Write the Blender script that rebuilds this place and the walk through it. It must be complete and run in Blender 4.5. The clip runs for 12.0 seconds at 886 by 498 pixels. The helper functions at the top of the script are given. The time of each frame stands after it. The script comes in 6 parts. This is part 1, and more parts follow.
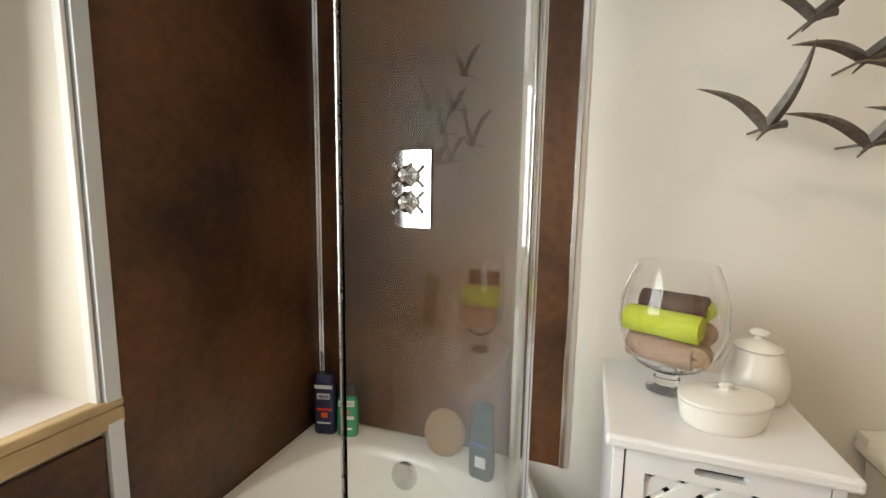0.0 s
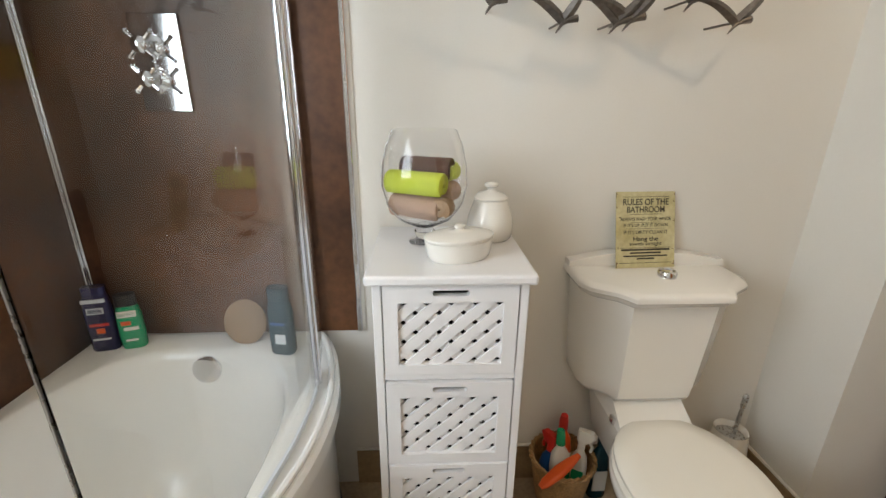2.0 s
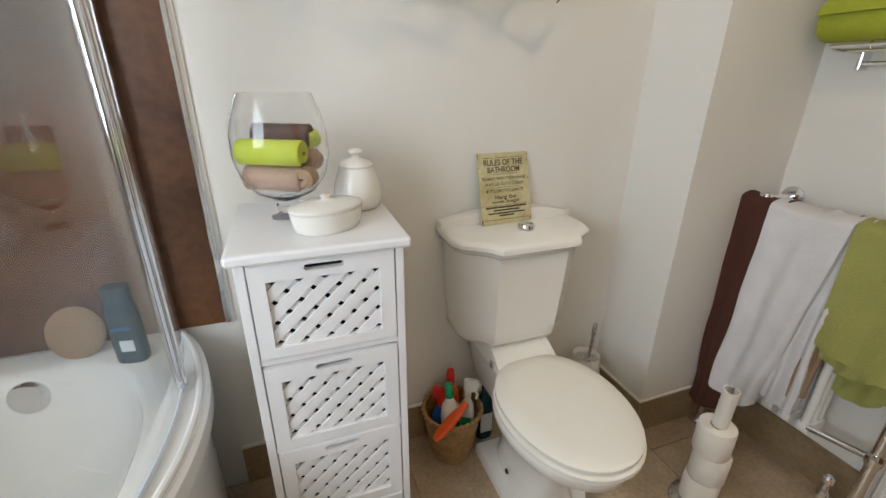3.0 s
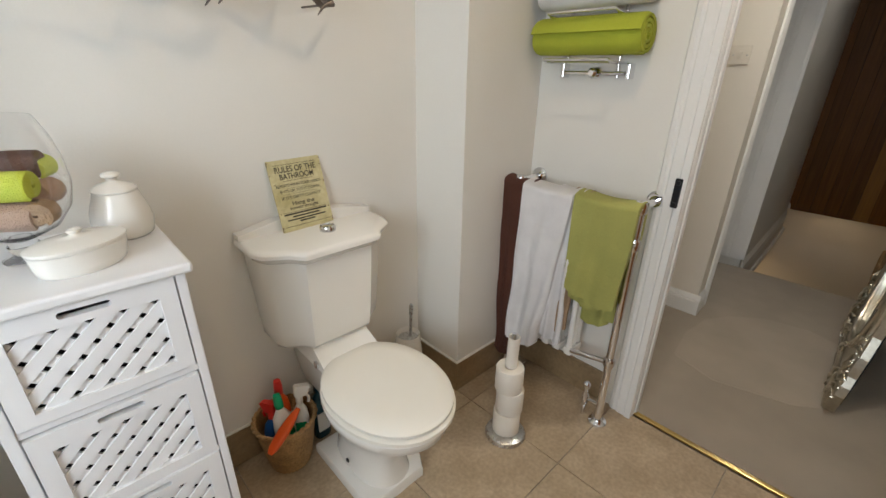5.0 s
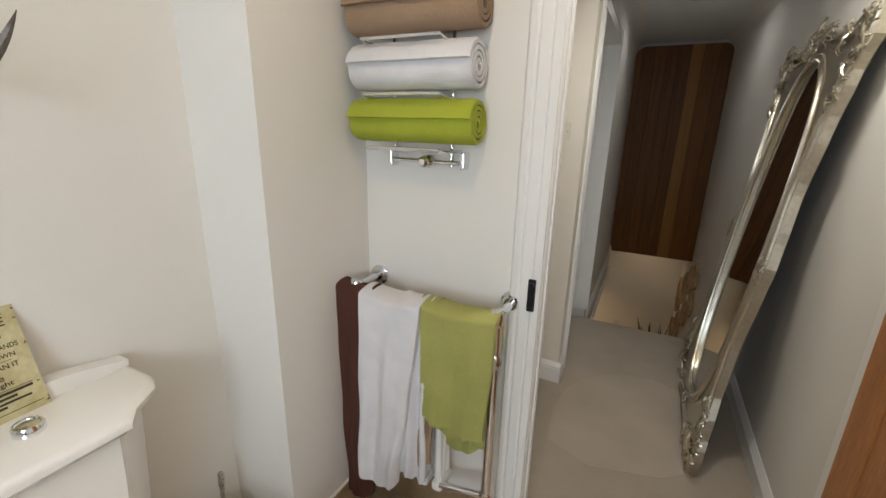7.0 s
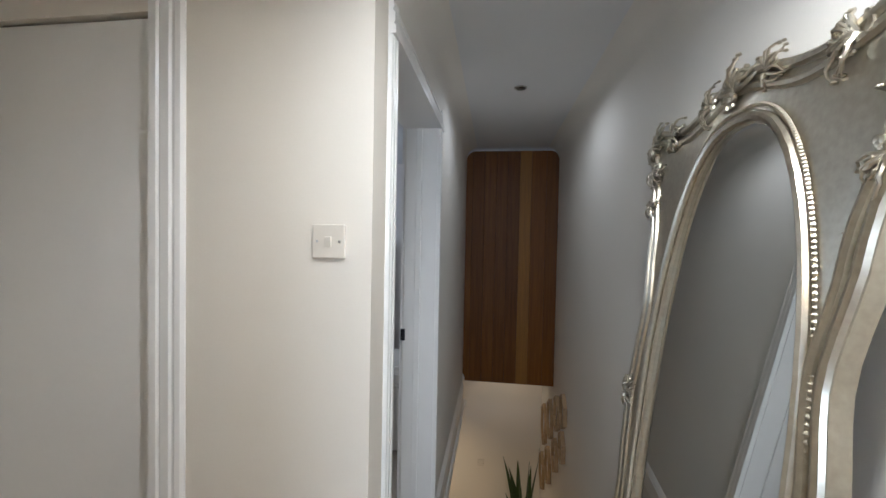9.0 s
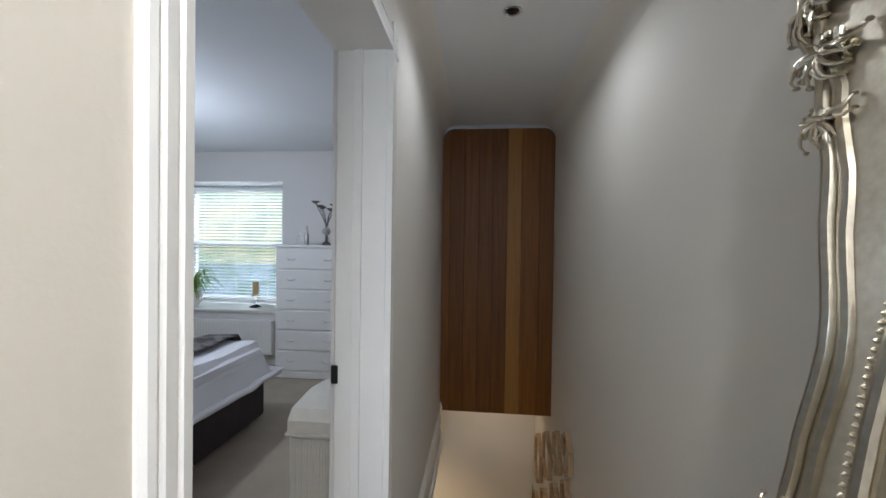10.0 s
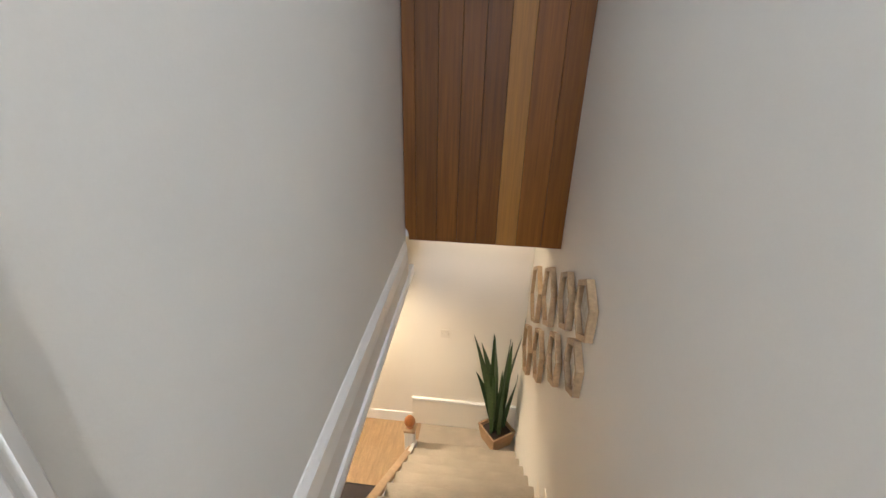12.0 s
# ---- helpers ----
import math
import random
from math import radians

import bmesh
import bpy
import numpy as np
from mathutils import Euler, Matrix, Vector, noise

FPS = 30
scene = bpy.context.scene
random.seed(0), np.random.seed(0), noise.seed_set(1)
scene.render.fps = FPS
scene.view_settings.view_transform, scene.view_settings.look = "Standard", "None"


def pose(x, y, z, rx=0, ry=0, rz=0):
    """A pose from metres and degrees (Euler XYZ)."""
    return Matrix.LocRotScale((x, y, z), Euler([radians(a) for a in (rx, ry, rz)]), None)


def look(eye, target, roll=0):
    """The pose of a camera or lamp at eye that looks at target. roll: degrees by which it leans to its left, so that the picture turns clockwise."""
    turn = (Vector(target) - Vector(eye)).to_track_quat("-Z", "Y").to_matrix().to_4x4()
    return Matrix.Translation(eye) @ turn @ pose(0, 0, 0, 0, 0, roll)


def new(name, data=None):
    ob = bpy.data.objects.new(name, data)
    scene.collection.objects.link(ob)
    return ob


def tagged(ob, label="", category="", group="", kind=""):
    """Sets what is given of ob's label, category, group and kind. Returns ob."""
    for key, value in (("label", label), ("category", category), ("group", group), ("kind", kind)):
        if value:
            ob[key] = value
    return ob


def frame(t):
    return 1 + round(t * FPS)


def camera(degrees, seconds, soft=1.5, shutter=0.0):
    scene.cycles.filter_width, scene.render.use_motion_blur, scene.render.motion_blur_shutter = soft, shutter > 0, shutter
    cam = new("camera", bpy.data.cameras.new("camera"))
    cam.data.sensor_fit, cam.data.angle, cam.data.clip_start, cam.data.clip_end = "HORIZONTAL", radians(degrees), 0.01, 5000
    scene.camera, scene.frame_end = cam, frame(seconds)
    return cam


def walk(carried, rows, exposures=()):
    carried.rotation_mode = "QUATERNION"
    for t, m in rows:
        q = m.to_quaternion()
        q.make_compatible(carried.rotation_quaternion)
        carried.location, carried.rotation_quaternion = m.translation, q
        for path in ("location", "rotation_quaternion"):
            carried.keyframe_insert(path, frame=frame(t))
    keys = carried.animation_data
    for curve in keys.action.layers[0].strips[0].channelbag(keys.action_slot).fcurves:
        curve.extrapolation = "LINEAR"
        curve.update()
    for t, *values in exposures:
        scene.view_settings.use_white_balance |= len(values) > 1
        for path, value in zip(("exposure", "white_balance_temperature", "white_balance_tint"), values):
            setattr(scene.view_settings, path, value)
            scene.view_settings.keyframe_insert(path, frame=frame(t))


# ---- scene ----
cam = camera(92.8, 12.0)
PATH = [
    (0, (0.141, 0.085, 1.388), (-0.515, 1.957, 1.134), 0.9),
    (0.5, (0.177, 0.083, 1.37), (-0.369, 1.966, 0.978), 0.7),
    (1, (0.226, 0.065, 1.346), (-0.162, 1.965, 0.855), 0.7),
    (1.5, (0.266, 0.053, 1.325), (0.099, 1.963, 0.753), 0.7),
    (2, (0.304, 0.043, 1.311), (0.392, 1.933, 0.665), 0.5),
    (2.5, (0.313, 0.047, 1.295), (0.687, 1.881, 0.589), 0.5),
    (3, (0.317, 0.038, 1.289), (0.956, 1.779, 0.541), 0.6),
    (3.5, (0.327, 0.031, 1.289), (1.206, 1.657, 0.525), 0.8),
    (3.7, (0.323, 0.014, 1.281), (1.3, 1.599, 0.55), 0.8),
    (5.3, (0.378, -0.068, 1.366), (1.704, 1.199, 0.569), 1.0),
    (5.5, (0.382, -0.063, 1.378), (1.749, 1.164, 0.585), 1.0),
    (6, (0.413, -0.048, 1.395), (1.884, 1.08, 0.644), 1.1),
    (6.5, (0.539, 0.021, 1.418), (2.126, 1.034, 0.744), 1.2),
    (7, (0.739, 0.101, 1.449), (2.451, 0.966, 0.882), 1.4),
    (7.5, (0.958, 0.145, 1.445), (2.786, 0.834, 1.019), 1.5),
    (7.7, (1.081, 0.153, 1.457), (2.948, 0.77, 1.091), 1.7),
    (9.3, (2.203, 0.138, 1.438), (4.187, 0.39, 1.412), 0.9),
    (9.5, (2.359, 0.146, 1.411), (4.345, 0.383, 1.394), 0.8),
    (10, (2.783, 0.154, 1.371), (4.772, 0.366, 1.345), 0.8),
    (10.5, (3.167, 0.133, 1.296), (5.155, 0.339, 1.214), 1.0),
    (11, (3.522, 0.11, 1.14), (5.498, 0.335, 0.921), 1.1),
    (11.5, (3.801, 0.105, 1.056), (5.722, 0.318, 0.541), 1.1),
    (12, (4.014, 0.069, 0.976), (5.821, 0.258, 0.141), 1.2),
]
EXPOSURES = [(0.0, -0.2, 7300, 10), (1.5, -0.2, 6800, 10), (3.5, -0.2, 6200, 10), (6.0, 0.05, 6300, 10), (7.7, 0.1, 5800, 10), (9.3, 0.92, 5300, 10), (10.0, 1.05, 5500, 10), (10.5, 1.2, 6600, 10), (11.0, 1.2, 7000, 10), (11.5, 1.8, 6300, 10), (12.0, 2.4, 5300, 10)]
walk(cam, [(t, look(eye, target, roll)) for t, eye, target, roll in PATH], EXPOSURES)

# ---- world ----
world = bpy.data.worlds.new("world")
scene.world = world
world.use_nodes = True
wt = world.node_tree
sky = wt.nodes.new("ShaderNodeTexSky")
sky.sky_type, sky.sun_disc = "NISHITA", False
sky.sun_elevation, sky.sun_rotation = radians(64), radians(0)
wt.links.new(sky.outputs[0], wt.nodes["Background"].inputs[0])
wt.nodes["Background"].inputs[1].default_value = 0.12
sun = new("sun", bpy.data.lights.new("sun", "SUN"))
sun.data.energy, sun.data.angle, sun.data.color = 2.5, radians(0.6), (1.0, 0.95, 0.88)
sun.matrix_world = look((0, 0, 30), (0.4, -14, 0))


def area_lamp(name, eye, target, sx, sy, watts, colour):
    ob = new(name, bpy.data.lights.new(name, "AREA"))
    ob.data.shape, ob.data.size, ob.data.size_y = "RECTANGLE", sx, sy
    ob.data.energy, ob.data.color = watts, colour
    ob.matrix_world = look(eye, target)
    return ob


def spot_lamp(name, x, y, z, watts, colour, cone=110, size=0.03):
    ob = new(name, bpy.data.lights.new(name, "SPOT"))
    ob.data.energy, ob.data.color, ob.data.spot_size, ob.data.spot_blend = watts, colour, radians(cone), 0.6
    ob.data.shadow_soft_size = size
    ob.matrix_world = look((x, y, z), (x, y + 0.001, z - 1))
    return ob


WARM, DAY = (1.0, 0.74, 0.44), (0.84, 0.93, 1.0)
area_lamp("bathroom_window_light", (-0.80, -0.16, 1.54), (0.6, -0.14, 1.38), 1.00, 0.92, 25, DAY)
area_lamp("bedroom_window_light", (8.6, 3.2, 3.15), (6.3, 3.0, 0.7), 2.2, 1.2, 125, DAY)
# Fill lamp added below the unlit pendant to brighten the bedroom.
bedroom_fill = new("pendant_light", bpy.data.lights.new("pendant_light", "POINT"))
bedroom_fill.data.energy, bedroom_fill.data.color, bedroom_fill.data.shadow_soft_size = 14, (0.95, 0.97, 1.0), 0.09
bedroom_fill.location = (5.33, 2.60, 1.76)
spot_lamp("bathroom_downlight_light", 1.1, 0.3, 2.33, 14, WARM, 164)
spot_lamp("bathroom_downlight_light", 0.2, -0.5, 2.33, 12, WARM, 150)
# Added fill for the landing; no fitting is known at this spot.
spot_lamp("landing_downlight_light", 2.3, -0.05, 2.33, 35, (1.0, 0.93, 0.82), 162, 0.05)
# Fill added at the real ceiling downlight, which is taken to be unlit.
spot_lamp("landing_downlight_light", 4.60, 0.065, 2.335, 4.5, (1.0, 0.95, 0.88), 178, 0.04)
spot_lamp("lower_hall_light", 6.85, 0.12, -0.07, 2, WARM, 165)
spot_lamp("lower_hall_light", 6.6, 1.7, -0.4, 45, WARM, 150)

# ---- materials ----


def nodes_of(name):
    m = bpy.data.materials.new(name)
    m.use_nodes = True
    return m, m.node_tree, m.node_tree.nodes["Principled BSDF"]


def surface(name, colour, rough=0.5, metal=0.0, var=0.06, scale=6.0, grain=90.0, bump=0.05, stretch=(1, 1, 1), second=None, random_tone=0.0, coat=0.0, spread=0.5, depth=0.004):
    """A material with large and fine variation of tone, roughness and relief."""
    m, t, b = nodes_of(name)
    co = t.nodes.new("ShaderNodeTexCoord")
    mp = t.nodes.new("ShaderNodeMapping")
    mp.inputs["Scale"].default_value = stretch
    t.links.new(co.outputs["Object"], mp.inputs[0])
    big, fine = t.nodes.new("ShaderNodeTexNoise"), t.nodes.new("ShaderNodeTexNoise")
    big.inputs["Scale"].default_value, fine.inputs["Scale"].default_value = scale, grain
    big.inputs["Detail"].default_value = 5
    for n in (big, fine):
        t.links.new(mp.outputs[0], n.inputs["Vector"])
    c = Vector(colour)
    ramp = t.nodes.new("ShaderNodeValToRGB")
    lo, hi = ramp.color_ramp.elements
    lo.position, hi.position = 0.5 - spread / 2, 0.5 + spread / 2
    lo.color = (*(c * (1 - var) if second is None else Vector(second)), 1)
    hi.color = (*(c * (1 + var) if second is None else c), 1)
    t.links.new(big.outputs[0], ramp.inputs[0])
    mix = t.nodes.new("ShaderNodeMixRGB")
    mix.blend_type, mix.inputs[0].default_value = "OVERLAY", min(0.9, var * 2.5)
    t.links.new(ramp.outputs[0], mix.inputs[1])
    t.links.new(fine.outputs[0], mix.inputs[2])
    last = mix.outputs[0]
    if random_tone:
        info, hsv, mr = t.nodes.new("ShaderNodeObjectInfo"), t.nodes.new("ShaderNodeHueSaturation"), t.nodes.new("ShaderNodeMapRange")
        mr.inputs[3].default_value, mr.inputs[4].default_value = 1 - random_tone, 1 + random_tone
        t.links.new(info.outputs["Random"], mr.inputs[0])
        t.links.new(mr.outputs[0], hsv.inputs["Value"])
        t.links.new(last, hsv.inputs["Color"])
        last = hsv.outputs[0]
    t.links.new(last, b.inputs["Base Color"])
    rr = t.nodes.new("ShaderNodeMapRange")
    rr.inputs[3].default_value, rr.inputs[4].default_value = max(0.02, rough * 0.85), min(1, rough * 1.15)
    t.links.new(fine.outputs[0], rr.inputs[0])
    t.links.new(rr.outputs[0], b.inputs["Roughness"])
    b.inputs["Metallic"].default_value = metal
    b.inputs["Coat Weight"].default_value = coat
    if bump:
        bp = t.nodes.new("ShaderNodeBump")
        bp.inputs["Strength"].default_value, bp.inputs["Distance"].default_value = bump, depth
        add = t.nodes.new("ShaderNodeMath")
        t.links.new(big.outputs[0], add.inputs[0])
        t.links.new(fine.outputs[0], add.inputs[1])
        t.links.new(add.outputs[0], bp.inputs["Height"])
        t.links.new(bp.outputs[0], b.inputs["Normal"])
    return m


def glass(name, tint=(1, 1, 1), rough=0.0):
    m, t, b = nodes_of(name)
    b.inputs["Base Color"].default_value = (*tint, 1)
    b.inputs["Transmission Weight"].default_value, b.inputs["Roughness"].default_value, b.inputs["IOR"].default_value = 1.0, rough, 1.45
    return m


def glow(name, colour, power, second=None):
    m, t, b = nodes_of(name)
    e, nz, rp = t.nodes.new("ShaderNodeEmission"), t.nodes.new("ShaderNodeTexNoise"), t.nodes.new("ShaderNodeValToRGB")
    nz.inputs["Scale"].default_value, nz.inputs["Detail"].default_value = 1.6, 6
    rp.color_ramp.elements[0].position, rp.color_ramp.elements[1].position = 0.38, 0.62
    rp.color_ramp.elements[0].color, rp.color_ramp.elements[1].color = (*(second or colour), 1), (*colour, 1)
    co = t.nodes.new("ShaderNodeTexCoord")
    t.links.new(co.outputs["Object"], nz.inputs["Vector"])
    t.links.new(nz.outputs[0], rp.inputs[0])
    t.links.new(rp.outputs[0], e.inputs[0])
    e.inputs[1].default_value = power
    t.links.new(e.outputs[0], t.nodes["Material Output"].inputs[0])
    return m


M_WALL = surface("wall_paint", (0.76, 0.73, 0.67), 0.75, var=0.02, scale=1.5, grain=160, bump=0.06)
M_CREAM = surface("cream_wall_paint", (0.78, 0.72, 0.62), 0.75, var=0.02, scale=1.5, grain=160, bump=0.06)
M_CEIL = surface("ceiling_paint", (0.72, 0.72, 0.72), 0.85, var=0.02, scale=2, grain=120, bump=0.04)
M_GLOSSWHITE = surface("white_gloss_paint", (0.82, 0.80, 0.76), 0.32, var=0.02, scale=5, grain=60, bump=0.03)
M_CABINET = surface("white_cabinet_lacquer", (0.83, 0.82, 0.82), 0.38, var=0.015, scale=5, grain=80, bump=0.03)
M_PORCELAIN = surface("white_porcelain", (0.84, 0.81, 0.75), 0.09, var=0.015, scale=2, grain=12, bump=0.015, coat=0.4)
M_SEAT = surface("cream_toilet_seat", (0.84, 0.80, 0.71), 0.22, var=0.012, scale=2, grain=30, bump=0.01)
M_BATH = surface("bath_acrylic", (0.84, 0.83, 0.80), 0.14, var=0.015, scale=2, grain=20, bump=0.015)
M_BROWN = surface("brown_shower_panel", (0.152, 0.065, 0.029), 0.36, var=0.18, scale=2.6, grain=38, bump=0.008, second=(0.026, 0.013, 0.009), coat=0.0, spread=0.42)
M_BROWN.node_tree.nodes["Principled BSDF"].inputs["Specular IOR Level"].default_value = 0.3
M_CHROME = surface("chrome", (0.80, 0.80, 0.82), 0.07, 1.0, var=0.02, scale=8, grain=40, bump=0.01)
M_STEEL = surface("brushed_steel", (0.55, 0.54, 0.52), 0.28, 1.0, var=0.05, scale=8, grain=120, bump=0.03)
M_BRASS = surface("polished_brass", (0.72, 0.52, 0.20), 0.22, 1.0, var=0.06, scale=20, grain=90, bump=0.04)
M_TILE = surface("travertine_tile", (0.50, 0.39, 0.265), 0.33, var=0.12, scale=7, grain=70, bump=0.08, second=(0.33, 0.245, 0.15), random_tone=0.07, spread=0.6)
M_GROUT = surface("grout", (0.33, 0.28, 0.21), 0.85, var=0.1, scale=20, grain=150, bump=0.1)
M_SKIRTTILE = surface("tan_skirting_tile", (0.34, 0.245, 0.14), 0.35, var=0.12, scale=9, grain=70, bump=0.06, second=(0.25, 0.17, 0.09))
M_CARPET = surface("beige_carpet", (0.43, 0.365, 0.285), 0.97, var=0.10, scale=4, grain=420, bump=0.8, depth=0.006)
M_CARPETPALE = surface("paler_beige_carpet", (0.465, 0.397, 0.312), 0.97, var=0.10, scale=4, grain=420, bump=0.7, depth=0.006)
M_STAIRCARPET = surface("stair_carpet", (0.47, 0.40, 0.30), 0.97, var=0.12, scale=5, grain=300, bump=0.8, depth=0.006)
M_OAKFLOOR = surface("oak_floor", (0.38, 0.25, 0.125), 0.4, var=0.2, scale=6, grain=60, bump=0.05, stretch=(1, 8, 1))
M_PLANK = surface("stained_pine_plank", (0.21, 0.078, 0.008), 0.5, var=0.11, scale=5, grain=14, bump=0.06, stretch=(9, 9, 0.35), second=(0.12, 0.041, 0.004), random_tone=0.30, spread=0.6)
M_PLANKPALE = surface("pale_pine_plank", (0.30, 0.135, 0.020), 0.5, var=0.11, scale=5, grain=14, bump=0.06, stretch=(9, 9, 0.35), second=(0.22, 0.100, 0.022), spread=0.6)
for m in (M_PLANK, M_PLANKPALE):
    m.node_tree.nodes["Principled BSDF"].inputs["Specular IOR Level"].default_value = 0.22
M_OAKDOOR = surface("oak_door_wood", (0.42, 0.17, 0.047), 0.4, var=0.22, scale=5, grain=40, bump=0.1, stretch=(9, 9, 0.7), second=(0.30, 0.115, 0.030), random_tone=0.08)
M_SILLWOOD = surface("sill_board", (0.52, 0.37, 0.20), 0.5, var=0.12, scale=7, grain=40, bump=0.08, stretch=(1, 0.25, 1))
M_SILLTILE = surface("pale_marble_sill", (0.80, 0.73, 0.69), 0.3, var=0.08, scale=9, grain=60, bump=0.03)
M_TRIM = surface("grey_white_trim", (0.66, 0.69, 0.72), 0.35, var=0.03, scale=6, grain=60, bump=0.03)
M_SCREENGLASS = glass("shower_glass", (0.97, 0.985, 0.975))
M_CLEARGLASS = glass("clear_glass")
M_SCREENGLASS.node_tree.nodes["Principled BSDF"].inputs["IOR"].default_value = 1.36
M_MIRROR = surface("mirror_glass", (0.76, 0.77, 0.75), 0.015, 1.0, var=0.003, scale=1, grain=3, bump=0.0)
M_SILVER = surface("antique_silver_leaf", (0.62, 0.57, 0.46), 0.30, 1.0, var=0.10, scale=9, grain=70, bump=0.05, second=(0.54, 0.49, 0.39))
M_IRON = surface("dark_iron", (0.17, 0.15, 0.135), 0.40, 0.85, var=0.2, scale=15, grain=90, bump=0.12)
M_BLACK = surface("black_metal", (0.012, 0.012, 0.013), 0.45, 0.4, var=0.1, scale=20, grain=90, bump=0.05)
# Near-black painted as shade in drawers and basket; also colours the backing boards.
M_DARK = surface("dark_shade_and_backing", (0.02, 0.02, 0.02), 0.8, var=0.1, scale=10, grain=60, bump=0.0)
M_SIGN = surface("aged_cream_tin", (0.62, 0.56, 0.33), 0.42, var=0.1, scale=16, grain=90, bump=0.06, second=(0.46, 0.39, 0.19), spread=0.35)
M_INK = surface("black_ink", (0.035, 0.028, 0.015), 0.5, var=0.1, scale=40, grain=150, bump=0.0)
M_RUST = surface("rust_spot", (0.10, 0.045, 0.018), 0.7, var=0.2, scale=40, grain=150, bump=0.1)
def towel(name, c, k=1.0):
    return surface(name, c, 0.95, var=0.09 * k, scale=9, grain=330, bump=0.9, depth=0.005)
M_TWHITE, M_TGREEN, M_TOLIVE = towel("white_towel", (0.80, 0.78, 0.78)), towel("lime_towel", (0.42, 0.46, 0.035)), towel("olive_green_towel", (0.40, 0.39, 0.11))
M_TBROWN, M_TBEIGE, M_TTAUPE, M_TDARK = towel("brown_towel", (0.085, 0.026, 0.014)), towel("beige_towel", (0.37, 0.25, 0.155)), towel("taupe_towel", (0.40, 0.27, 0.20)), towel("dark_brown_towel", (0.10, 0.055, 0.042))
M_TAIRE = towel("lime_face_cloth", (0.52, 0.60, 0.07))
M_CERAMIC = surface("cream_ceramic", (0.80, 0.77, 0.71), 0.2, var=0.02, scale=8, grain=40, bump=0.04)
M_PAPER = surface("toilet_paper", (0.80, 0.74, 0.65), 0.95, var=0.03, scale=20, grain=260, bump=0.3)
M_WICKER = surface("natural_wicker", (0.33, 0.19, 0.075), 0.65, var=0.3, scale=30, grain=160, bump=0.4)
M_WHITEWICKER = surface("white_wicker", (0.74, 0.70, 0.62), 0.6, var=0.05, scale=30, grain=160, bump=0.3)
M_PLNAVY = surface("navy_plastic", (0.018, 0.018, 0.065), 0.25, var=0.05, scale=12, grain=60, bump=0.0)
M_PLGREEN = surface("green_plastic", (0.012, 0.32, 0.135), 0.25, var=0.05, scale=12, grain=60, bump=0.0)
M_PLTEAL = surface("dark_teal_plastic", (0.01, 0.045, 0.06), 0.25, var=0.05, scale=12, grain=60, bump=0.0)
M_PLRED = surface("red_plastic", (0.60, 0.022, 0.014), 0.3, var=0.05, scale=12, grain=60, bump=0.0)
M_PLORANGE = surface("orange_plastic", (0.75, 0.10, 0.012), 0.3, var=0.05, scale=12, grain=60, bump=0.0)
M_PLBLUE = surface("blue_plastic", (0.012, 0.09, 0.30), 0.3, var=0.05, scale=12, grain=60, bump=0.0)
M_PLWHITE = surface("white_plastic", (0.76, 0.74, 0.69), 0.3, var=0.03, scale=12, grain=60, bump=0.0)
M_SWITCH = surface("ivory_switch_plastic", (0.72, 0.66, 0.56), 0.35, var=0.02, scale=30, grain=100, bump=0.02)
M_LEAF = surface("snake_plant_leaf", (0.055, 0.10, 0.028), 0.42, var=0.35, scale=22, grain=60, bump=0.1, second=(0.018, 0.042, 0.014), stretch=(1, 1, 3))
M_SPIDER = surface("spider_plant_leaf", (0.22, 0.36, 0.05), 0.45, var=0.2, scale=12, grain=60, bump=0.05)
M_SOIL = surface("soil", (0.035, 0.022, 0.014), 0.95, var=0.3, scale=30, grain=100, bump=0.6)
M_CRATE = surface("wooden_planter", (0.36, 0.23, 0.12), 0.6, var=0.2, scale=8, grain=60, bump=0.15, stretch=(1, 1, 6))
M_HEXWOOD = surface("pale_oak_frame", (0.40, 0.275, 0.15), 0.5, var=0.15, scale=10, grain=60, bump=0.1)
M_PRINT = surface("pale_print", (0.52, 0.49, 0.44), 0.5, var=0.25, scale=12, grain=40, bump=0.0, second=(0.68, 0.66, 0.61))
M_DUVET = surface("white_duvet", (0.80, 0.79, 0.82), 0.9, var=0.03, scale=5, grain=120, bump=0.3, depth=0.01)
M_BEDBASE = surface("charcoal_divan", (0.045, 0.036, 0.036), 0.85, var=0.12, scale=9, grain=200, bump=0.3)
M_RUNNER = surface("grey_patterned_runner", (0.14, 0.115, 0.115), 0.6, var=0.3, scale=13, grain=70, bump=0.3, second=(0.035, 0.028, 0.03), spread=0.12)
M_PILLOW = surface("plum_cushion", (0.11, 0.09, 0.12), 0.8, var=0.15, scale=12, grain=90, bump=0.2)
M_PAPERWALL = surface("silver_floral_wallpaper", (0.53, 0.54, 0.50), 0.42, var=0.10, scale=6.5, grain=25, bump=0.03, second=(0.42, 0.46, 0.45), spread=0.18)
M_BEDWALL = surface("bedroom_wall_paint", (0.74, 0.71, 0.68), 0.75, var=0.02, scale=1.5, grain=160, bump=0.05)
M_BLIND = surface("white_blind_slat", (0.82, 0.82, 0.80), 0.45, var=0.02, scale=9, grain=60, bump=0.0)
M_CRYSTAL = surface("smoked_crystal", (0.50, 0.47, 0.43), 0.12, 0.6, var=0.25, scale=40, grain=120, bump=0.1)
M_CANDLE = surface("candle_wax", (0.66, 0.50, 0.25), 0.5, var=0.04, scale=9, grain=60, bump=0.02)
# Emission stands in for daylight on the garden and street outside.
M_OUT = glow("glowing_garden_backdrop", (0.95, 0.85, 0.50), 0.5, (0.52, 0.60, 0.36))
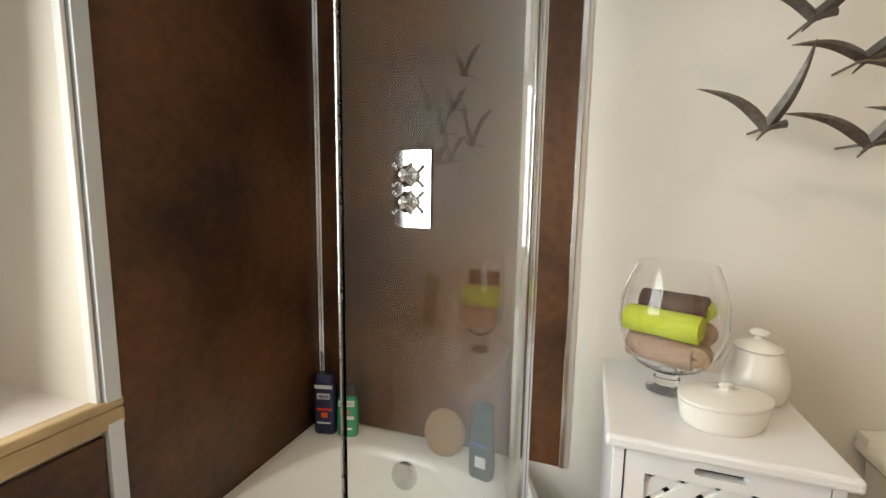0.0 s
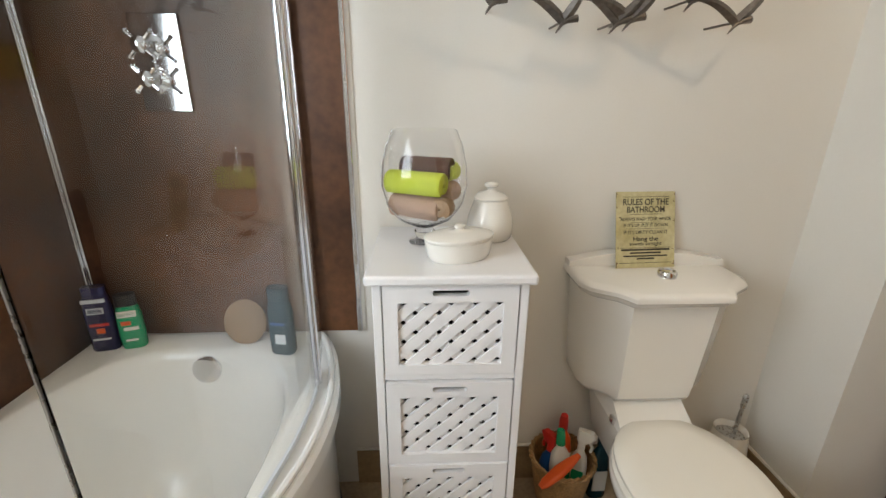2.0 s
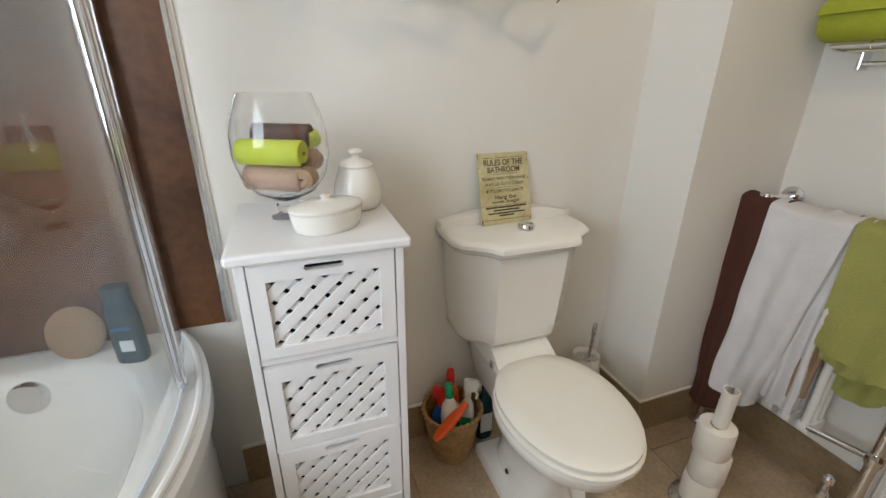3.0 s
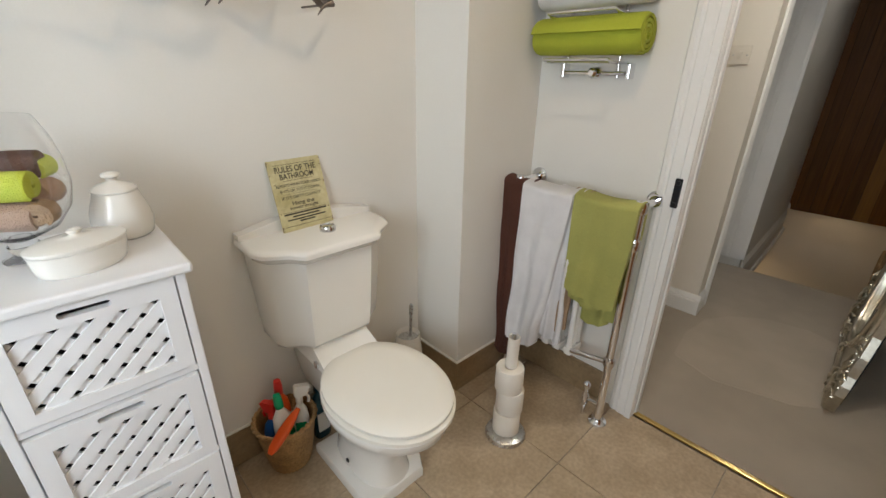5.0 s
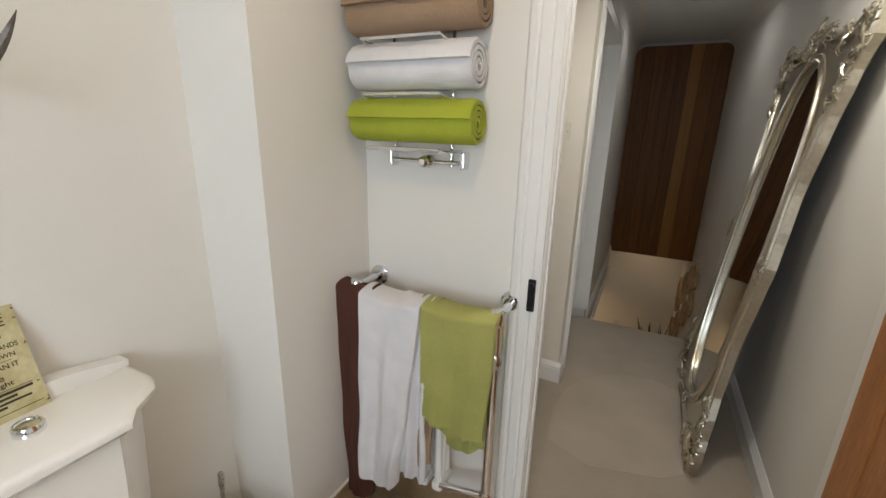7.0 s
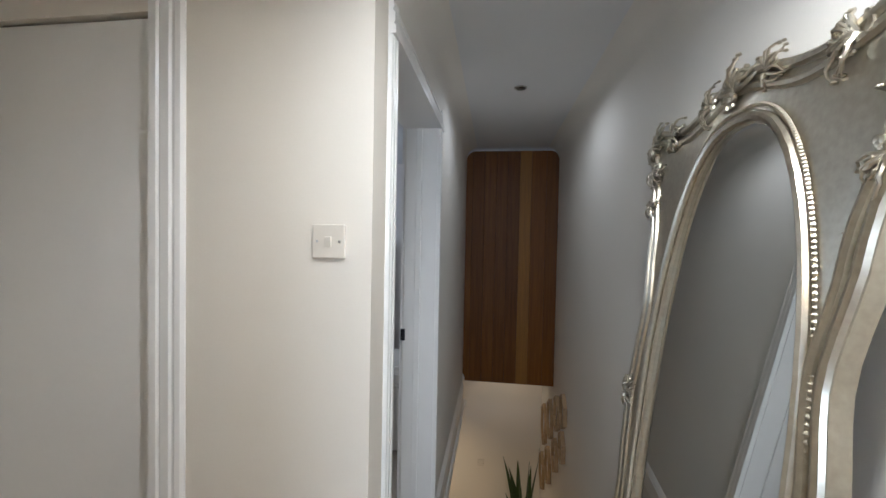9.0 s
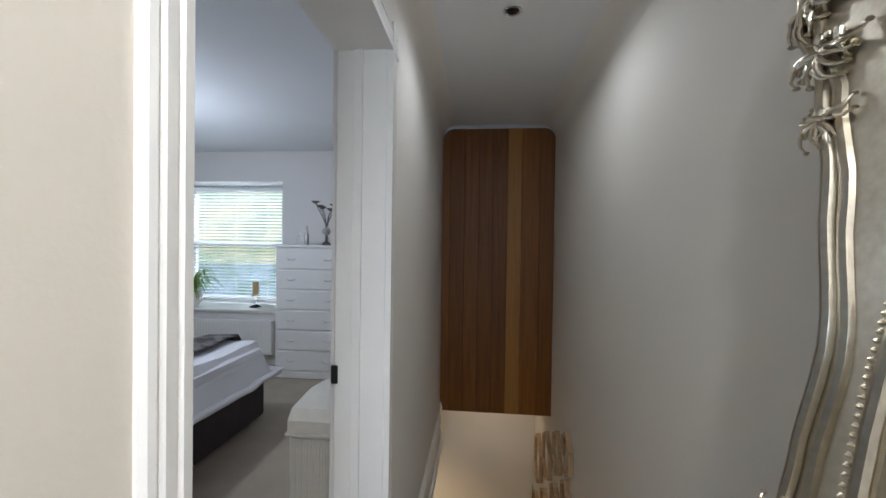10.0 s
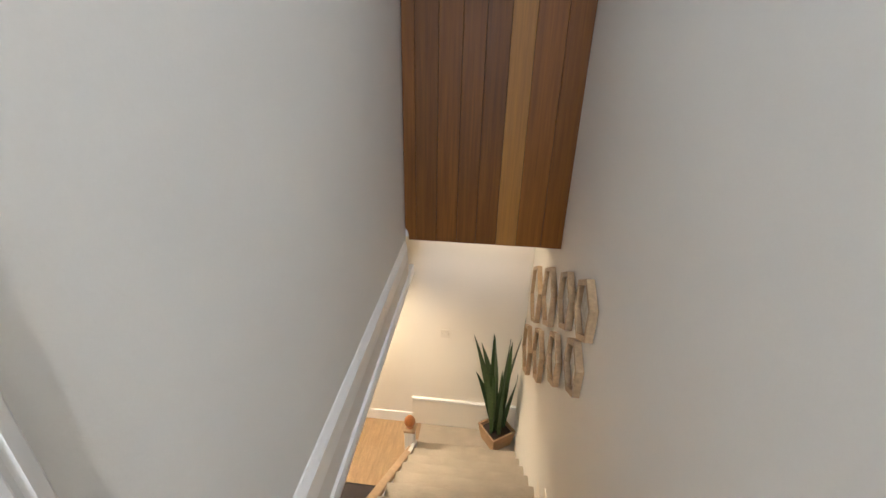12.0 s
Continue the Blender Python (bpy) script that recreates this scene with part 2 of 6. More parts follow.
M_OUTROAD = glow("glowing_street_backdrop", (0.62, 0.74, 0.85), 0.42, (0.30, 0.42, 0.33))
M_GRASS = surface("grass", (0.08, 0.12, 0.03), 0.95, var=0.3, scale=2, grain=30, bump=0.3)
M_ROOF = surface("roof_void", (0.3, 0.3, 0.3), 0.9, var=0.05, scale=2, grain=20, bump=0.0)

# ---- building helpers ----


def thing(name, x, y, z, label="", category="", group="", kind=""):
    e = new(name)
    e.empty_display_size = 0.05
    e.location = (x, y, z)
    return tagged(e, label, category, group, kind)


def finish(bm, name, mat, smooth=False):
    bmesh.ops.recalc_face_normals(bm, faces=bm.faces)
    me = bpy.data.meshes.new(name)
    bm.to_mesh(me)
    bm.free()
    me.materials.append(mat)
    if smooth:
        me.polygons.foreach_set("use_smooth", [True] * len(me.polygons))
        me.set_sharp_from_angle(angle=radians(42))
    return me


def part(name, bm, mat, parent=None, label="", smooth=False, kind="", category=""):
    ob = new(name, finish(bm, name, mat, smooth))
    if parent is not None:
        ob.parent = parent
        if parent.type == "EMPTY":
            ob.matrix_parent_inverse = Matrix.Translation(-Vector(parent.location))
    return tagged(ob, label, category, "", kind)


def box(bm, x0, y0, z0, x1, y1, z1, bevel=0.0, seg=2, m=None):
    r = bmesh.ops.create_cube(bm, size=1)
    vs = r["verts"]
    for v in vs:
        v.co = Vector((x0 if v.co.x < 0 else x1, y0 if v.co.y < 0 else y1, z0 if v.co.z < 0 else z1))
    if bevel:
        es = list({e for v in vs for e in v.link_edges})
        out = bmesh.ops.bevel(bm, geom=es, offset=bevel, segments=seg, profile=0.5, affect="EDGES")
        vs = list({v for f in out["faces"] for v in f.verts} | {v for v in vs if v.is_valid})
    if m is not None:
        for v in vs:
            v.co = m @ v.co
    return bm


def boxes(*rows, bevel=0.0):
    bm = bmesh.new()
    for r in rows:
        box(bm, *r, bevel=bevel)
    return bm


def prism(poly, z0, z1, bm=None, m=None, bevel=0.0):
    """A flat polygon (x, y), pulled up from z0 to z1."""
    bm = bm or bmesh.new()
    a, b = [bm.verts.new((x, y, z0)) for x, y in poly], [bm.verts.new((x, y, z1)) for x, y in poly]
    fs = [bm.faces.new(a[::-1]), bm.faces.new(b)]
    for i in range(len(poly)):
        j = (i + 1) % len(poly)
        fs.append(bm.faces.new((a[i], a[j], b[j], b[i])))
    vs = a + b
    if bevel:
        out = bmesh.ops.bevel(bm, geom=list(fs[1].edges), offset=bevel, segments=2, profile=0.5, affect="EDGES")
        vs = list({v for f in out["faces"] for v in f.verts} | {v for v in vs if v.is_valid})
    if m is not None:
        for v in vs:
            v.co = m @ v.co
    return bm


def plate(outer, holes, d0, d1, m=None, bm=None):
    """A plate in the plane of (u, v) with holes through it, from depth d0 to d1 along w."""
    bm = bm or bmesh.new()
    edges, made = [], []
    for loop in (outer, *holes):
        vs = [bm.verts.new((u, v, d0)) for u, v in loop]
        made += vs
        edges += [bm.edges.new((vs[i], vs[(i + 1) % len(vs)])) for i in range(len(vs))]
    fill = bmesh.ops.triangle_fill(bm, use_beauty=True, use_dissolve=False, edges=edges)
    faces = [g for g in fill["geom"] if isinstance(g, bmesh.types.BMFace)]
    ext = bmesh.ops.extrude_face_region(bm, geom=faces)
    up = [g for g in ext["geom"] if isinstance(g, bmesh.types.BMVert)]
    for v in up:
        v.co.z = d1
    if m is not None:
        for v in made + up:
            v.co = m @ v.co
    return bm


def lathe(profile, n=32, m=None, bm=None, sx=1.0, sy=1.0):
    """A profile of (r, z) turned about z."""
    bm = bm or bmesh.new()
    rings = []
    for r, z in profile:
        if r < 1e-5:
            rings.append([bm.verts.new((0, 0, z))])
        else:
            rings.append([bm.verts.new((r * sx * math.cos(2 * math.pi * i / n), r * sy * math.sin(2 * math.pi * i / n), z)) for i in range(n)])
    for a, b in zip(rings, rings[1:]):
        for i in range(n):
            j = (i + 1) % n
            q = [a[i % len(a)], a[j % len(a)], b[j % len(b)], b[i % len(b)]]
            q = list(dict.fromkeys(q))
            if len(q) > 2:
                bm.faces.new(q)
    vs = [v for r in rings for v in r]
    if m is not None:
        for v in vs:
            v.co = m @ v.co
    return bm


def tube(points, r, n=10, bm=None, r1=None, closed=False):
    """A round bar along points, capped; r1: the radius at its end."""
    bm = bm or bmesh.new()
    pts = [Vector(p) for p in points]
    rings, side = [], None
    for i, p in enumerate(pts):
        d = (pts[min(i + 1, len(pts) - 1)] - pts[max(i - 1, 0)]).normalized()
        side = d.orthogonal().normalized() if side is None else (side - d * side.dot(d)).normalized()
        up = d.cross(side)
        rad = r if r1 is None else r + (r1 - r) * i / (len(pts) - 1)
        rings.append([bm.verts.new(p + (side * math.cos(2 * math.pi * k / n) + up * math.sin(2 * math.pi * k / n)) * rad) for k in range(n)])
    for a, b in zip(rings, rings[1:]):
        for k in range(n):
            bm.faces.new((a[k], a[(k + 1) % n], b[(k + 1) % n], b[k]))
    bm.faces.new(rings[0][::-1])
    bm.faces.new(rings[-1])
    return bm


def loft(loops, bm=None, close=True):
    """Skin over loops of equal length, capped at both ends."""
    bm = bm or bmesh.new()
    rows = [[bm.verts.new(p) for p in loop] for loop in loops]
    n = len(rows[0])
    for a, b in zip(rows, rows[1:]):
        for k in range(n):
            bm.faces.new((a[k], a[(k + 1) % n], b[(k + 1) % n], b[k]))
    if close:
        bm.faces.new(rows[0][::-1])
        bm.faces.new(rows[-1])
    return bm


def smooth_line(pts, n=8):
    """Points along a Catmull-Rom curve through pts."""
    pts = [Vector(p) for p in pts]
    out = []
    for i in range(len(pts) - 1):
        a, b, c, d = pts[max(i - 1, 0)], pts[i], pts[i + 1], pts[min(i + 2, len(pts) - 1)]
        for k in range(n):
            t = k / n
            out.append(0.5 * ((2 * b) + (c - a) * t + (2 * a - 5 * b + 4 * c - d) * t * t + (3 * b - a - 3 * c + d) * t**3))
    return out + [pts[-1]]


def rounded(w, h, r, n=5, cx=0.0, cy=0.0):
    out = []
    for qx, qy, a0 in ((1, 1, 0), (-1, 1, 90), (-1, -1, 180), (1, -1, 270)):
        for k in range(n + 1):
            a = radians(a0 + 90 * k / n)
            out.append((cx + qx * (w / 2 - r) + r * math.cos(a), cy + qy * (h / 2 - r) + r * math.sin(a)))
    return out


def moulding(profile, a, b, out, bm=None):
    """A profile of (depth, height) run along the straight line a-b; out: the way in which depth grows, (x, y, z); height grows along z or, on an upright run, sideways."""
    bm = bm or bmesh.new()
    a, b, out = Vector(a), Vector(b), Vector(out)
    run = (b - a).normalized()
    up = out.cross(run) if abs(run.z) > 0.5 else Vector((0, 0, 1))
    la, lb = [bm.verts.new(a + out * d + up * h) for d, h in profile], [bm.verts.new(b + out * d + up * h) for d, h in profile]
    n = len(profile)
    for i in range(n):
        j = (i + 1) % n
        bm.faces.new((la[i], la[j], lb[j], lb[i]))
    bm.faces.new(la[::-1])
    bm.faces.new(lb)
    return bm


ARCH = [(0, 0), (0.022, 0), (0.022, 0.022), (0.016, 0.027), (0.019, 0.033), (0.019, 0.058), (0.013, 0.063), (0.013, 0.068), (0.017, 0.074), (0.014, 0.088), (0.005, 0.095), (0, 0.095)]
SKIRT = [(0, 0), (0.018, 0), (0.018, 0.085), (0.013, 0.092), (0.016, 0.099), (0.009, 0.112), (0.004, 0.122), (0, 0.125)]


def left_wall(x):
    return 0.47 + (x - 2.985) * 0.0226


def right_wall(x):
    return -0.47 + (x - 2.03) * 0.0205

# ---- structure: bathroom ----
H = 2.36


def structure(name, bm, mat, label, smooth=False):
    return part(name, bm, mat, None, label, smooth, "structure", "building")


structure("wall_north", boxes((-1.25, 1.25, -0.1, 2.05, 1.40, H)), M_WALL, "plain warm white painted bathroom wall")
structure("wall_west", boxes((-1.25, 0.576, -0.1, -0.705, 1.25, H), (-1.25, -0.75, -0.1, -0.705, 0.576, 0.935), (-1.25, -0.75, 2.05, -0.705, 0.576, H), (-1.25, -1.30, -0.1, -0.705, -0.75, H)), M_WALL, "white painted wall with a deep window opening")
structure("wall_south", boxes((-1.25, -1.45, -0.1, 2.05, -1.30, H)), M_WALL, "plain white painted bathroom wall")
structure("wall_east", boxes((1.905, 0.385, -0.1, 1.975, 1.25, H), (1.905, -1.30, -0.1, 1.975, -0.41, H), (1.905, -0.41, 2.03, 1.975, 0.385, H)), M_WALL, "white painted wall with a doorway to the landing")
structure("wall_boxing", boxes((1.478, 0.985, 0.0, 1.905, 1.25, H)), M_WALL, "square white boxed-in corner column")
structure("ceiling", boxes((-1.25, -1.45, H, 2.05, 1.40, H + 0.1)), M_CEIL, "plain white bathroom ceiling")

floor = structure("floor", boxes((-0.72, -1.31, -0.1, 1.925, 1.26, -0.006)), M_GROUT, "beige travertine tile floor with thin grout joints")
skirt = thing("baseboard", 1.5, 1.1, 0, "tan tiled skirting along the bathroom wall", "skirting", kind="structure")
for x0, y0, x1, y1 in ((0.06, 1.238, 0.47, 1.25), (0.474, 1.238, 0.93, 1.25), (0.934, 1.238, 1.478, 1.25), (1.466, 0.973, 1.478, 1.238), (1.478, 0.973, 1.893, 0.985), (1.893, 0.48, 1.905, 0.973)):
    part("skirting_tile", boxes((x0, y0, 0, x1, y1, 0.146), bevel=0.002), M_SKIRTTILE, skirt)
part("cap", boxes((0.06, 1.241, 0.146, 1.475, 1.25, 0.153), (1.469, 0.976, 0.146, 1.478, 1.241, 0.153), (1.478, 0.976, 0.146, 1.896, 0.985, 0.153), bevel=0.001), M_GLOSSWHITE, skirt, "thin white sealant bead")

# brown wall panels with chrome edge strips
panels = thing("wall_panel", -0.3, 1.24, 0.61, "dark mottled brown shower wall panels with chrome strips", "wall panel", kind="structure")
part("panel", boxes((-0.693, 1.238, 0.632, 0.092, 1.25, H)), M_BROWN, panels)
part("panel", boxes((-0.705, 0.602, 0.624, -0.693, 1.238, H)), M_BROWN, panels)
part("panel", boxes((-0.705, -1.28, 0.624, -0.693, 0.572, 0.93)), M_BROWN, panels)
part("edge_strip", boxes((0.092, 1.233, 0.632, 0.108, 1.25, H), bevel=0.003), M_CHROME, panels, "narrow chrome end strip")
part("corner_strip", boxes((-0.693, 1.220, 0.632, -0.683, 1.238, H), (-0.683, 1.230, 0.632, -0.675, 1.238, H), bevel=0.002), M_CHROME, panels, "narrow chrome corner strip")
part("sealant", boxes((0.108, 1.243, 0.632, 0.116, 1.25, H)), M_GLOSSWHITE, panels)
trim = structure("trim", boxes((-0.705, 0.574, 0.628, -0.683, 0.602, 0.955), (-0.705, 0.574, 0.995, -0.683, 0.602, H), bevel=0.002), M_TRIM, "upright grey white edge trim beside the window")

# bathroom window with its sill
win = thing("window_1", -1.2, -0.08, 0.99, "white bathroom window in a deep plastered reveal", "window", kind="structure")
part("window_frame", plate([(-0.75, 0.985), (0.576, 0.985), (0.576, 2.05), (-0.75, 2.05)], [[(-0.69, 1.045), (-0.11, 1.045), (-0.11, 1.99), (-0.69, 1.99)], [(-0.05, 1.045), (0.53, 1.045), (0.53, 1.99), (-0.05, 1.99)]], -1.24, -1.19, Matrix(((0, 0, 1, 0), (1, 0, 0, 0), (0, 1, 0, 0), (0, 0, 0, 1)))), M_GLOSSWHITE, win)
for y0 in (-0.69, -0.05):
    p = part("pane", boxes((-1.218, y0, 1.045, -1.212, y0 + 0.58, 1.99)), M_CLEARGLASS, win)
    p.visible_shadow = False
part("reveal", boxes((-1.19, 0.569, 0.989, -0.713, 0.576, 2.05)), M_CREAM, win, "cream painted window reveal")
part("sill_top", boxes((-1.19, -0.77, 0.975, -0.715, 0.60, 0.989)), M_SILLTILE, win, "pale marble-look sill top")
part("sill_edge", boxes((-1.19, -0.78, 0.942, -0.684, 0.607, 0.980), (-0.715, -0.78, 0.980, -0.684, 0.607, 1.000), bevel=0.005), M_SILLWOOD, win, "rounded wooden sill front")
part("corner_bead", boxes((-0.712, 0.562, 0.99, -0.690, 0.570, 2.05), bevel=0.002), M_GLOSSWHITE, win)

# bathroom doorway
dw = thing("door_frame", 1.98, -0.01, 0, "white painted moulded door frame of the bathroom", "door frame", kind="structure")
part("lining", boxes((1.900, 0.360, 0, 1.980, 0.385, 2.03), bevel=0.002), M_GLOSSWHITE, dw)
part("lining", boxes((1.900, -0.41, 0, 1.980, -0.385, 2.03), bevel=0.002), M_GLOSSWHITE, dw)
part("head", boxes((1.900, -0.385, 2.005, 1.980, 0.360, 2.03), bevel=0.002), M_GLOSSWHITE, dw)
part("stop", boxes((1.930, 0.354, 0, 1.955, 0.360, 2.005), bevel=0.002), M_GLOSSWHITE, dw)
part("architrave", moulding([(d, h) for d, h in ARCH], (1.905, 0.362, 0), (1.905, 0.362, 2.10), (-1, 0, 0)), M_GLOSSWHITE, dw)
part("architrave", moulding([(d, -h) for d, h in ARCH], (1.905, -0.387, 0), (1.905, -0.387, 2.10), (-1, 0, 0)), M_GLOSSWHITE, dw)
part("architrave", moulding([(d, h) for d, h in ARCH], (1.905, -0.387, 2.005), (1.905, 0.362, 2.005), (-1, 0, 0)), M_GLOSSWHITE, dw)
bm = boxes((1.874, 0.374, 0.925, 1.886, 0.396, 1.024), bevel=0.003)
box(bm, 1.862, 0.376, 0.930, 1.876, 0.390, 0.945, bevel=0.003)
box(bm, 1.862, 0.376, 1.004, 1.876, 0.390, 1.019, bevel=0.003)
part("keep", bm, M_BLACK, dw, "black iron latch keep")
part("threshold_strip", prism([(1.922, -0.385), (1.945, -0.385), (1.945, 0.360), (1.922, 0.360)], 0.0, 0.009, bevel=0.004), M_BRASS, dw, "polished brass threshold strip")

door = thing("door_1", 1.90, -0.40, 0, "open oak plank door swung back into the bathroom", "door", kind="structure")
for i in range(6):
    x1 = 1.893 - i * 0.124
    part("plank", boxes((x1 - 0.1215, -0.402, 0.008, x1, -0.362, 1.99), bevel=0.004), M_OAKDOOR, door)
for z in (0.25, 1.0, 1.72):
    part("ledge", boxes((1.17, -0.422, z, 1.87, -0.402, z + 0.12), bevel=0.004), M_OAKDOOR, door)
for z in (0.3, 1.76):
    part("hinge", boxes((1.60, -0.362, z, 1.90, -0.358, z + 0.035), bevel=0.001), M_BLACK, door, "black iron strap hinge")

# ---- bath and shower screen ----
OUTER = [(-0.02, 1.248), (0.035, 1.13), (0.070, 1.00), (0.083, 0.88), (0.072, 0.74), (0.035, 0.60), (-0.005, 0.45), (-0.022, 0.25), (-0.025, 0.0), (-0.025, -0.36), (-0.04, -0.42)]
edge = [(p.x, p.y) for p in smooth_line([(x, y, 0) for x, y in OUTER], 5)]
bath_outline = edge + [(-0.10, -0.45), (-0.690, -0.45), (-0.690, 1.236), (-0.05, 1.236)]
bath_outline[0] = (-0.015, 1.236)


def shrink(poly, d, cx=-0.34, cy=0.42):
    """The outline drawn inwards by d along its inward normals, approximately."""
    n, out = len(poly), []
    for i in range(n):
        a, b = Vector(poly[i - 1]), Vector(poly[(i + 1) % n])
        t = (b - a).normalized()
        nrm = Vector((-t.y, t.x))
        if nrm.dot(Vector((cx, cy)) - Vector(poly[i])) < 0:
            nrm = -nrm
        out.append(tuple(Vector(poly[i]) + nrm * d))
    return out


def egg(k, z):
    """Inner loop of the tub: a rounded hollow that narrows as it goes down."""
    pts = []
    for i in range(48):
        a = 2 * math.pi * i / 48
        ca, sa = math.cos(a), math.sin(a)
        ex = 0.62
        ux, uy = math.copysign(abs(ca) ** ex, ca), math.copysign(abs(sa) ** ex, sa)
        y = 0.39 + uy * (0.775 * k)
        half = 0.292 + 0.05 * max(0.0, min(1.0, (y - 0.3) / 0.6))
        pts.append((-0.352 + 0.018 * max(0, uy) + ux * half * k, y, z))
    return pts


bath = thing("bath", -0.34, 0.4, 0, "white curved shower bath with a wide rolled rim", "bath")
bm = bmesh.new()
rings = [egg(1.0, 0.628), egg(0.985, 0.622), egg(0.965, 0.600), egg(0.93, 0.47), egg(0.88, 0.33), egg(0.80, 0.235), egg(0.66, 0.205)]
loops = [[bm.verts.new(p) for p in r] for r in rings]
for a, b in zip(loops, loops[1:]):
    for i in range(48):
        bm.faces.new((a[i], a[(i + 1) % 48], b[(i + 1) % 48], b[i]))
bm.faces.new(loops[-1])
outer = [bm.verts.new((x, y, 0.628)) for x, y in bath_outline]
oe = [bm.edges.new((outer[i], outer[(i + 1) % len(outer)])) for i in range(len(outer))]
ie = [bm.edges.get((loops[0][i], loops[0][(i + 1) % 48])) for i in range(48)]
bmesh.ops.triangle_fill(bm, use_beauty=True, edges=oe + ie)
low, low2 = [bm.verts.new((x, y, 0.620)) for x, y in shrink(bath_outline, -0.008)], [bm.verts.new((x, y, 0.581)) for x, y in shrink(bath_outline, -0.008)]
low3 = [bm.verts.new((x, y, 0.571)) for x, y in shrink(bath_outline, 0.012)]
for a, b in ((outer, low), (low, low2), (low2, low3)):
    for i in range(len(outer)):
        j = (i + 1) % len(outer)
        bm.faces.new((a[i], a[j], b[j], b[i]))
part("tub", bm, M_BATH, bath, "", True)
bm = bmesh.new()
front = shrink(bath_outline, 0.014)
fl = [p for p in front[: len(edge)]]
for z0, z1, d in ((0.0, 0.09, 0.0), (0.09, 0.50, 0.006), (0.50, 0.572, 0.0)):
    rows = [[bm.verts.new((x - d, y, z)) for x, y in fl] for z in (z0, z1)]
    for i in range(len(fl) - 1):
        bm.faces.new((rows[0][i], rows[0][i + 1], rows[1][i + 1], rows[1][i]))
part("side_panel", bm, M_BATH, bath, "moulded white bath panel", True)
bm = tube([(x - 0.012, y, 0.634) for x, y in edge[2:28]], 0.008, 8)
part("rim_bead", bm, M_BATH, bath, "", True)
ovm = Matrix.Translation((-0.335, 1.142, 0.570)) @ pose(0, 0, 0, 84)
part("overflow", lathe([(0.0, 0.020), (0.030, 0.021), (0.040, 0.018), (0.042, 0.010), (0.038, 0.0), (0.0, 0.0)], 32, ovm), M_CHROME, bath, "round chrome overflow knob", True)
part("waste", lathe([(0.0, 0.012), (0.026, 0.012), (0.031, 0.006), (0.031, 0.0), (0, 0)], 28, Matrix.Translation((-0.378, 1.042, 0.206))), M_CHROME, bath, "round chrome waste plug", True)

screen = thing("shower_screen", 0.02, 0.8, 0.62, "curved clear glass shower screen with chrome posts", "shower screen")


def curved_pane(pts, z0, z1, th=0.006):
    pts = smooth_line([(x, y, 0) for x, y in pts], 8)
    bm, a, b = bmesh.new(), [], []
    for i, p in enumerate(pts):
        t = (pts[min(i + 1, len(pts) - 1)] - pts[max(i - 1, 0)]).normalized()
        nrm = Vector((-t.y, t.x, 0)) * th / 2
        a.append(p + nrm)
        b.append(p - nrm)
    ring = a + b[::-1]
    return prism([(p.x, p.y) for p in ring], z0, z1, bm)


for pts in ([(-0.03, 1.228), (0.005, 1.12), (0.024, 0.985)], [(0.030, 0.945), (0.033, 0.85), (0.022, 0.72), (-0.012, 0.55), (-0.060, 0.396)]):
    p = part("glass_panel", curved_pane(pts, 0.644, 2.06), M_SCREENGLASS, screen, "", True)
    p.visible_shadow = False
for x, y, r in ((0.018, 0.992, 0.0095), (0.028, 0.945, 0.0095)):
    part("post", tube([(x, y, 0.636), (x, y, 2.07)], r, 14), M_CHROME, screen, "", True)
part("hinge_rail", tube([(0.034, 0.968, 0.636), (0.034, 0.968, 2.07)], 0.007, 12), M_CHROME, screen, "", True)
part("wall_channel", boxes((-0.042, 1.212, 0.636, -0.018, 1.238, 2.06), bevel=0.003), M_CHROME, screen)
part("edge_strip", boxes((-0.0620, 0.3920, 0.638, -0.0598, 0.3955, 2.062), bevel=0.0006), M_STEEL, screen, "pale polished edge strip")
part("bottom_seal", curved_pane([(0.030, 0.945), (0.033, 0.85), (0.022, 0.72), (-0.012, 0.55), (-0.060, 0.396)], 0.634, 0.646, 0.010), M_TRIM, screen)

# shower control plate
ctl = thing("shower_control", -0.35, 1.238, 1.40, "polished chrome thermostatic shower plate with two cross handles", "shower valve")
part("plate", boxes((-0.418, 1.228, 1.288, -0.298, 1.238, 1.518), bevel=0.003), M_CHROME, ctl)
for z in (1.442, 1.365):
    m = Matrix.Translation((-0.372, 1.228, z)) @ pose(0, 0, 0, 90)
    k = part("handle", lathe([(0.030, 0.0), (0.030, 0.006), (0.018, 0.012), (0.015, 0.030), (0.019, 0.038), (0.019, 0.052), (0.010, 0.060), (0.0, 0.061)], 28, m), M_CHROME, ctl, "", True)
    bm = bmesh.new()
    for q in range(4):
        a = radians(45 + 90 * q)
        d = Vector((math.cos(a), 0, math.sin(a)))
        c = Vector((-0.372, 1.183, z))
        tube([c + d * 0.010, c + d * 0.030, c + d * 0.034, c + d * 0.040], 0.0052, 8, bm)
        lathe([(0.0, -0.007), (0.005, -0.005), (0.0072, 0), (0.005, 0.005), (0.0, 0.007)], 10, Matrix.Translation(c + d * 0.040), bm)
    part("cross_lever", bm, M_CHROME, k, "", True)

# ---- bottles on the bath rim ----


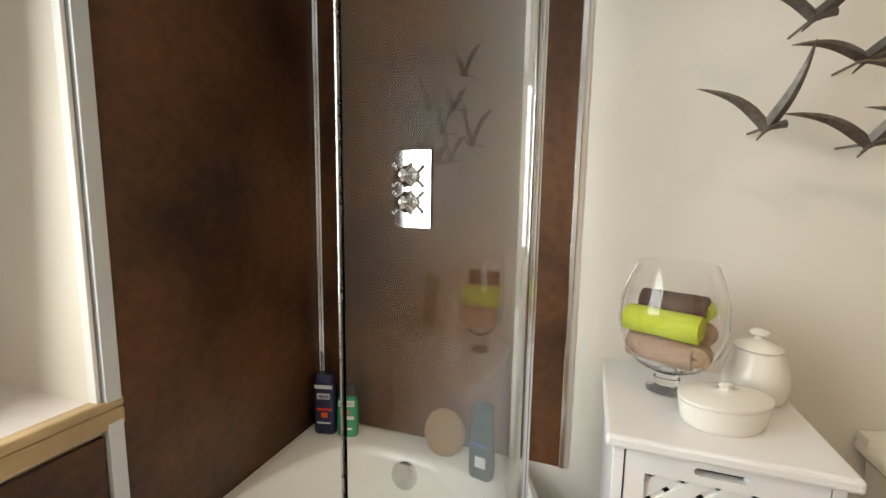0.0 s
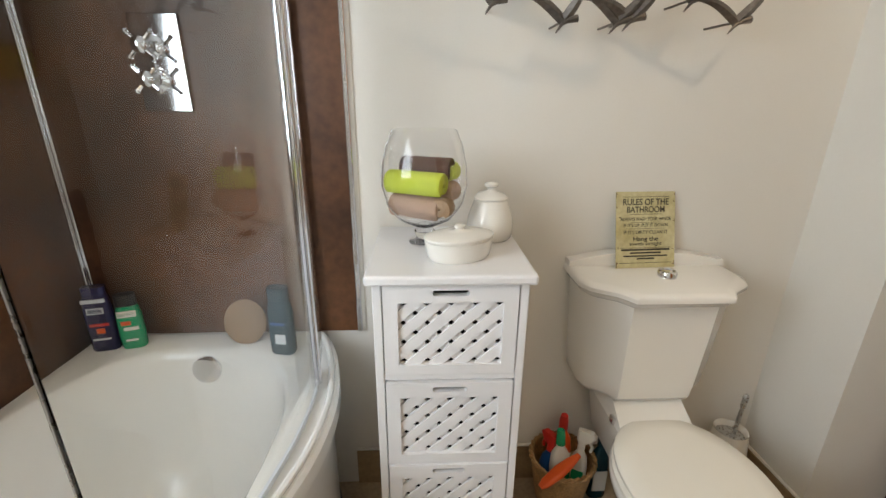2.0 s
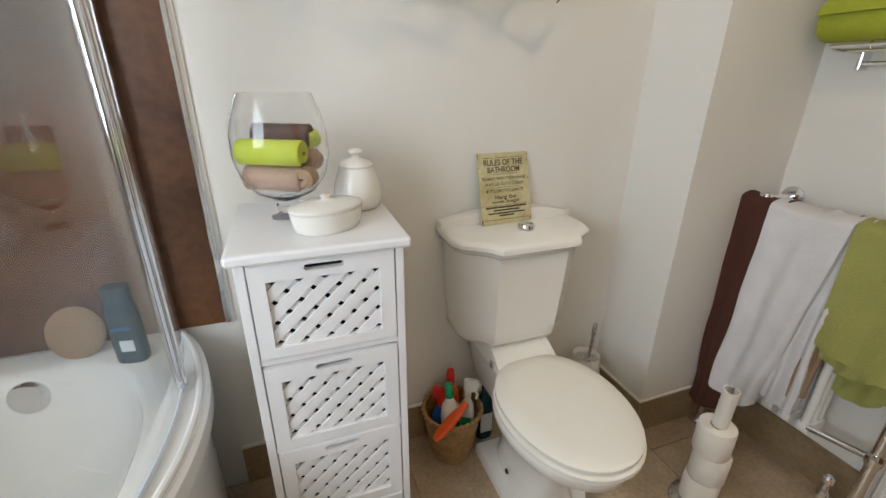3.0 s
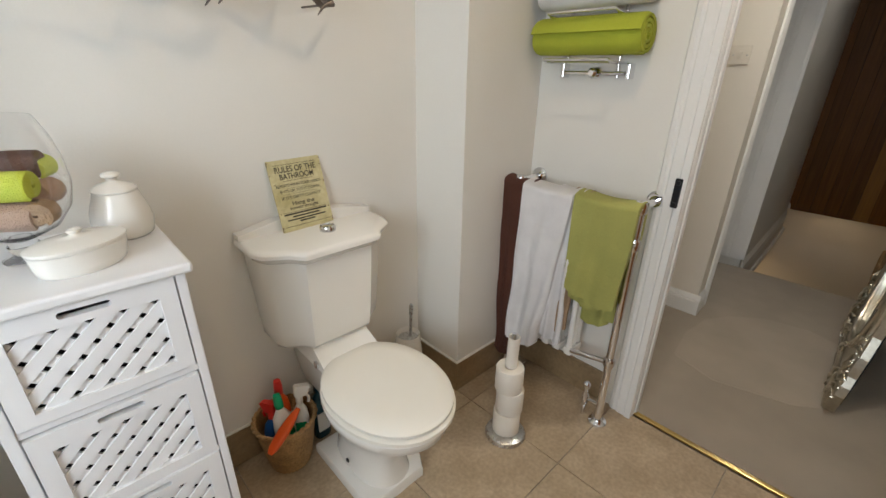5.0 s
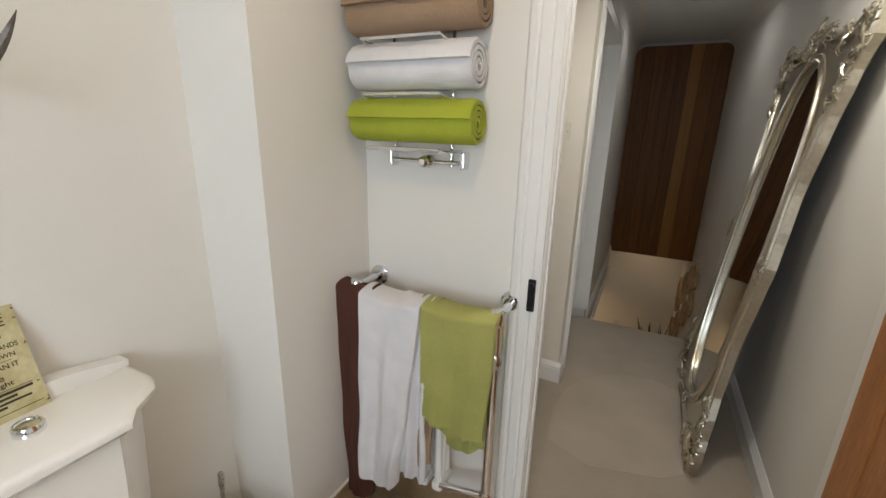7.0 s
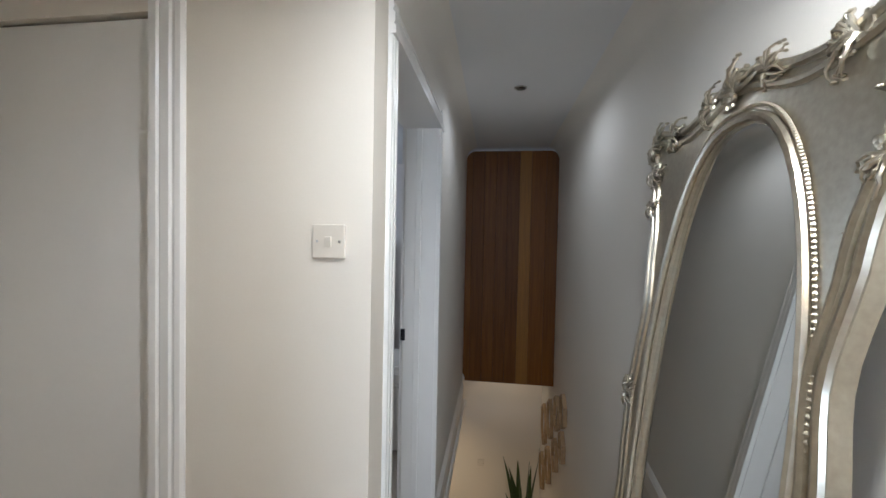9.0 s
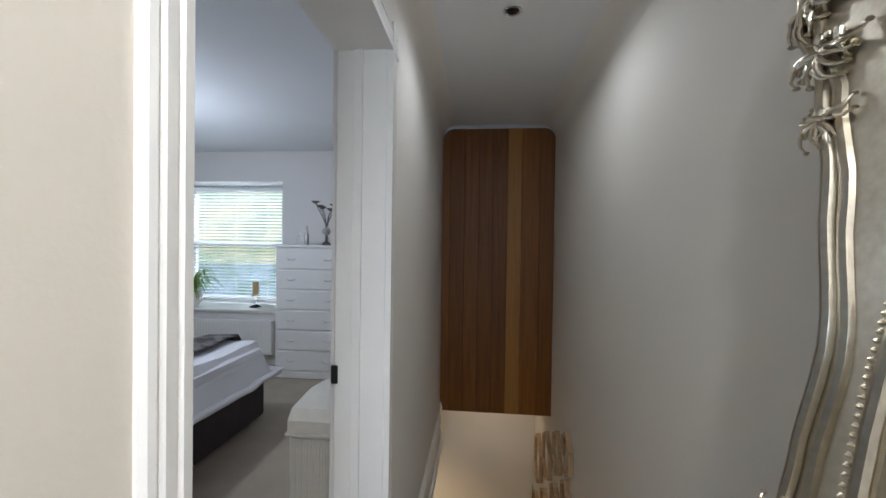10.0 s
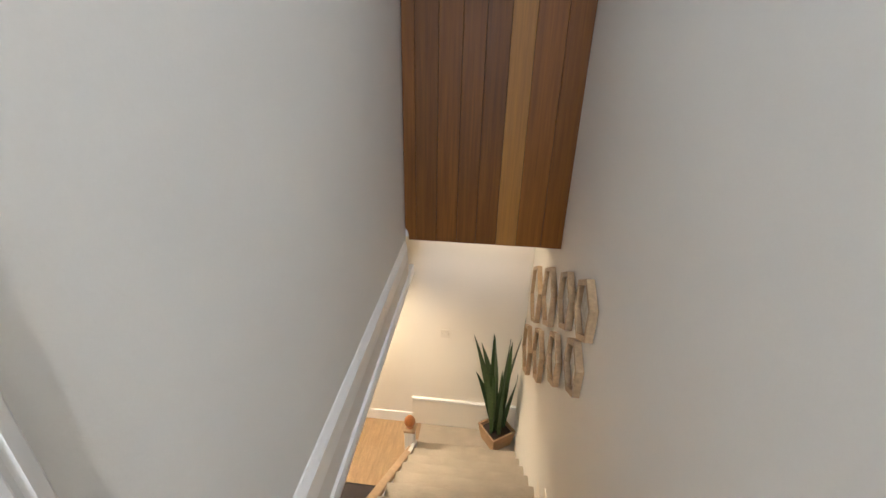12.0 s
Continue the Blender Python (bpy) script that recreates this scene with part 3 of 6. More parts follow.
def bottle(name, x, y, z, w, d, h, cap_h, mat, cap_mat, label, turn=0, cap_low=False, marks=()):
    th = thing(name, x, y, z, label, "bottle", "bottles on the bath rim")
    m = Matrix.Translation((x, y, z)) @ pose(0, 0, 0, 0, 0, turn)
    b0, b1 = (cap_h, h) if cap_low else (0, h - cap_h)
    secs = ((b0, 0.86), (b0 + 0.006, 0.97), (b0 + 0.3 * (b1 - b0), 1.0), (b0 + 0.8 * (b1 - b0), 0.97), (b1 - 0.008, 0.85), (b1, 0.72))
    part("body", loft([[m @ Vector((u, v, zz)) for u, v in rounded(w * k, d * k, d * k * 0.42)] for zz, k in secs]), mat, th, "", True)
    c0, c1 = (0, cap_h) if cap_low else (h - cap_h, h)
    part("cap", loft([[m @ Vector((u, v, zz)) for u, v in rounded(w * 0.80, d * 0.84, d * 0.35)] for zz in (c0, c0 + 0.002, c1 - 0.004, c1)]), cap_mat, th, "", True)
    for u, zz, ww, hh, mk in marks:
        part("print_mark", boxes((u - ww / 2, -d / 2 - 0.0016, zz - hh / 2, u + ww / 2, -d / 2 + 0.004, zz + hh / 2)), mk, th)
        ob = th.children[-1]
        ob.data.transform(m)
    return th


bottle("shampoo_bottle", -0.625, 1.165, 0.628, 0.074, 0.040, 0.196, 0.022, M_PLNAVY, M_PLNAVY, "navy blue shower gel bottle with a grey cap band", 14, False, ((0, 0.158, 0.056, 0.010, M_TRIM), (0, 0.128, 0.040, 0.018, M_TRIM), (0, 0.128, 0.034, 0.012, M_PLNAVY), (0.002, 0.085, 0.046, 0.008, M_PLRED), (0.002, 0.066, 0.020, 0.016, M_PLORANGE), (0, 0.040, 0.044, 0.005, M_TRIM)))
bottle("shower_gel_bottle", -0.552, 1.175, 0.628, 0.064, 0.038, 0.168, 0.034, M_PLGREEN, M_BLACK, "bright green shower gel bottle with a dark cap", 18, False, ((0, 0.112, 0.046, 0.018, M_PLWHITE), (0, 0.112, 0.040, 0.010, M_PLGREEN), (-0.006, 0.084, 0.024, 0.012, M_PLORANGE), (0.004, 0.066, 0.036, 0.010, M_PLWHITE), (0, 0.030, 0.03, 0.006, M_PLWHITE)))
bottle("conditioner_bottle", -0.105, 1.130, 0.628, 0.072, 0.042, 0.205, 0.04, M_PLTEAL, M_PLTEAL, "dark teal shampoo bottle behind the glass screen", -10, False, ((0.004, 0.052, 0.030, 0.030, M_TRIM), (0, 0.10, 0.04, 0.008, M_PLBLUE)))
puff = thing("bath_sponge", -0.245, 1.19, 0.628, "round tan bath sponge leaning on the wall panel", "sponge")
bm = lathe([(0.0, -0.016), (0.035, -0.014), (0.052, -0.004), (0.055, 0.004), (0.05, 0.012), (0.03, 0.018), (0.0, 0.019)], 30, Matrix.Translation((-0.235, 1.198, 0.690)) @ pose(0, 0, 0, 76), None, 1.15, 1.25)
part("pad", bm, M_TBEIGE, puff, "", True)

# ---- drawer cabinet ----
CX0, CX1, CY0, CY1, CT = 0.198, 0.517, 0.816, 1.150, 0.995
cab = thing("drawer_cabinet", 0.35, 0.98, 0, "narrow white painted cabinet with three lattice-front drawers", "cabinet")
part("top", boxes((0.184, 0.802, CT - 0.022, 0.531, 1.165, CT), bevel=0.006), M_CABINET, cab)
part("side", boxes((CX0, CY0, 0, CX0 + 0.018, CY1, CT - 0.022), bevel=0.002), M_CABINET, cab)
part("side", boxes((CX1 - 0.018, CY0, 0, CX1, CY1, CT - 0.022), bevel=0.002), M_CABINET, cab)
part("back", boxes((CX0 + 0.018, CY1 - 0.008, 0.04, CX1 - 0.018, CY1, CT - 0.022)), M_CABINET, cab)
DX0, DX1 = CX0 + 0.021, CX1 - 0.021
rows = ((0.763, 0.970), (0.523, 0.740), (0.290, 0.512), (0.052, 0.278))
for z in (0.751, 0.5165, 0.284, 0.034):
    part("rail", boxes((CX0 + 0.018, CY0 + 0.004, z - 0.006, CX1 - 0.018, CY0 + 0.03, z + 0.008), bevel=0.001), M_CABINET, cab)
UP = Matrix(((1, 0, 0, 0), (0, 0, 1, 0), (0, 1, 0, 0), (0, 0, 0, 1)))


def clip_poly(poly, x0, y0, x1, y1):
    for ax, lim, sgn in ((0, x0, 1), (0, x1, -1), (1, y0, 1), (1, y1, -1)):
        out = []
        for i in range(len(poly)):
            a, b = poly[i - 1], poly[i]
            ina, inb = (a[ax] - lim) * sgn >= 0, (b[ax] - lim) * sgn >= 0
            if ina != inb:
                t = (lim - a[ax]) / (b[ax] - a[ax])
                out.append((a[0] + (b[0] - a[0]) * t, a[1] + (b[1] - a[1]) * t))
            if inb:
                out.append(b)
        poly = out
        if not poly:
            break
    return poly


for z0, z1 in rows:
    lz0, lz1, lx0, lx1 = z0 + 0.023, z1 - 0.038, DX0 + 0.030, DX1 - 0.030
    mid = (DX0 + DX1) / 2
    slot = rounded(0.076, 0.013, 0.006, 4, mid, z1 - 0.017)
    dr = part("drawer", plate([(DX0, z0), (DX1, z0), (DX1, z1), (DX0, z1)], [[(lx0, lz0), (lx1, lz0), (lx1, lz1), (lx0, lz1)], slot], CY0 + 0.016, CY0 - 0.002, UP), M_CABINET, cab)
    # Solid block whose near-black colour stands for the shade in a hollow drawer.
    part("drawer_box", boxes((DX0 + 0.006, CY0 + 0.03, z0 + 0.004, DX1 - 0.006, CY1 - 0.02, z1 - 0.008)), M_DARK, dr, "solid near-black block painted as shade inside the drawer")
    for way, y in ((1, CY0 + 0.0045), (-1, CY0 + 0.0105)):
        s, w, ang = 0.0335, 0.0228, radians(42)
        dx, dz = math.cos(ang), math.sin(ang) * way
        nx, nz = -dz, dx
        cx, cz = (lx0 + lx1) / 2, (lz0 + lz1) / 2
        for k in range(-8, 9):
            ox, oz = cx + nx * s * k, cz + nz * s * k
            quad = [(ox + dx * a + nx * w / 2 * b, oz + dz * a + nz * w / 2 * b) for a, b in ((-0.4, -1), (0.4, -1), (0.4, 1), (-0.4, 1))]
            poly = clip_poly(quad, lx0, lz0, lx1, lz1)
            if len(poly) > 2:
                bm = prism(poly, y, y + 0.0055, None, UP)
                part("slat", bm, M_CABINET, dr)

# things on the cabinet
T = CT
globe = thing("glass_bowl", 0.305, 1.02, T, "large clear stemmed glass bowl filled with rolled face cloths", "glass bowl")
prof = [(0.0, 0.0), (0.036, 0.0), (0.038, 0.004), (0.024, 0.009), (0.019, 0.014), (0.024, 0.022), (0.025, 0.030), (0.018, 0.040), (0.030, 0.045), (0.064, 0.062), (0.090, 0.098), (0.100, 0.142), (0.098, 0.185), (0.088, 0.230), (0.074, 0.264)]
inner = [(0.0722, 0.264), (0.0862, 0.230), (0.0962, 0.185), (0.0982, 0.142), (0.0882, 0.0985), (0.063, 0.0642), (0.030, 0.048), (0.0, 0.045)]
p = part("bowl", lathe(prof + inner, 48, Matrix.Translation((0.305, 1.02, T))), M_CLEARGLASS, globe, "", True)
p.visible_shadow = False


def roll_mesh(length, r, turns=3.0, th=0.010, flat=0.95):
    """A cloth rolled up along x, with its spiral end showing."""
    bm = bmesh.new()
    n, pts = 54, []
    for i in range(n):
        f = i / (n - 1)
        rad = r * (0.16 + 0.84 * f)
        a = f * turns * 2 * math.pi
        pts.append((rad * math.cos(a), rad * math.sin(a) * flat))
    half = th * 0.42
    a_side, b_side = [], []
    for i, (y, z) in enumerate(pts):
        l = math.hypot(y, z) or 1
        a_side.append((y * (1 + half / l), z * (1 + half / l)))
        b_side.append((y * (1 - half / l), z * (1 - half / l)))
    ring = a_side + b_side[::-1]
    xs = [-length / 2, -length * 0.48, -length * 0.25, 0, length * 0.25, length * 0.48, length / 2]
    ks = [0.93, 1.0, 1.02, 0.99, 1.01, 1.0, 0.93]
    rows = [[bm.verts.new((x, y * k, z * k)) for y, z in ring] for x, k in zip(xs, ks)]
    m = len(ring)
    for a, b in zip(rows, rows[1:]):
        for k in range(m):
            bm.faces.new((a[k], a[(k + 1) % m], b[(k + 1) % m], b[k]))
    for row in (rows[0], rows[-1]):
        for i in range(n - 1):
            bm.faces.new((row[i], row[i + 1], row[m - 2 - i], row[m - 1 - i]))
    return bm


for x, y, z, l, r, turn, mat, lab in (
    (0.288, 1.000, 0.095, 0.125, 0.027, -30, M_TTAUPE, "taupe rolled face cloth"),
    (0.318, 1.058, 0.094, 0.105, 0.024, 62, M_TDARK, "dark brown rolled face cloth"),
    (0.286, 0.998, 0.149, 0.140, 0.0265, -28, M_TAIRE, "lime green rolled face cloth"),
    (0.312, 1.052, 0.176, 0.125, 0.0255, -24, M_TDARK, "dark brown rolled face cloth"),
    (0.358, 1.018, 0.125, 0.060, 0.022, 62, M_TTAUPE, "taupe rolled face cloth"),
    (0.362, 1.045, 0.168, 0.050, 0.020, 62, M_TAIRE, "lime green rolled face cloth"),
    (0.345, 0.970, 0.098, 0.045, 0.021, 70, M_TBEIGE, "beige rolled face cloth"),
    (0.346, 1.022, 0.082, 0.050, 0.018, 75, M_PAPER, "cream rolled face cloth"),
):
    th = part("face_cloth", roll_mesh(l, r, 2.6, 0.009), mat, None, lab, True)
    th["category"], th["group"] = "face cloth", "rolled cloths in the glass bowl"
    th.matrix_basis = Matrix.Translation((x, y, T + z)) @ pose(0, 0, 0, 20, 0, turn)

jar = thing("ceramic_jar", 0.468, 1.055, T, "smooth cream ceramic storage jar with a knobbed lid", "jar")
jp = [(0.0, 0.0), (0.046, 0.0)]
jp += [(0.053, 0.006), (0.0565, 0.022), (0.0575, 0.038), (0.055, 0.056), (0.0495, 0.074), (0.0440, 0.088), (0.0420, 0.096), (0.040, 0.099), (0.0, 0.100)]
part("body", lathe(jp, 40, Matrix.Translation((0.468, 1.055, T))), M_CERAMIC, jar, "", True)
part("lid", lathe([(0.0, 0.100), (0.041, 0.100), (0.042, 0.104), (0.034, 0.113), (0.014, 0.119), (0.009, 0.122), (0.009, 0.127), (0.017, 0.131), (0.017, 0.136), (0.010, 0.140), (0, 0.141)], 36, Matrix.Translation((0.468, 1.055, T))), M_CERAMIC, jar, "", True)
dish = thing("ceramic_dish", 0.380, 0.915, T, "oval cream ceramic dish with a fitted lid", "dish")
m = Matrix.Translation((0.380, 0.915, T)) @ pose(0, 0, 0, 0, 0, 24)
part("body", lathe([(0.0, 0.0), (0.066, 0.0), (0.071, 0.004), (0.074, 0.014), (0.077, 0.030), (0.079, 0.042), (0.076, 0.044), (0.0, 0.044)], 44, m, None, 1.0, 0.70), M_CERAMIC, dish, "", True)
part("lid", lathe([(0.0, 0.045), (0.079, 0.045), (0.081, 0.048), (0.080, 0.051), (0.066, 0.056), (0.034, 0.060), (0.013, 0.062), (0.009, 0.065), (0.013, 0.069), (0.013, 0.072), (0.007, 0.075), (0, 0.075)], 44, m, None, 1.0, 0.70), M_CERAMIC, dish, "", True)

# ---- metal bird sculpture ----


def bird(ltip, body, rtip, y=1.125, w=0.030):
    """Two blade wings that meet at a small folded body, held off the wall by a rod."""
    th = thing("bird_sculpture", body[0], y, body[1], "dark forged iron flying bird on the wall", "wall art", "birds of the wall sculpture")
    for tip, bend, yy in ((ltip, 0.30, -0.018), (rtip, -0.16, -0.030)):
        a, b = Vector((body[0], y, body[1])), Vector((tip[0], y + yy, tip[1]))
        d = b - a
        side = Vector((-d.z, 0, d.x)).normalized()
        if side.z < 0:
            side = -side
        up, dn, n = [], [], 9
        for i in range(n):
            f = i / (n - 1)
            mid = a + d * f + side * (math.sin(f * math.pi) * d.length * bend * 0.35)
            wd = w * (1 - f) ** 0.8 * (0.55 + 0.9 * math.sin(min(1, f * 2 + 0.25) * math.pi / 2) * 0.5) + 0.0008
            ridge = Vector((0, -0.010 * (1 - f), 0))
            up.append((mid + side * wd * 0.5, mid + ridge, mid - side * wd * 0.5, mid + Vector((0, 0.004, 0))))
        part("wing", loft(up), M_IRON, th, "", True)
    c = Vector((body[0], y, body[1]))
    t = (Vector((rtip[0], y, rtip[1])) - c).normalized()
    beak = c + Vector((-t.x * 0.012 - 0.012, -0.006, -0.026))
    tail = c + Vector((0.032, -0.004, 0.006))
    part("body", tube([beak, c + Vector((-0.004, -0.006, -0.008)), c + Vector((0.006, -0.004, 0.0)), tail], 0.0015, 8, None, 0.0085), M_IRON, th, "", True)
    part("rod", tube([(body[0], y, body[1]), (body[0] + 0.004, 1.252, body[1] + 0.004)], 0.003, 8), M_IRON, th, "thin wall fixing rod")


for l, b, r in (((0.331, 1.612), (0.462, 1.533), (0.518, 1.688)), ((0.480, 1.556), (0.628, 1.497), (0.675, 1.600)), ((0.483, 1.683), (0.606, 1.652), (0.668, 1.735)), ((0.582, 1.645), (0.712, 1.592), (0.765, 1.700)), ((0.608, 1.562), (0.756, 1.497), (0.835, 1.605)), ((0.645, 1.540), (0.786, 1.503), (0.850, 1.590)), ((0.800, 1.610), (0.925, 1.546), (0.985, 1.640)), ((0.905, 1.544), (1.040, 1.501), (1.112, 1.615)), ((0.405, 1.790), (0.520, 1.735), (0.600, 1.830)), ((0.720, 1.745), (0.850, 1.690), (0.915, 1.800))):
    bird(l, b, r)

# ---- toilet ----
wc = thing("toilet", 0.98, 1.0, 0, "white close-coupled toilet with a closed cream seat", "toilet")
TX = 0.974


def wc_loop(hw, y0, y1, z, ch, n=0):
    """A plan with cut front corners, from the wall side y1 to the front y0."""
    return [Vector(p) for p in ((TX - hw, y1, z), (TX - hw, y0 + ch * 1.5, z), (TX - hw + ch * 0.25, y0 + ch, z), (TX - hw + ch, y0 + ch * 0.5, z), (TX - hw + ch * 1.35, y0, z), (TX + hw - ch * 1.35, y0, z), (TX + hw - ch, y0 + ch * 0.5, z), (TX + hw - ch * 0.25, y0 + ch, z), (TX + hw, y0 + ch * 1.5, z), (TX + hw, y1, z))]


part("cistern", loft([wc_loop(0.165, 1.085, 1.243, 0.474, 0.055), wc_loop(0.188, 1.060, 1.243, 0.484, 0.062), wc_loop(0.196, 1.050, 1.243, 0.500, 0.066), wc_loop(0.200, 1.044, 1.243, 0.54, 0.068), wc_loop(0.211, 1.032, 1.243, 0.70, 0.072), wc_loop(0.216, 1.026, 1.243, 0.806, 0.074)]), M_PORCELAIN, wc, "", True)
part("lid", loft([wc_loop(0.216, 1.026, 1.245, 0.806, 0.074), wc_loop(0.226, 1.008, 1.246, 0.816, 0.078), wc_loop(0.231, 0.999, 1.246, 0.828, 0.080), wc_loop(0.239, 0.990, 1.246, 0.834, 0.082), wc_loop(0.240, 0.989, 1.246, 0.846, 0.082), wc_loop(0.236, 0.994, 1.246, 0.853, 0.082), wc_loop(0.224, 1.008, 1.246, 0.857, 0.082)]), M_PORCELAIN, wc, "moulded cistern lid", True)
bm = bmesh.new()
lip = [(TX - 0.237, 0.857), (TX - 0.236, 0.874), (TX - 0.215, 0.876), (TX - 0.19, 0.882), (TX - 0.12, 0.895), (TX, 0.899), (TX + 0.12, 0.895), (TX + 0.19, 0.882), (TX + 0.215, 0.876), (TX + 0.236, 0.874), (TX + 0.237, 0.857)]
prism(lip, 1.205, 1.246, bm, UP, 0.0)
part("upstand", bm, M_PORCELAIN, wc, "", True)
part("flush_button", lathe([(0.026, 0.0), (0.026, 0.014), (0.023, 0.019), (0.020, 0.019), (0.018, 0.016), (0, 0.016)], 28, Matrix.Translation((TX + 0.015, 1.12, 0.856))), M_CHROME, wc, "round chrome flush button", True)


def oval(cx, cy, hx, hyf, hyb, z, n=44, ex=1.0):
    out = []
    for i in range(n):
        a = 2 * math.pi * i / n
        c, s = math.cos(a), math.sin(a)
        out.append(Vector((cx + hx * math.copysign(abs(c) ** ex, c), cy + (hyb if s > 0 else hyf) * math.copysign(abs(s) ** ex, s), z)))
    return out


part("bowl", loft([oval(TX, 0.90, 0.100, 0.15, 0.19, 0.0, ex=0.8), oval(TX, 0.90, 0.098, 0.145, 0.19, 0.03, ex=0.8), oval(TX, 0.90, 0.085, 0.12, 0.19, 0.12), oval(TX, 0.88, 0.100, 0.14, 0.21, 0.22), oval(TX, 0.855, 0.150, 0.215, 0.24, 0.31), oval(TX, 0.832, 0.178, 0.245, 0.24, 0.355), oval(TX, 0.832, 0.182, 0.250, 0.235, 0.385), oval(TX, 0.832, 0.176, 0.242, 0.23, 0.395)]), M_PORCELAIN, wc, "", True)
part("foot", prism([(TX - 0.13, 0.80), (TX - 0.10, 0.752), (TX + 0.10, 0.752), (TX + 0.13, 0.80), (TX + 0.13, 1.10), (TX - 0.13, 1.10)], 0.0, 0.045, bevel=0.012), M_PORCELAIN, wc, "", True)
part("shelf", loft([[Vector((TX + u, v, z)) for u, v in ((-w, 1.235), (-w, y0), (w, y0), (w, 1.235))] for z, w, y0 in ((0.25, 0.085, 1.02), (0.37, 0.105, 0.99), (0.415, 0.112, 0.985), (0.428, 0.109, 1.00), (0.476, 0.104, 1.085))]), M_PORCELAIN, wc)
seat = part("seat", loft([oval(TX + 0.004, 0.828, 0.184, 0.252, 0.205, 0.396, ex=0.95), oval(TX + 0.004, 0.828, 0.189, 0.257, 0.21, 0.401, ex=0.95), oval(TX + 0.004, 0.828, 0.189, 0.257, 0.21, 0.412, ex=0.95), oval(TX + 0.004, 0.828, 0.183, 0.250, 0.205, 0.417, ex=0.95)]), M_SEAT, wc, "", True)
part("seat_lid", loft([oval(TX + 0.004, 0.828, 0.176, 0.243, 0.212, 0.419, ex=0.95), oval(TX + 0.004, 0.828, 0.183, 0.250, 0.217, 0.424, ex=0.95), oval(TX + 0.004, 0.828, 0.183, 0.250, 0.217, 0.433, ex=0.95), oval(TX + 0.004, 0.828, 0.174, 0.240, 0.21, 0.440, ex=0.95), oval(TX + 0.004, 0.828, 0.13, 0.19, 0.16, 0.444, ex=0.95)]), M_SEAT, wc, "", True)
for s in (-1, 1):
    part("hinge", boxes((TX + s * 0.098 - 0.020, 1.035, 0.415, TX + s * 0.098 + 0.020, 1.060, 0.438), bevel=0.005), M_CHROME, wc, "chrome seat hinge")
    part("bolt_cap", lathe([(0.009, 0), (0.008, 0.004), (0, 0.005)], 14, Matrix.Translation((TX + s * 0.094, 0.93, 0.075)) @ pose(0, 0, 0, 0, 90 * s)), M_BLACK, wc)

# tin sign on the cistern lid
lean = math.atan2(0.058, 0.215)
SM = Matrix.Translation((0.960, 1.187, 0.8575)) @ pose(0, 0, 0, 90 - math.degrees(lean), 0, 4)
sign = thing("tin_sign", 0.960, 1.187, 0.858, "aged cream tin sign of bathroom rules leaning on the wall", "sign")
W2, HH = 0.092, 0.225
part("plate", prism([(-W2, 0), (W2, 0), (W2, HH), (-W2, HH)], -0.0015, 0.0015, None, SM), M_SIGN, sign)


def letter(text, size, v, parent, mat, m, width=None, z=0.0016):
    cu = bpy.data.curves.new("text", "FONT")
    cu.body, cu.size, cu.align_x, cu.extrude, cu.offset = text, size, "CENTER", 0.0002, size * 0.018
    tmp = bpy.data.objects.new("text", cu)
    me = bpy.data.meshes.new_from_object(tmp)
    bpy.data.objects.remove(tmp)
    if width and me.vertices:
        xs = [q.co.x for q in me.vertices]
        k = 0.92 * width / (max(xs) - min(xs))
        me.transform(Matrix.Diagonal((k, 1, 1, 1)))
    me.transform(m @ Matrix.Translation((0, v, z)))
    me.materials.append(mat)
    ob = new("lettering", me)
    ob.parent = parent
    ob.matrix_parent_inverse = Matrix.Translation(-Vector(parent.location))
    return ob


letter("RULES OF THE", 0.026, 0.186, sign, M_INK, SM, 0.155)
letter("BATHROOM", 0.025, 0.164, sign, M_INK, SM, 0.128)
letter("ALWAYS WASH YOUR HANDS", 0.014, 0.140, sign, M_INK, SM, 0.172)
letter("IF IT'S UP, PUT IT DOWN", 0.013, 0.122, sign, M_INK, SM, 0.150)
letter("IF IT'S DIRTY CLEAN IT", 0.014, 0.101, sign, M_INK, SM, 0.150)
letter("Hang the", 0.018, 0.080, sign, M_INK, SM, 0.085)
letter("towels straight", 0.014, 0.067, sign, M_INK, SM, 0.110)
for v, w, hgt in ((0.209, 0.16, 0.0012), (0.158, 0.11, 0.0012), (0.134, 0.10, 0.001), (0.116, 0.13, 0.001), (0.059, 0.17, 0.0012), (0.051, 0.165, 0.0055), (0.042, 0.105, 0.005), (0.033, 0.15, 0.0045), (0.025, 0.06, 0.005), (0.014, 0.18, 0.0014)):
    part("print_line", prism([(-w * 0.46, v), (w * 0.46, v), (w * 0.46, v + hgt), (-w * 0.46, v + hgt)], 0.0014, 0.0019, None, SM), M_INK, sign)
for u, v, r in ((-0.093, 0.215, 0.008), (-0.09, 0.18, 0.003), (0.088, 0.196, 0.003), (0.093, 0.012, 0.008), (-0.092, 0.01, 0.009), (-0.08, 0.15, 0.004), (0.09, 0.14, 0.004), (0.085, 0.055, 0.003), (-0.085, 0.06, 0.003), (0.094, 0.218, 0.006)):
    poly = [(min(W2, max(-W2, u + r * (0.7 + 0.5 * math.sin(k * 2.3 + u * 90)) * math.cos(k * 0.7))), min(HH, max(0, v + r * (0.7 + 0.5 * math.sin(k * 2.3 + u * 90)) * math.sin(k * 0.7)))) for k in range(9)]
    part("rust_patch", prism(poly, 0.0014, 0.00175, None, SM), M_RUST, sign)

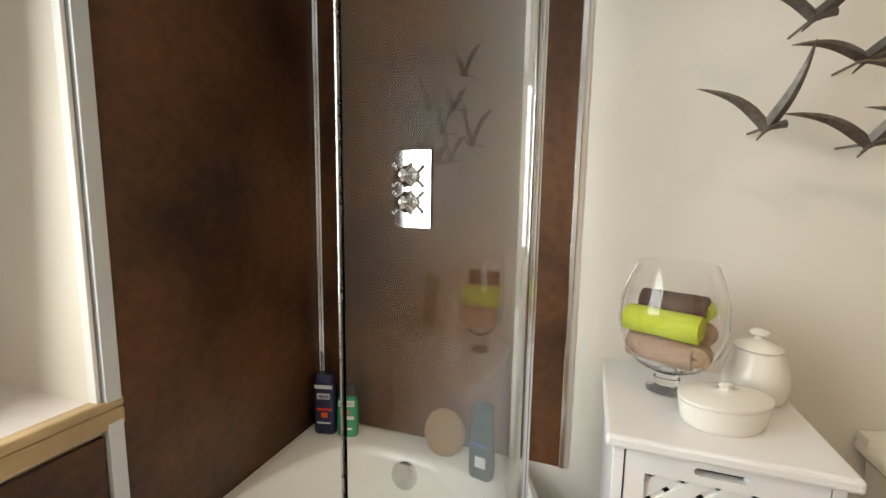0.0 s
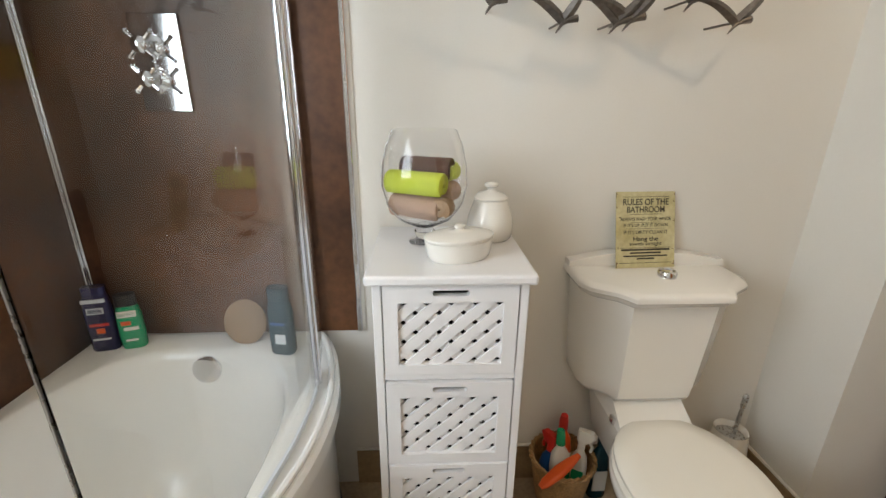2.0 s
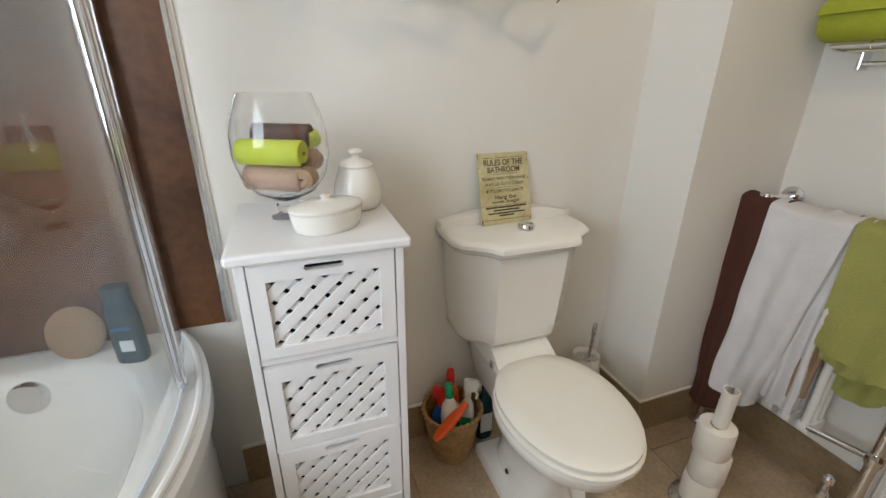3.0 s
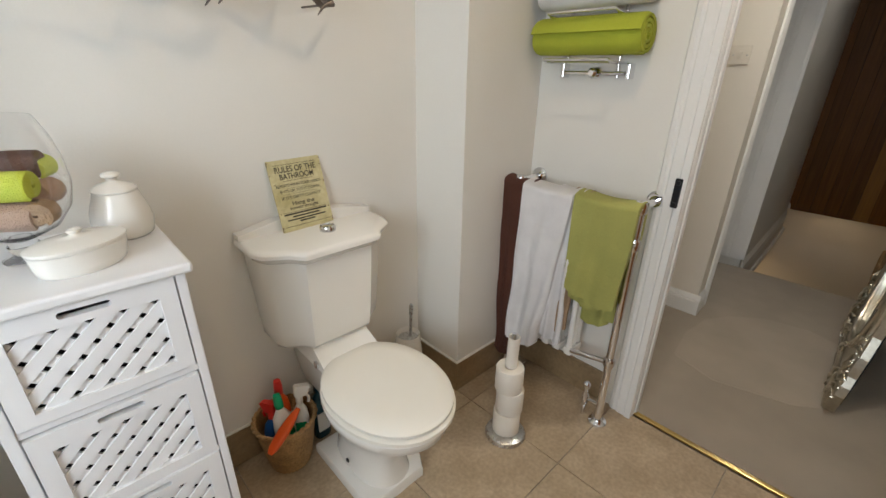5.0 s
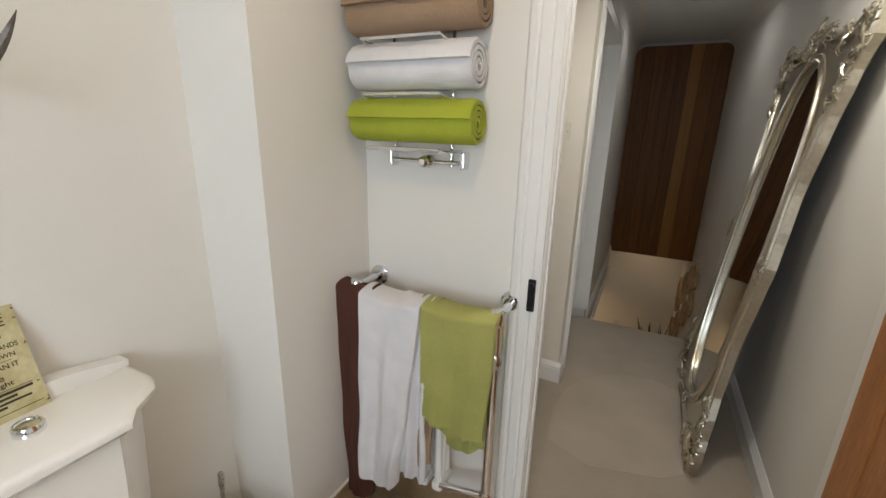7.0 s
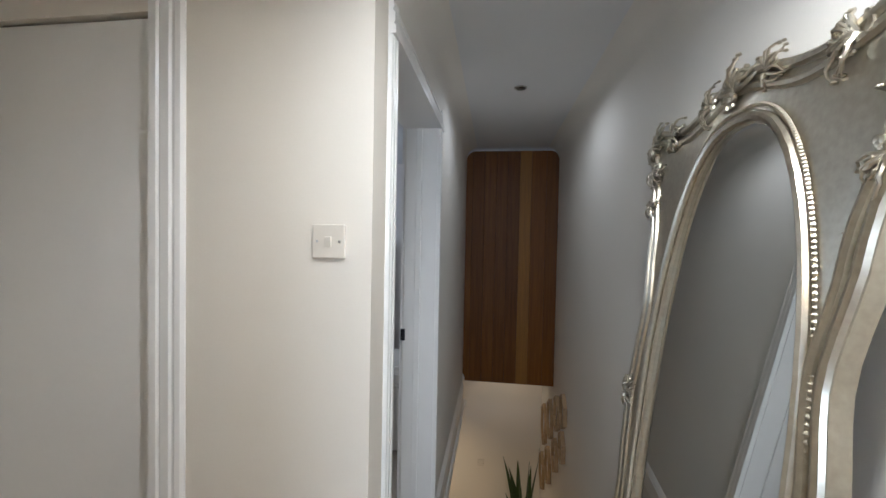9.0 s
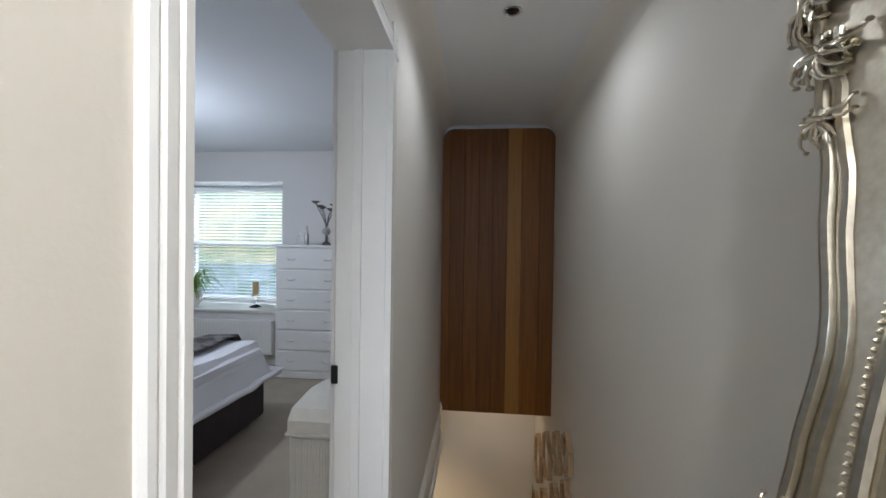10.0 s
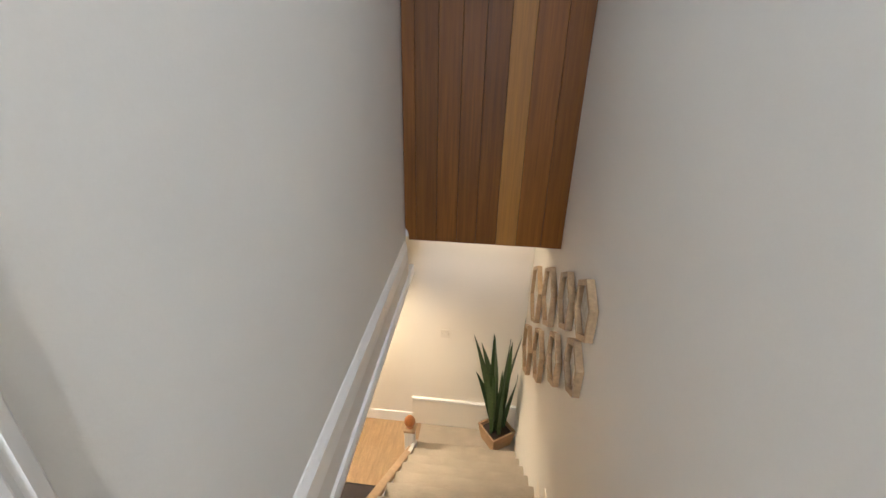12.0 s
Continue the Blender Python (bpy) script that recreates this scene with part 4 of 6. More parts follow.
# ---- basket of cleaning bottles ----
BX, BY = 0.762, 1.140
basket = thing("wicker_basket", BX, BY, 0, "round natural wicker basket holding cleaning bottles", "basket")
bm = bmesh.new()
N = 56
rings = []
for k in range(28):
    z = 0.003 + k * 0.0072
    R = 0.070 + 0.034 * (k / 27) ** 0.8
    rings.append([bm.verts.new((BX + (R + 0.0035 * math.sin(math.pi * i + math.pi * k)) * math.cos(2 * math.pi * i / N), BY + (R + 0.0035 * math.sin(math.pi * i + math.pi * k) + 0.0) * math.sin(2 * math.pi * i / N), z + 0.002 * math.cos(math.pi * (i + k)))) for i in range(N)])
for a, b in zip(rings, rings[1:]):
    for i in range(N):
        bm.faces.new((a[i], a[(i + 1) % N], b[(i + 1) % N], b[i]))
bm.faces.new(rings[0][::-1])
part("weave", bm, M_WICKER, basket)
bm = bmesh.new()
for ph in (0, math.pi):
    tube([(BX + (0.103 + 0.004 * math.cos(a * 14 + ph)) * math.cos(a), BY + (0.103 + 0.004 * math.cos(a * 14 + ph)) * math.sin(a), 0.201 + 0.004 * math.sin(a * 14 + ph)) for a in [2 * math.pi * i / 120 for i in range(121)]], 0.0055, 6, bm)
part("rim", bm, M_WICKER, basket, "plaited wicker rim")
# Disc coloured near-black as painted shade down in the basket, not a cloth lining.
bm = lathe([(0, 0.0), (0.078, 0.0), (0.078, 0.004), (0, 0.004)], 40, Matrix.Translation((BX, BY, 0.06)))
part("lining", bm, M_DARK, basket, "near-black disc painted as shade inside the basket")


def spray(name, x, y, z, h, r, tilt, turn, mat, cap, label, trigger=False):
    th = thing(name, x, y, z, label, "bottle", "cleaning bottles in the basket")
    m = Matrix.Translation((x, y, z)) @ pose(0, 0, 0, tilt, 0, turn)
    secs = ((0, 0.9), (0.01, 1.0), (h * 0.5, 1.0), (h * 0.66, 0.85), (h * 0.76, 0.42), (h * 0.80, 0.36))
    part("body", loft([[m @ Vector((u, v, zz)) for u, v in rounded(2 * r * k, 1.4 * r * k, 0.6 * r * k)] for zz, k in secs]), mat, th, "", True)
    part("cap", lathe([(r * 0.40, h * 0.79), (r * 0.46, h * 0.80), (r * 0.44, h * 0.92), (r * 0.34, h), (0, h)], 20, m), cap, th, "", True)
    if trigger:
        bm = loft([[m @ Vector((u + sx, v, zz)) for u, v in rounded(w, 0.022, 0.008)] for zz, w, sx in ((h * 0.90, 0.026, 0), (h * 0.95, 0.050, 0.008), (h * 1.06, 0.062, 0.014), (h * 1.11, 0.050, 0.010))])
        tube([m @ Vector((0.022, 0, h * 0.97)), m @ Vector((0.034, 0, h * 0.86)), m @ Vector((0.030, 0, h * 0.78))], 0.005, 8, bm)
        part("trigger", bm, cap, th, "", True)
    part("label_patch", loft([[m @ Vector((u, v - 0.0012, zz)) for u, v in ((-r * 0.7, -0.7 * r), (r * 0.7, -0.7 * r), (r * 0.7, -0.7 * r + 0.003), (-r * 0.7, -0.7 * r + 0.003))] for zz in (h * 0.14, h * 0.46)]), M_PLGREEN if mat == M_PLWHITE else M_PLWHITE, th)
    return th


spray("cleaner_bottle", BX - 0.012, BY - 0.040, 0.066, 0.250, 0.034, -8, 8, M_PLWHITE, M_PLGREEN, "white cleaner bottle with a green cap")
spray("spray_bottle", BX + 0.046, BY - 0.026, 0.066, 0.215, 0.027, -8, -30, M_PLWHITE, M_PLWHITE, "white trigger spray bottle", True)
spray("cleaner_bottle", BX + 0.006, BY + 0.036, 0.066, 0.270, 0.034, 0, 20, M_PLORANGE, M_PLRED, "orange cleaner bottle with a red cap")
spray("spray_bottle", BX - 0.052, BY + 0.002, 0.066, 0.190, 0.030, 6, 120, M_PLBLUE, M_PLRED, "blue spray bottle with a red trigger", True)
spray("cleaner_bottle", BX + 0.054, BY + 0.026, 0.066, 0.175, 0.026, 4, 10, M_SIGN, M_WICKER, "amber cleaner bottle with a brown cap")
br = thing("scrub_brush", BX - 0.038, BY - 0.08, 0.19, "orange plastic scrubbing brush on the basket rim", "brush")
m = Matrix.Translation((BX - 0.038, BY - 0.080, 0.216)) @ pose(0, 0, 0, 0, -28, 20)
part("handle", loft([[m @ Vector((x, u, v)) for u, v in rounded(w, hh, min(w, hh) * 0.45)] for x, w, hh in ((-0.075, 0.018, 0.010), (-0.055, 0.034, 0.020), (0.0, 0.042, 0.024), (0.045, 0.034, 0.018), (0.085, 0.016, 0.012))]), M_PLORANGE, br, "", True)
tq = spray("cleaner_bottle", 0.905, 1.165, 0.0, 0.27, 0.033, 0, 0, M_PLTEAL, M_PLTEAL, "teal cleaner bottle standing beside the toilet")

# toilet brush and paper stand
tb = thing("toilet_brush", 1.348, 1.165, 0, "white ceramic toilet brush pot with a steel handle", "toilet brush")
bmx = Matrix.Translation((1.348, 1.165, 0))
part("pot", lathe([(0, 0.0), (0.058, 0.0), (0.066, 0.02), (0.068, 0.10), (0.062, 0.18), (0.053, 0.262), (0.052, 0.270), (0.048, 0.266), (0.046, 0.235), (0, 0.235)], 36, bmx), M_CERAMIC, tb, "", True)
part("collar", lathe([(0, 0.240), (0.044, 0.242), (0.044, 0.250), (0, 0.252)], 24, bmx), M_STEEL, tb, "", True)
part("handle", lathe([(0.0065, 0.24), (0.0065, 0.36), (0.009, 0.362), (0.009, 0.405), (0.006, 0.410), (0, 0.410)], 16, bmx @ pose(0, 0, 0, 0, 3)), M_STEEL, tb, "", True)

rh = thing("toilet_roll_stand", 1.440, 0.670, 0, "weighted chrome stand stacked with spare toilet rolls", "toilet roll stand")
rm = Matrix.Translation((1.440, 0.670, 0))
part("base", lathe([(0, 0.0), (0.077, 0.0), (0.080, 0.006), (0.076, 0.018), (0.060, 0.026), (0.0, 0.028)], 40, rm), M_STEEL, rh, "", True)
part("pole", tube([(1.440, 0.670, 0.02), (1.440, 0.670, 0.478)], 0.008, 14), M_CHROME, rh, "", True)
for i in range(3):
    z = 0.029 + i * 0.102
    dx, dy = ((0.0, 0.0), (0.004, -0.003), (-0.003, 0.002))[i]
    roll = part("toilet_roll", lathe([(0.021, 0.0), (0.050, 0.0), (0.0525, 0.004), (0.0525, 0.095), (0.050, 0.100), (0.021, 0.100), (0.021, 0.0)], 40, Matrix.Translation((1.440 + dx, 0.670 + dy, z))), M_PAPER, None, "white toilet roll on the stand", True)
    roll["category"], roll["group"] = "toilet roll", "rolls on the stand"
tuber = part("cardboard_tube", lathe([(0.0215, 0.0), (0.0215, 0.135), (0.0185, 0.135), (0.0185, 0.0), (0.0215, 0.0)], 28, Matrix.Translation((1.439, 0.670, 0.337)) @ pose(0, 0, 0, 3, -3)), M_PAPER, None, "empty white inner tube of a toilet roll on the stand", True)
tuber["category"] = "cardboard tube"

# ---- towel radiator and towels ----
RX, RY0, RY1, RZ = 1.770, 0.447, 0.938, 0.932
rad = thing("towel_radiator", RX, 0.69, 0, "traditional chrome towel rail with a white column radiator", "radiator")
for y in (RY0, RY1):
    part("upright", tube([(RX, y, 0.0), (RX, y, RZ)], 0.0155, 18), M_CHROME, rad, "", True)
    part("floor_flange", lathe([(0.038, 0), (0.036, 0.008), (0.022, 0.014), (0.018, 0.022), (0.0, 0.022)], 28, Matrix.Translation((RX, y, 0))), M_CHROME, rad, "", True)
    st = part("wall_stay", tube([(RX, y, RZ), (1.905, y, RZ)], 0.0125, 14), M_CHROME, rad, "", True)
    part("rose", lathe([(0.036, 0), (0.035, 0.006), (0.026, 0.012), (0.020, 0.022), (0, 0.022)], 28, Matrix.Translation((1.905, y, RZ)) @ pose(0, 0, 0, 0, -90)), M_CHROME, st, "", True)
    for z in (RZ, 0.305, 0.80):
        part("collar", lathe([(0, -0.024), (0.018, -0.022), (0.022, -0.012), (0.0225, 0.012), (0.018, 0.022), (0, 0.024)], 22, Matrix.Translation((RX, y, z))), M_CHROME, rad, "", True)
part("top_rail", tube([(RX, RY0, RZ), (RX, RY1, RZ)], 0.0135, 16), M_CHROME, rad, "", True)
for i in range(5):
    y = 0.622 + i * 0.055
    bm = bmesh.new()
    for dx in (0.004, 0.034, 0.064):
        tube([(RX + dx, y, 0.262), (RX + dx, y, 0.71)], 0.0125, 10, bm)
    box(bm, RX - 0.012, y - 0.020, 0.695, RX + 0.080, y + 0.020, 0.735, bevel=0.012)
    box(bm, RX - 0.012, y - 0.020, 0.245, RX + 0.080, y + 0.020, 0.285, bevel=0.012)
    part("column", bm, M_GLOSSWHITE, rad, "", True)
part("link_pipe", tube([(RX, RY0, 0.305), (RX, 0.622, 0.270)], 0.011, 12), M_CHROME, rad, "", True)
part("link_pipe", tube([(RX, 0.842, 0.27), (RX, RY1, 0.305)], 0.011, 12), M_CHROME, rad, "", True)
vv = thing("radiator_valve", RX, 0.515, 0, "small chrome cross-top radiator valve on a floor pipe", "valve")
part("pipe", tube([(RX, 0.515, 0.0), (RX, 0.515, 0.13)], 0.0075, 12), M_CHROME, vv, "", True)
part("valve_body", lathe([(0, 0.055), (0.013, 0.057), (0.016, 0.07), (0.016, 0.10), (0.010, 0.11), (0.008, 0.135), (0.014, 0.140), (0.015, 0.158), (0.008, 0.166), (0, 0.166)], 20, Matrix.Translation((RX, 0.515, 0))), M_CHROME, vv, "", True)
part("branch", tube([(RX, 0.515, 0.085), (RX, RY0 + 0.012, 0.085)], 0.009, 12), M_CHROME, vv, "", True)


def hung_towel(name, y0t, y1t, y0b, y1b, zf, zb, mat, label, front=0.030, seed=0, th=0.010, fold=1.0, bands=(), slant=0.0):
    """A towel folded over the rail: a front and a back fall of cloth with soft folds, a round hem and woven bands."""
    bm = bmesh.new()
    prof = []
    ztop = RZ + 0.022
    for i in range(49):
        prof.append((-1, zf + (ztop - 0.02 - zf) * i / 48))
    for a in (165, 150, 135, 120, 105, 90, 75, 60, 45, 30, 15):
        prof.append((math.cos(radians(a)), RZ + 0.004 + 0.020 * math.sin(radians(a))))
    for i in range(21):
        prof.append((1, zb + (ztop - 0.02 - zb) * (1 - i / 20)))
    cols = 44
    outs, ins = [], []
    for s, z in prof:
        o, n = [], []
        f = max(0.0, min(1.0, (RZ - z) / max(0.01, RZ - zf)))
        for j in range(cols):
            u = j / (cols - 1)
            y = (y0t + (y1t - y0t) * u) * (1 - f) + (y0b + (y1b - y0b) * u) * f
            y += 0.005 * math.sin(z * 17 + seed) * f
            fold_on = min(1.0, f * 2.2)
            wob = fold * fold_on * (0.008 * math.sin(u * 7.5 + seed + f * 1.2) + 0.005 * math.sin(u * 15 + seed * 2.3 - f * 2))
            wob += 0.004 * noise.noise(Vector((y * 14, z * 9, seed)))
            for bz in bands:
                wob += 0.0028 * math.exp(-(((z - bz) / 0.006) ** 2)) * (1 if s < 0 else -1)
            lift = -0.004 * math.sin(u * math.pi) ** 0.5
            x = RX + s * (front * (1 - 0.25 * f) if s < 0 else 0.026) + wob + lift * (1 if s < 0 else -1) - 0.012 * f * (1 if s < 0 else -0.6)
            edge_round = 0.012 * abs(2 * u - 1) ** 5 * max(0.0, (f - 0.75) / 0.25)
            zz = z - 0.010 * math.sin(u * math.pi) * (1 - f) + edge_round + slant * (u - 0.5) * f + 0.012 * f * f * math.sin(u * 5 + seed)
            o.append(bm.verts.new((x, y, zz)))
            n.append(bm.verts.new((x - s * th if abs(s) > 0.5 else x, y, zz - (th if abs(s) <= 0.9 else 0))))
        outs.append(o)
        ins.append(n)
    for g in (outs, ins):
        for a, b in zip(g, g[1:]):
            for j in range(cols - 1):
                bm.faces.new((a[j], a[j + 1], b[j + 1], b[j]))
    for a, b in ((outs[0], ins[0]), (outs[-1], ins[-1])):
        for j in range(cols - 1):
            bm.faces.new((a[j], a[j + 1], b[j + 1], b[j]))
    for j in (0, cols - 1):
        for k in range(len(prof) - 1):
            bm.faces.new((outs[k][j], outs[k + 1][j], ins[k + 1][j], ins[k][j]))
    ob = part(name, bm, mat, None, label, True)
    ob["category"], ob["group"] = "towel", "towels on the radiator rail"
    return ob


hung_towel("bath_towel", 0.845, 0.990, 0.865, 0.972, 0.115, 0.20, M_TBROWN, "long dark brown bath towel hung on the rail", 0.048, 1.0, 0.014, 0.7)
hung_towel("bath_towel", 0.660, 0.878, 0.745, 0.895, 0.235, 0.36, M_TWHITE, "white bath towel folded over the chrome rail", 0.070, 2.2, 0.020, 1.3, (), -0.02)
hung_towel("hand_towel", 0.640, 0.740, 0.650, 0.745, 0.30, 0.40, M_TWHITE, "white towel layer hung behind the folded bath towel", 0.044, 4.4, 0.010, 1.4)
hung_towel("hand_towel", 0.620, 0.680, 0.632, 0.685, 0.36, 0.42, M_TBEIGE, "pale beige towel edge hung behind the white towel", 0.032, 0.4, 0.008, 0.8)
hung_towel("hand_towel", 0.448, 0.640, 0.492, 0.640, 0.525, 0.42, M_TOLIVE, "olive green towel layer hanging below its folded front", 0.036, 1.9, 0.010, 1.0)
hung_towel("hand_towel", 0.432, 0.660, 0.446, 0.655, 0.555, 0.47, M_TOLIVE, "olive green hand towel folded over the chrome rail", 0.058, 3.4, 0.016, 1.0, (0.615, 0.637, 0.675))
# ---- towel rack with rolled towels ----
rack = thing("towel_rack", 1.86, 0.75, 1.30, "chrome tiered wall rack holding rolled towels", "towel rack")
for z in (1.385, 1.530, 1.672):
    bm = tube([(1.905, 0.885, z - 0.012), (1.79, 0.885, z - 0.012), (1.765, 0.885, z - 0.004), (1.765, 0.640, z - 0.004), (1.79, 0.640, z - 0.012), (1.905, 0.640, z - 0.012)], 0.0048, 10)
    part("tier", bm, M_CHROME, rack, "", True)
    part("tier_bar", tube([(1.83, 0.885, z - 0.012), (1.83, 0.640, z - 0.012)], 0.004, 8), M_CHROME, rack, "", True)
for y in (0.862, 0.663):
    part("upright", tube([(1.893, y, 1.325), (1.893, y, 1.80)], 0.0055, 10), M_CHROME, rack, "", True)
part("lower_bar", tube([(1.872, 0.862, 1.340), (1.872, 0.628, 1.340)], 0.0065, 12), M_CHROME, rack, "", True)
for y in (0.862, 0.615):
    part("bar_end", boxes((1.862, y - 0.006, 1.322, 1.905, y + 0.006, 1.372), bevel=0.003), M_CHROME, rack)
kn = part("knob", lathe([(0.017, 0), (0.020, 0.006), (0.016, 0.014), (0.010, 0.020), (0.016, 0.030), (0.017, 0.038), (0.010, 0.046), (0, 0.047)], 20, Matrix.Translation((1.885, 0.735, 1.340)) @ pose(0, 0, 0, 0, -90)), M_CHROME, rack, "round chrome fixing knob", True)
for z, r, mat, lab, l in ((1.452, 0.063, M_TGREEN, "rolled lime green towel on the chrome rack", 0.395), (1.597, 0.066, M_TWHITE, "rolled white towel on the chrome rack", 0.385), (1.742, 0.067, M_TBEIGE, "rolled beige towel on the chrome rack", 0.40)):
    ob = part("rolled_towel", roll_mesh(l, r, 3.4, 0.0125, 0.98), mat, None, lab, True)
    ob["category"], ob["group"] = "towel", "rolled towels on the rack"
    ob.matrix_basis = Matrix.Translation((1.825, 0.750, z)) @ pose(0, 0, 0, 0, 0, -90) @ pose(0, 0, 0, 25)

# ---- landing ----
LX, FARX, LOW = 3.98, 7.28, -2.576
L, R_ = left_wall, right_wall
structure("wall_landing_left", prism([(3.005, L(3.005)), (3.175, L(3.175)), (3.175, 0.66), (3.16, 0.66), (3.16, 1.02), (3.005, 1.02)], -0.05, H), M_CREAM, "cream painted landing wall corner beside the bedroom door")
structure("wall_stair_left", prism([(4.185, L(4.185)), (6.36, L(6.36)), (6.36, 0.70), (4.185, 0.675)], -0.16, H), M_WALL, "plain white wall beside the stairs")
structure("wall_over_door", prism([(3.175, L(3.175)), (4.185, L(4.185)), (4.185, 0.675), (3.175, 0.66)], 2.04, H), M_WALL, "white wall above the bedroom doorway")
structure("wall_landing_right", prism([(1.975, R_(1.975)), (7.45, R_(7.45)), (7.45, -0.62), (1.975, -0.62)], LOW - 0.1, H), M_WALL, "long plain white wall of landing and stairs")
structure("wall_landing_far", boxes((3.005, 1.86, -0.05, 3.16, 2.0, H), (3.005, 1.02, 2.04, 3.16, 1.86, H), (2.05, 2.0, -0.05, 3.16, 2.15, H), (1.905, 1.40, -0.1, 2.05, 2.15, H)), M_CREAM, "cream painted landing wall with a closed door")
structure("ceiling_landing", prism([(2.05, -0.62), (6.36, -0.62), (6.36, 0.70), (3.16, 0.70), (3.16, 2.15), (2.05, 2.15)], H, H + 0.1), M_CEIL, "plain white landing ceiling with soft coved edges")
# coved edges of the corridor ceiling
for y_of, s, nm in ((L, -1, "cove_left"), (R_, 1, "cove_right")):
    bm = bmesh.new()
    rows = []
    for x in (2.99 if s < 0 else 2.06, 6.33):
        c = y_of(x)
        rows.append([bm.verts.new((x, c + s * 0.11 * (1 - math.sin(a)), H - 0.11 * (1 - math.cos(a)))) for a in [math.pi / 2 * i / 8 for i in range(9)]] + [bm.verts.new((x, c - s * 0.002, H + 0.002))])
    n = len(rows[0])
    for i in range(n):
        j = (i + 1) % n
        bm.faces.new((rows[0][i], rows[0][j], rows[1][j], rows[1][i]))
    structure("trim_" + nm, bm, M_WALL, "rounded plaster edge between wall and ceiling", True)

bm = bmesh.new()
rows = []
for y in (-0.46, 0.56):
    rows.append([bm.verts.new((6.357 - 0.05 * (1 - math.sin(a)), y, H - 0.05 * (1 - math.cos(a)))) for a in [math.pi / 2 * i / 6 for i in range(7)]] + [bm.verts.new((6.357, y, H + 0.002))])
for i in range(8):
    bm.faces.new((rows[0][i], rows[0][(i + 1) % 8], rows[1][(i + 1) % 8], rows[1][i]))
structure("trim_cove_end", bm, M_CEIL, "rounded plaster edge above the wooden panel", True)

carpet = structure("floor_landing", prism([(1.945, -0.60), (LX, -0.60), (LX, 0.70), (3.16, 0.70), (3.16, 2.0), (2.0, 2.0), (2.0, 0.40), (1.945, 0.360)], -0.20, 0.0), M_CARPET, "beige short-pile carpet on the landing")
# Thin raised patch, slightly paler than the carpet round it.
rug = structure("floor_carpet_sweep", prism([(2.95, -0.30), (3.22, -0.24), (3.30, -0.05), (3.27, 0.14), (3.15, 0.30), (2.98, 0.40), (2.75, 0.43), (2.5, 0.40), (2.42, 0.20), (2.5, -0.1), (2.62, -0.25)], -0.004, 0.0025, None, None, 0.002), M_CARPETPALE, "paler patch of landing carpet")
sk = thing("baseboard", 3.0, 0.5, 0, "white moulded skirting board of the landing", "skirting", kind="structure")
part("board", moulding(SKIRT, (3.005, L(3.005) - 0.018, 0), (3.005, 0.985, 0), (-1, 0, 0)), M_GLOSSWHITE, sk)
part("board", moulding(SKIRT, (3.005, L(3.005), 0), (3.132, L(3.132), 0), (0.0226, -1, 0)), M_GLOSSWHITE, sk)
part("board", moulding(SKIRT, (1.98, R_(1.98), 0), (3.84, R_(3.84), 0), (-0.02, 1, 0)), M_GLOSSWHITE, sk)
part("board", moulding(SKIRT, (4.28, L(4.28), -0.175), (6.31, L(6.31), -0.175), (0.0226, -1, 0)), M_GLOSSWHITE, sk)
part("fascia", moulding([(0, 0), (0.012, 0), (0.012, 0.13), (0, 0.14)], (3.9, L(3.9), -0.30), (6.36, L(6.36), -0.30), (0.0226, -1, 0)), M_WALL, sk)
part("edge_trim", moulding([(-0.02, 0), (0.024, 0), (0.030, 0.02), (0.030, 0.05), (0.024, 0.07), (-0.02, 0.07)], (3.9, L(3.9), -0.37), (6.5, L(6.5), -0.37), (0.0226, -1, 0)), M_GLOSSWHITE, sk, "white edge trim of the stairwell")

# bedroom doorway and the other door frame
bdw = thing("door_frame", 3.74, 0.55, 0, "white painted moulded bedroom door frame", "door frame", kind="structure")
part("lining", prism([(4.160, L(4.16) - 0.002), (4.188, L(4.188) - 0.002), (4.188, 0.662), (4.160, 0.662)], 0, 2.04), M_GLOSSWHITE, bdw)
part("lining", prism([(3.173, L(3.173) - 0.002), (3.197, L(3.197) - 0.002), (3.197, 0.66), (3.173, 0.66)], 0, 2.04), M_GLOSSWHITE, bdw)
part("head", prism([(3.197, L(3.197)), (4.160, L(4.16)), (4.160, 0.675), (3.197, 0.66)], 2.012, 2.04), M_GLOSSWHITE, bdw)
part("stop", boxes((4.148, 0.575, 0, 4.160, 0.605, 2.012), bevel=0.002), M_GLOSSWHITE, bdw)
part("architrave", moulding([(d, -h) for d, h in ARCH], (4.165, L(4.165), -0.0), (4.165, L(4.165), 2.105), (0.0226, -1, 0)), M_GLOSSWHITE, bdw)
part("architrave", moulding([(d * 0.8, h * 0.6) for d, h in ARCH], (3.190, L(3.190), 0), (3.190, L(3.190), 2.105), (0.0226, -1, 0)), M_GLOSSWHITE, bdw)
part("architrave", moulding(ARCH, (3.133, L(3.133), 2.012), (4.26, L(4.26), 2.012), (0.0226, -1, 0)), M_GLOSSWHITE, bdw)
part("keep", boxes((4.152, 0.652, 0.892, 4.161, 0.676, 0.955), bevel=0.004), M_BLACK, bdw, "black iron latch keep")
odw = thing("door_frame", 2.985, 1.44, 0, "white painted moulded frame of a closed landing door", "door frame", kind="structure")
part("architrave", moulding([(d, -h) for d, h in ARCH], (3.005, 1.085, 0), (3.005, 1.085, 2.10), (-1, 0, 0)), M_GLOSSWHITE, odw)
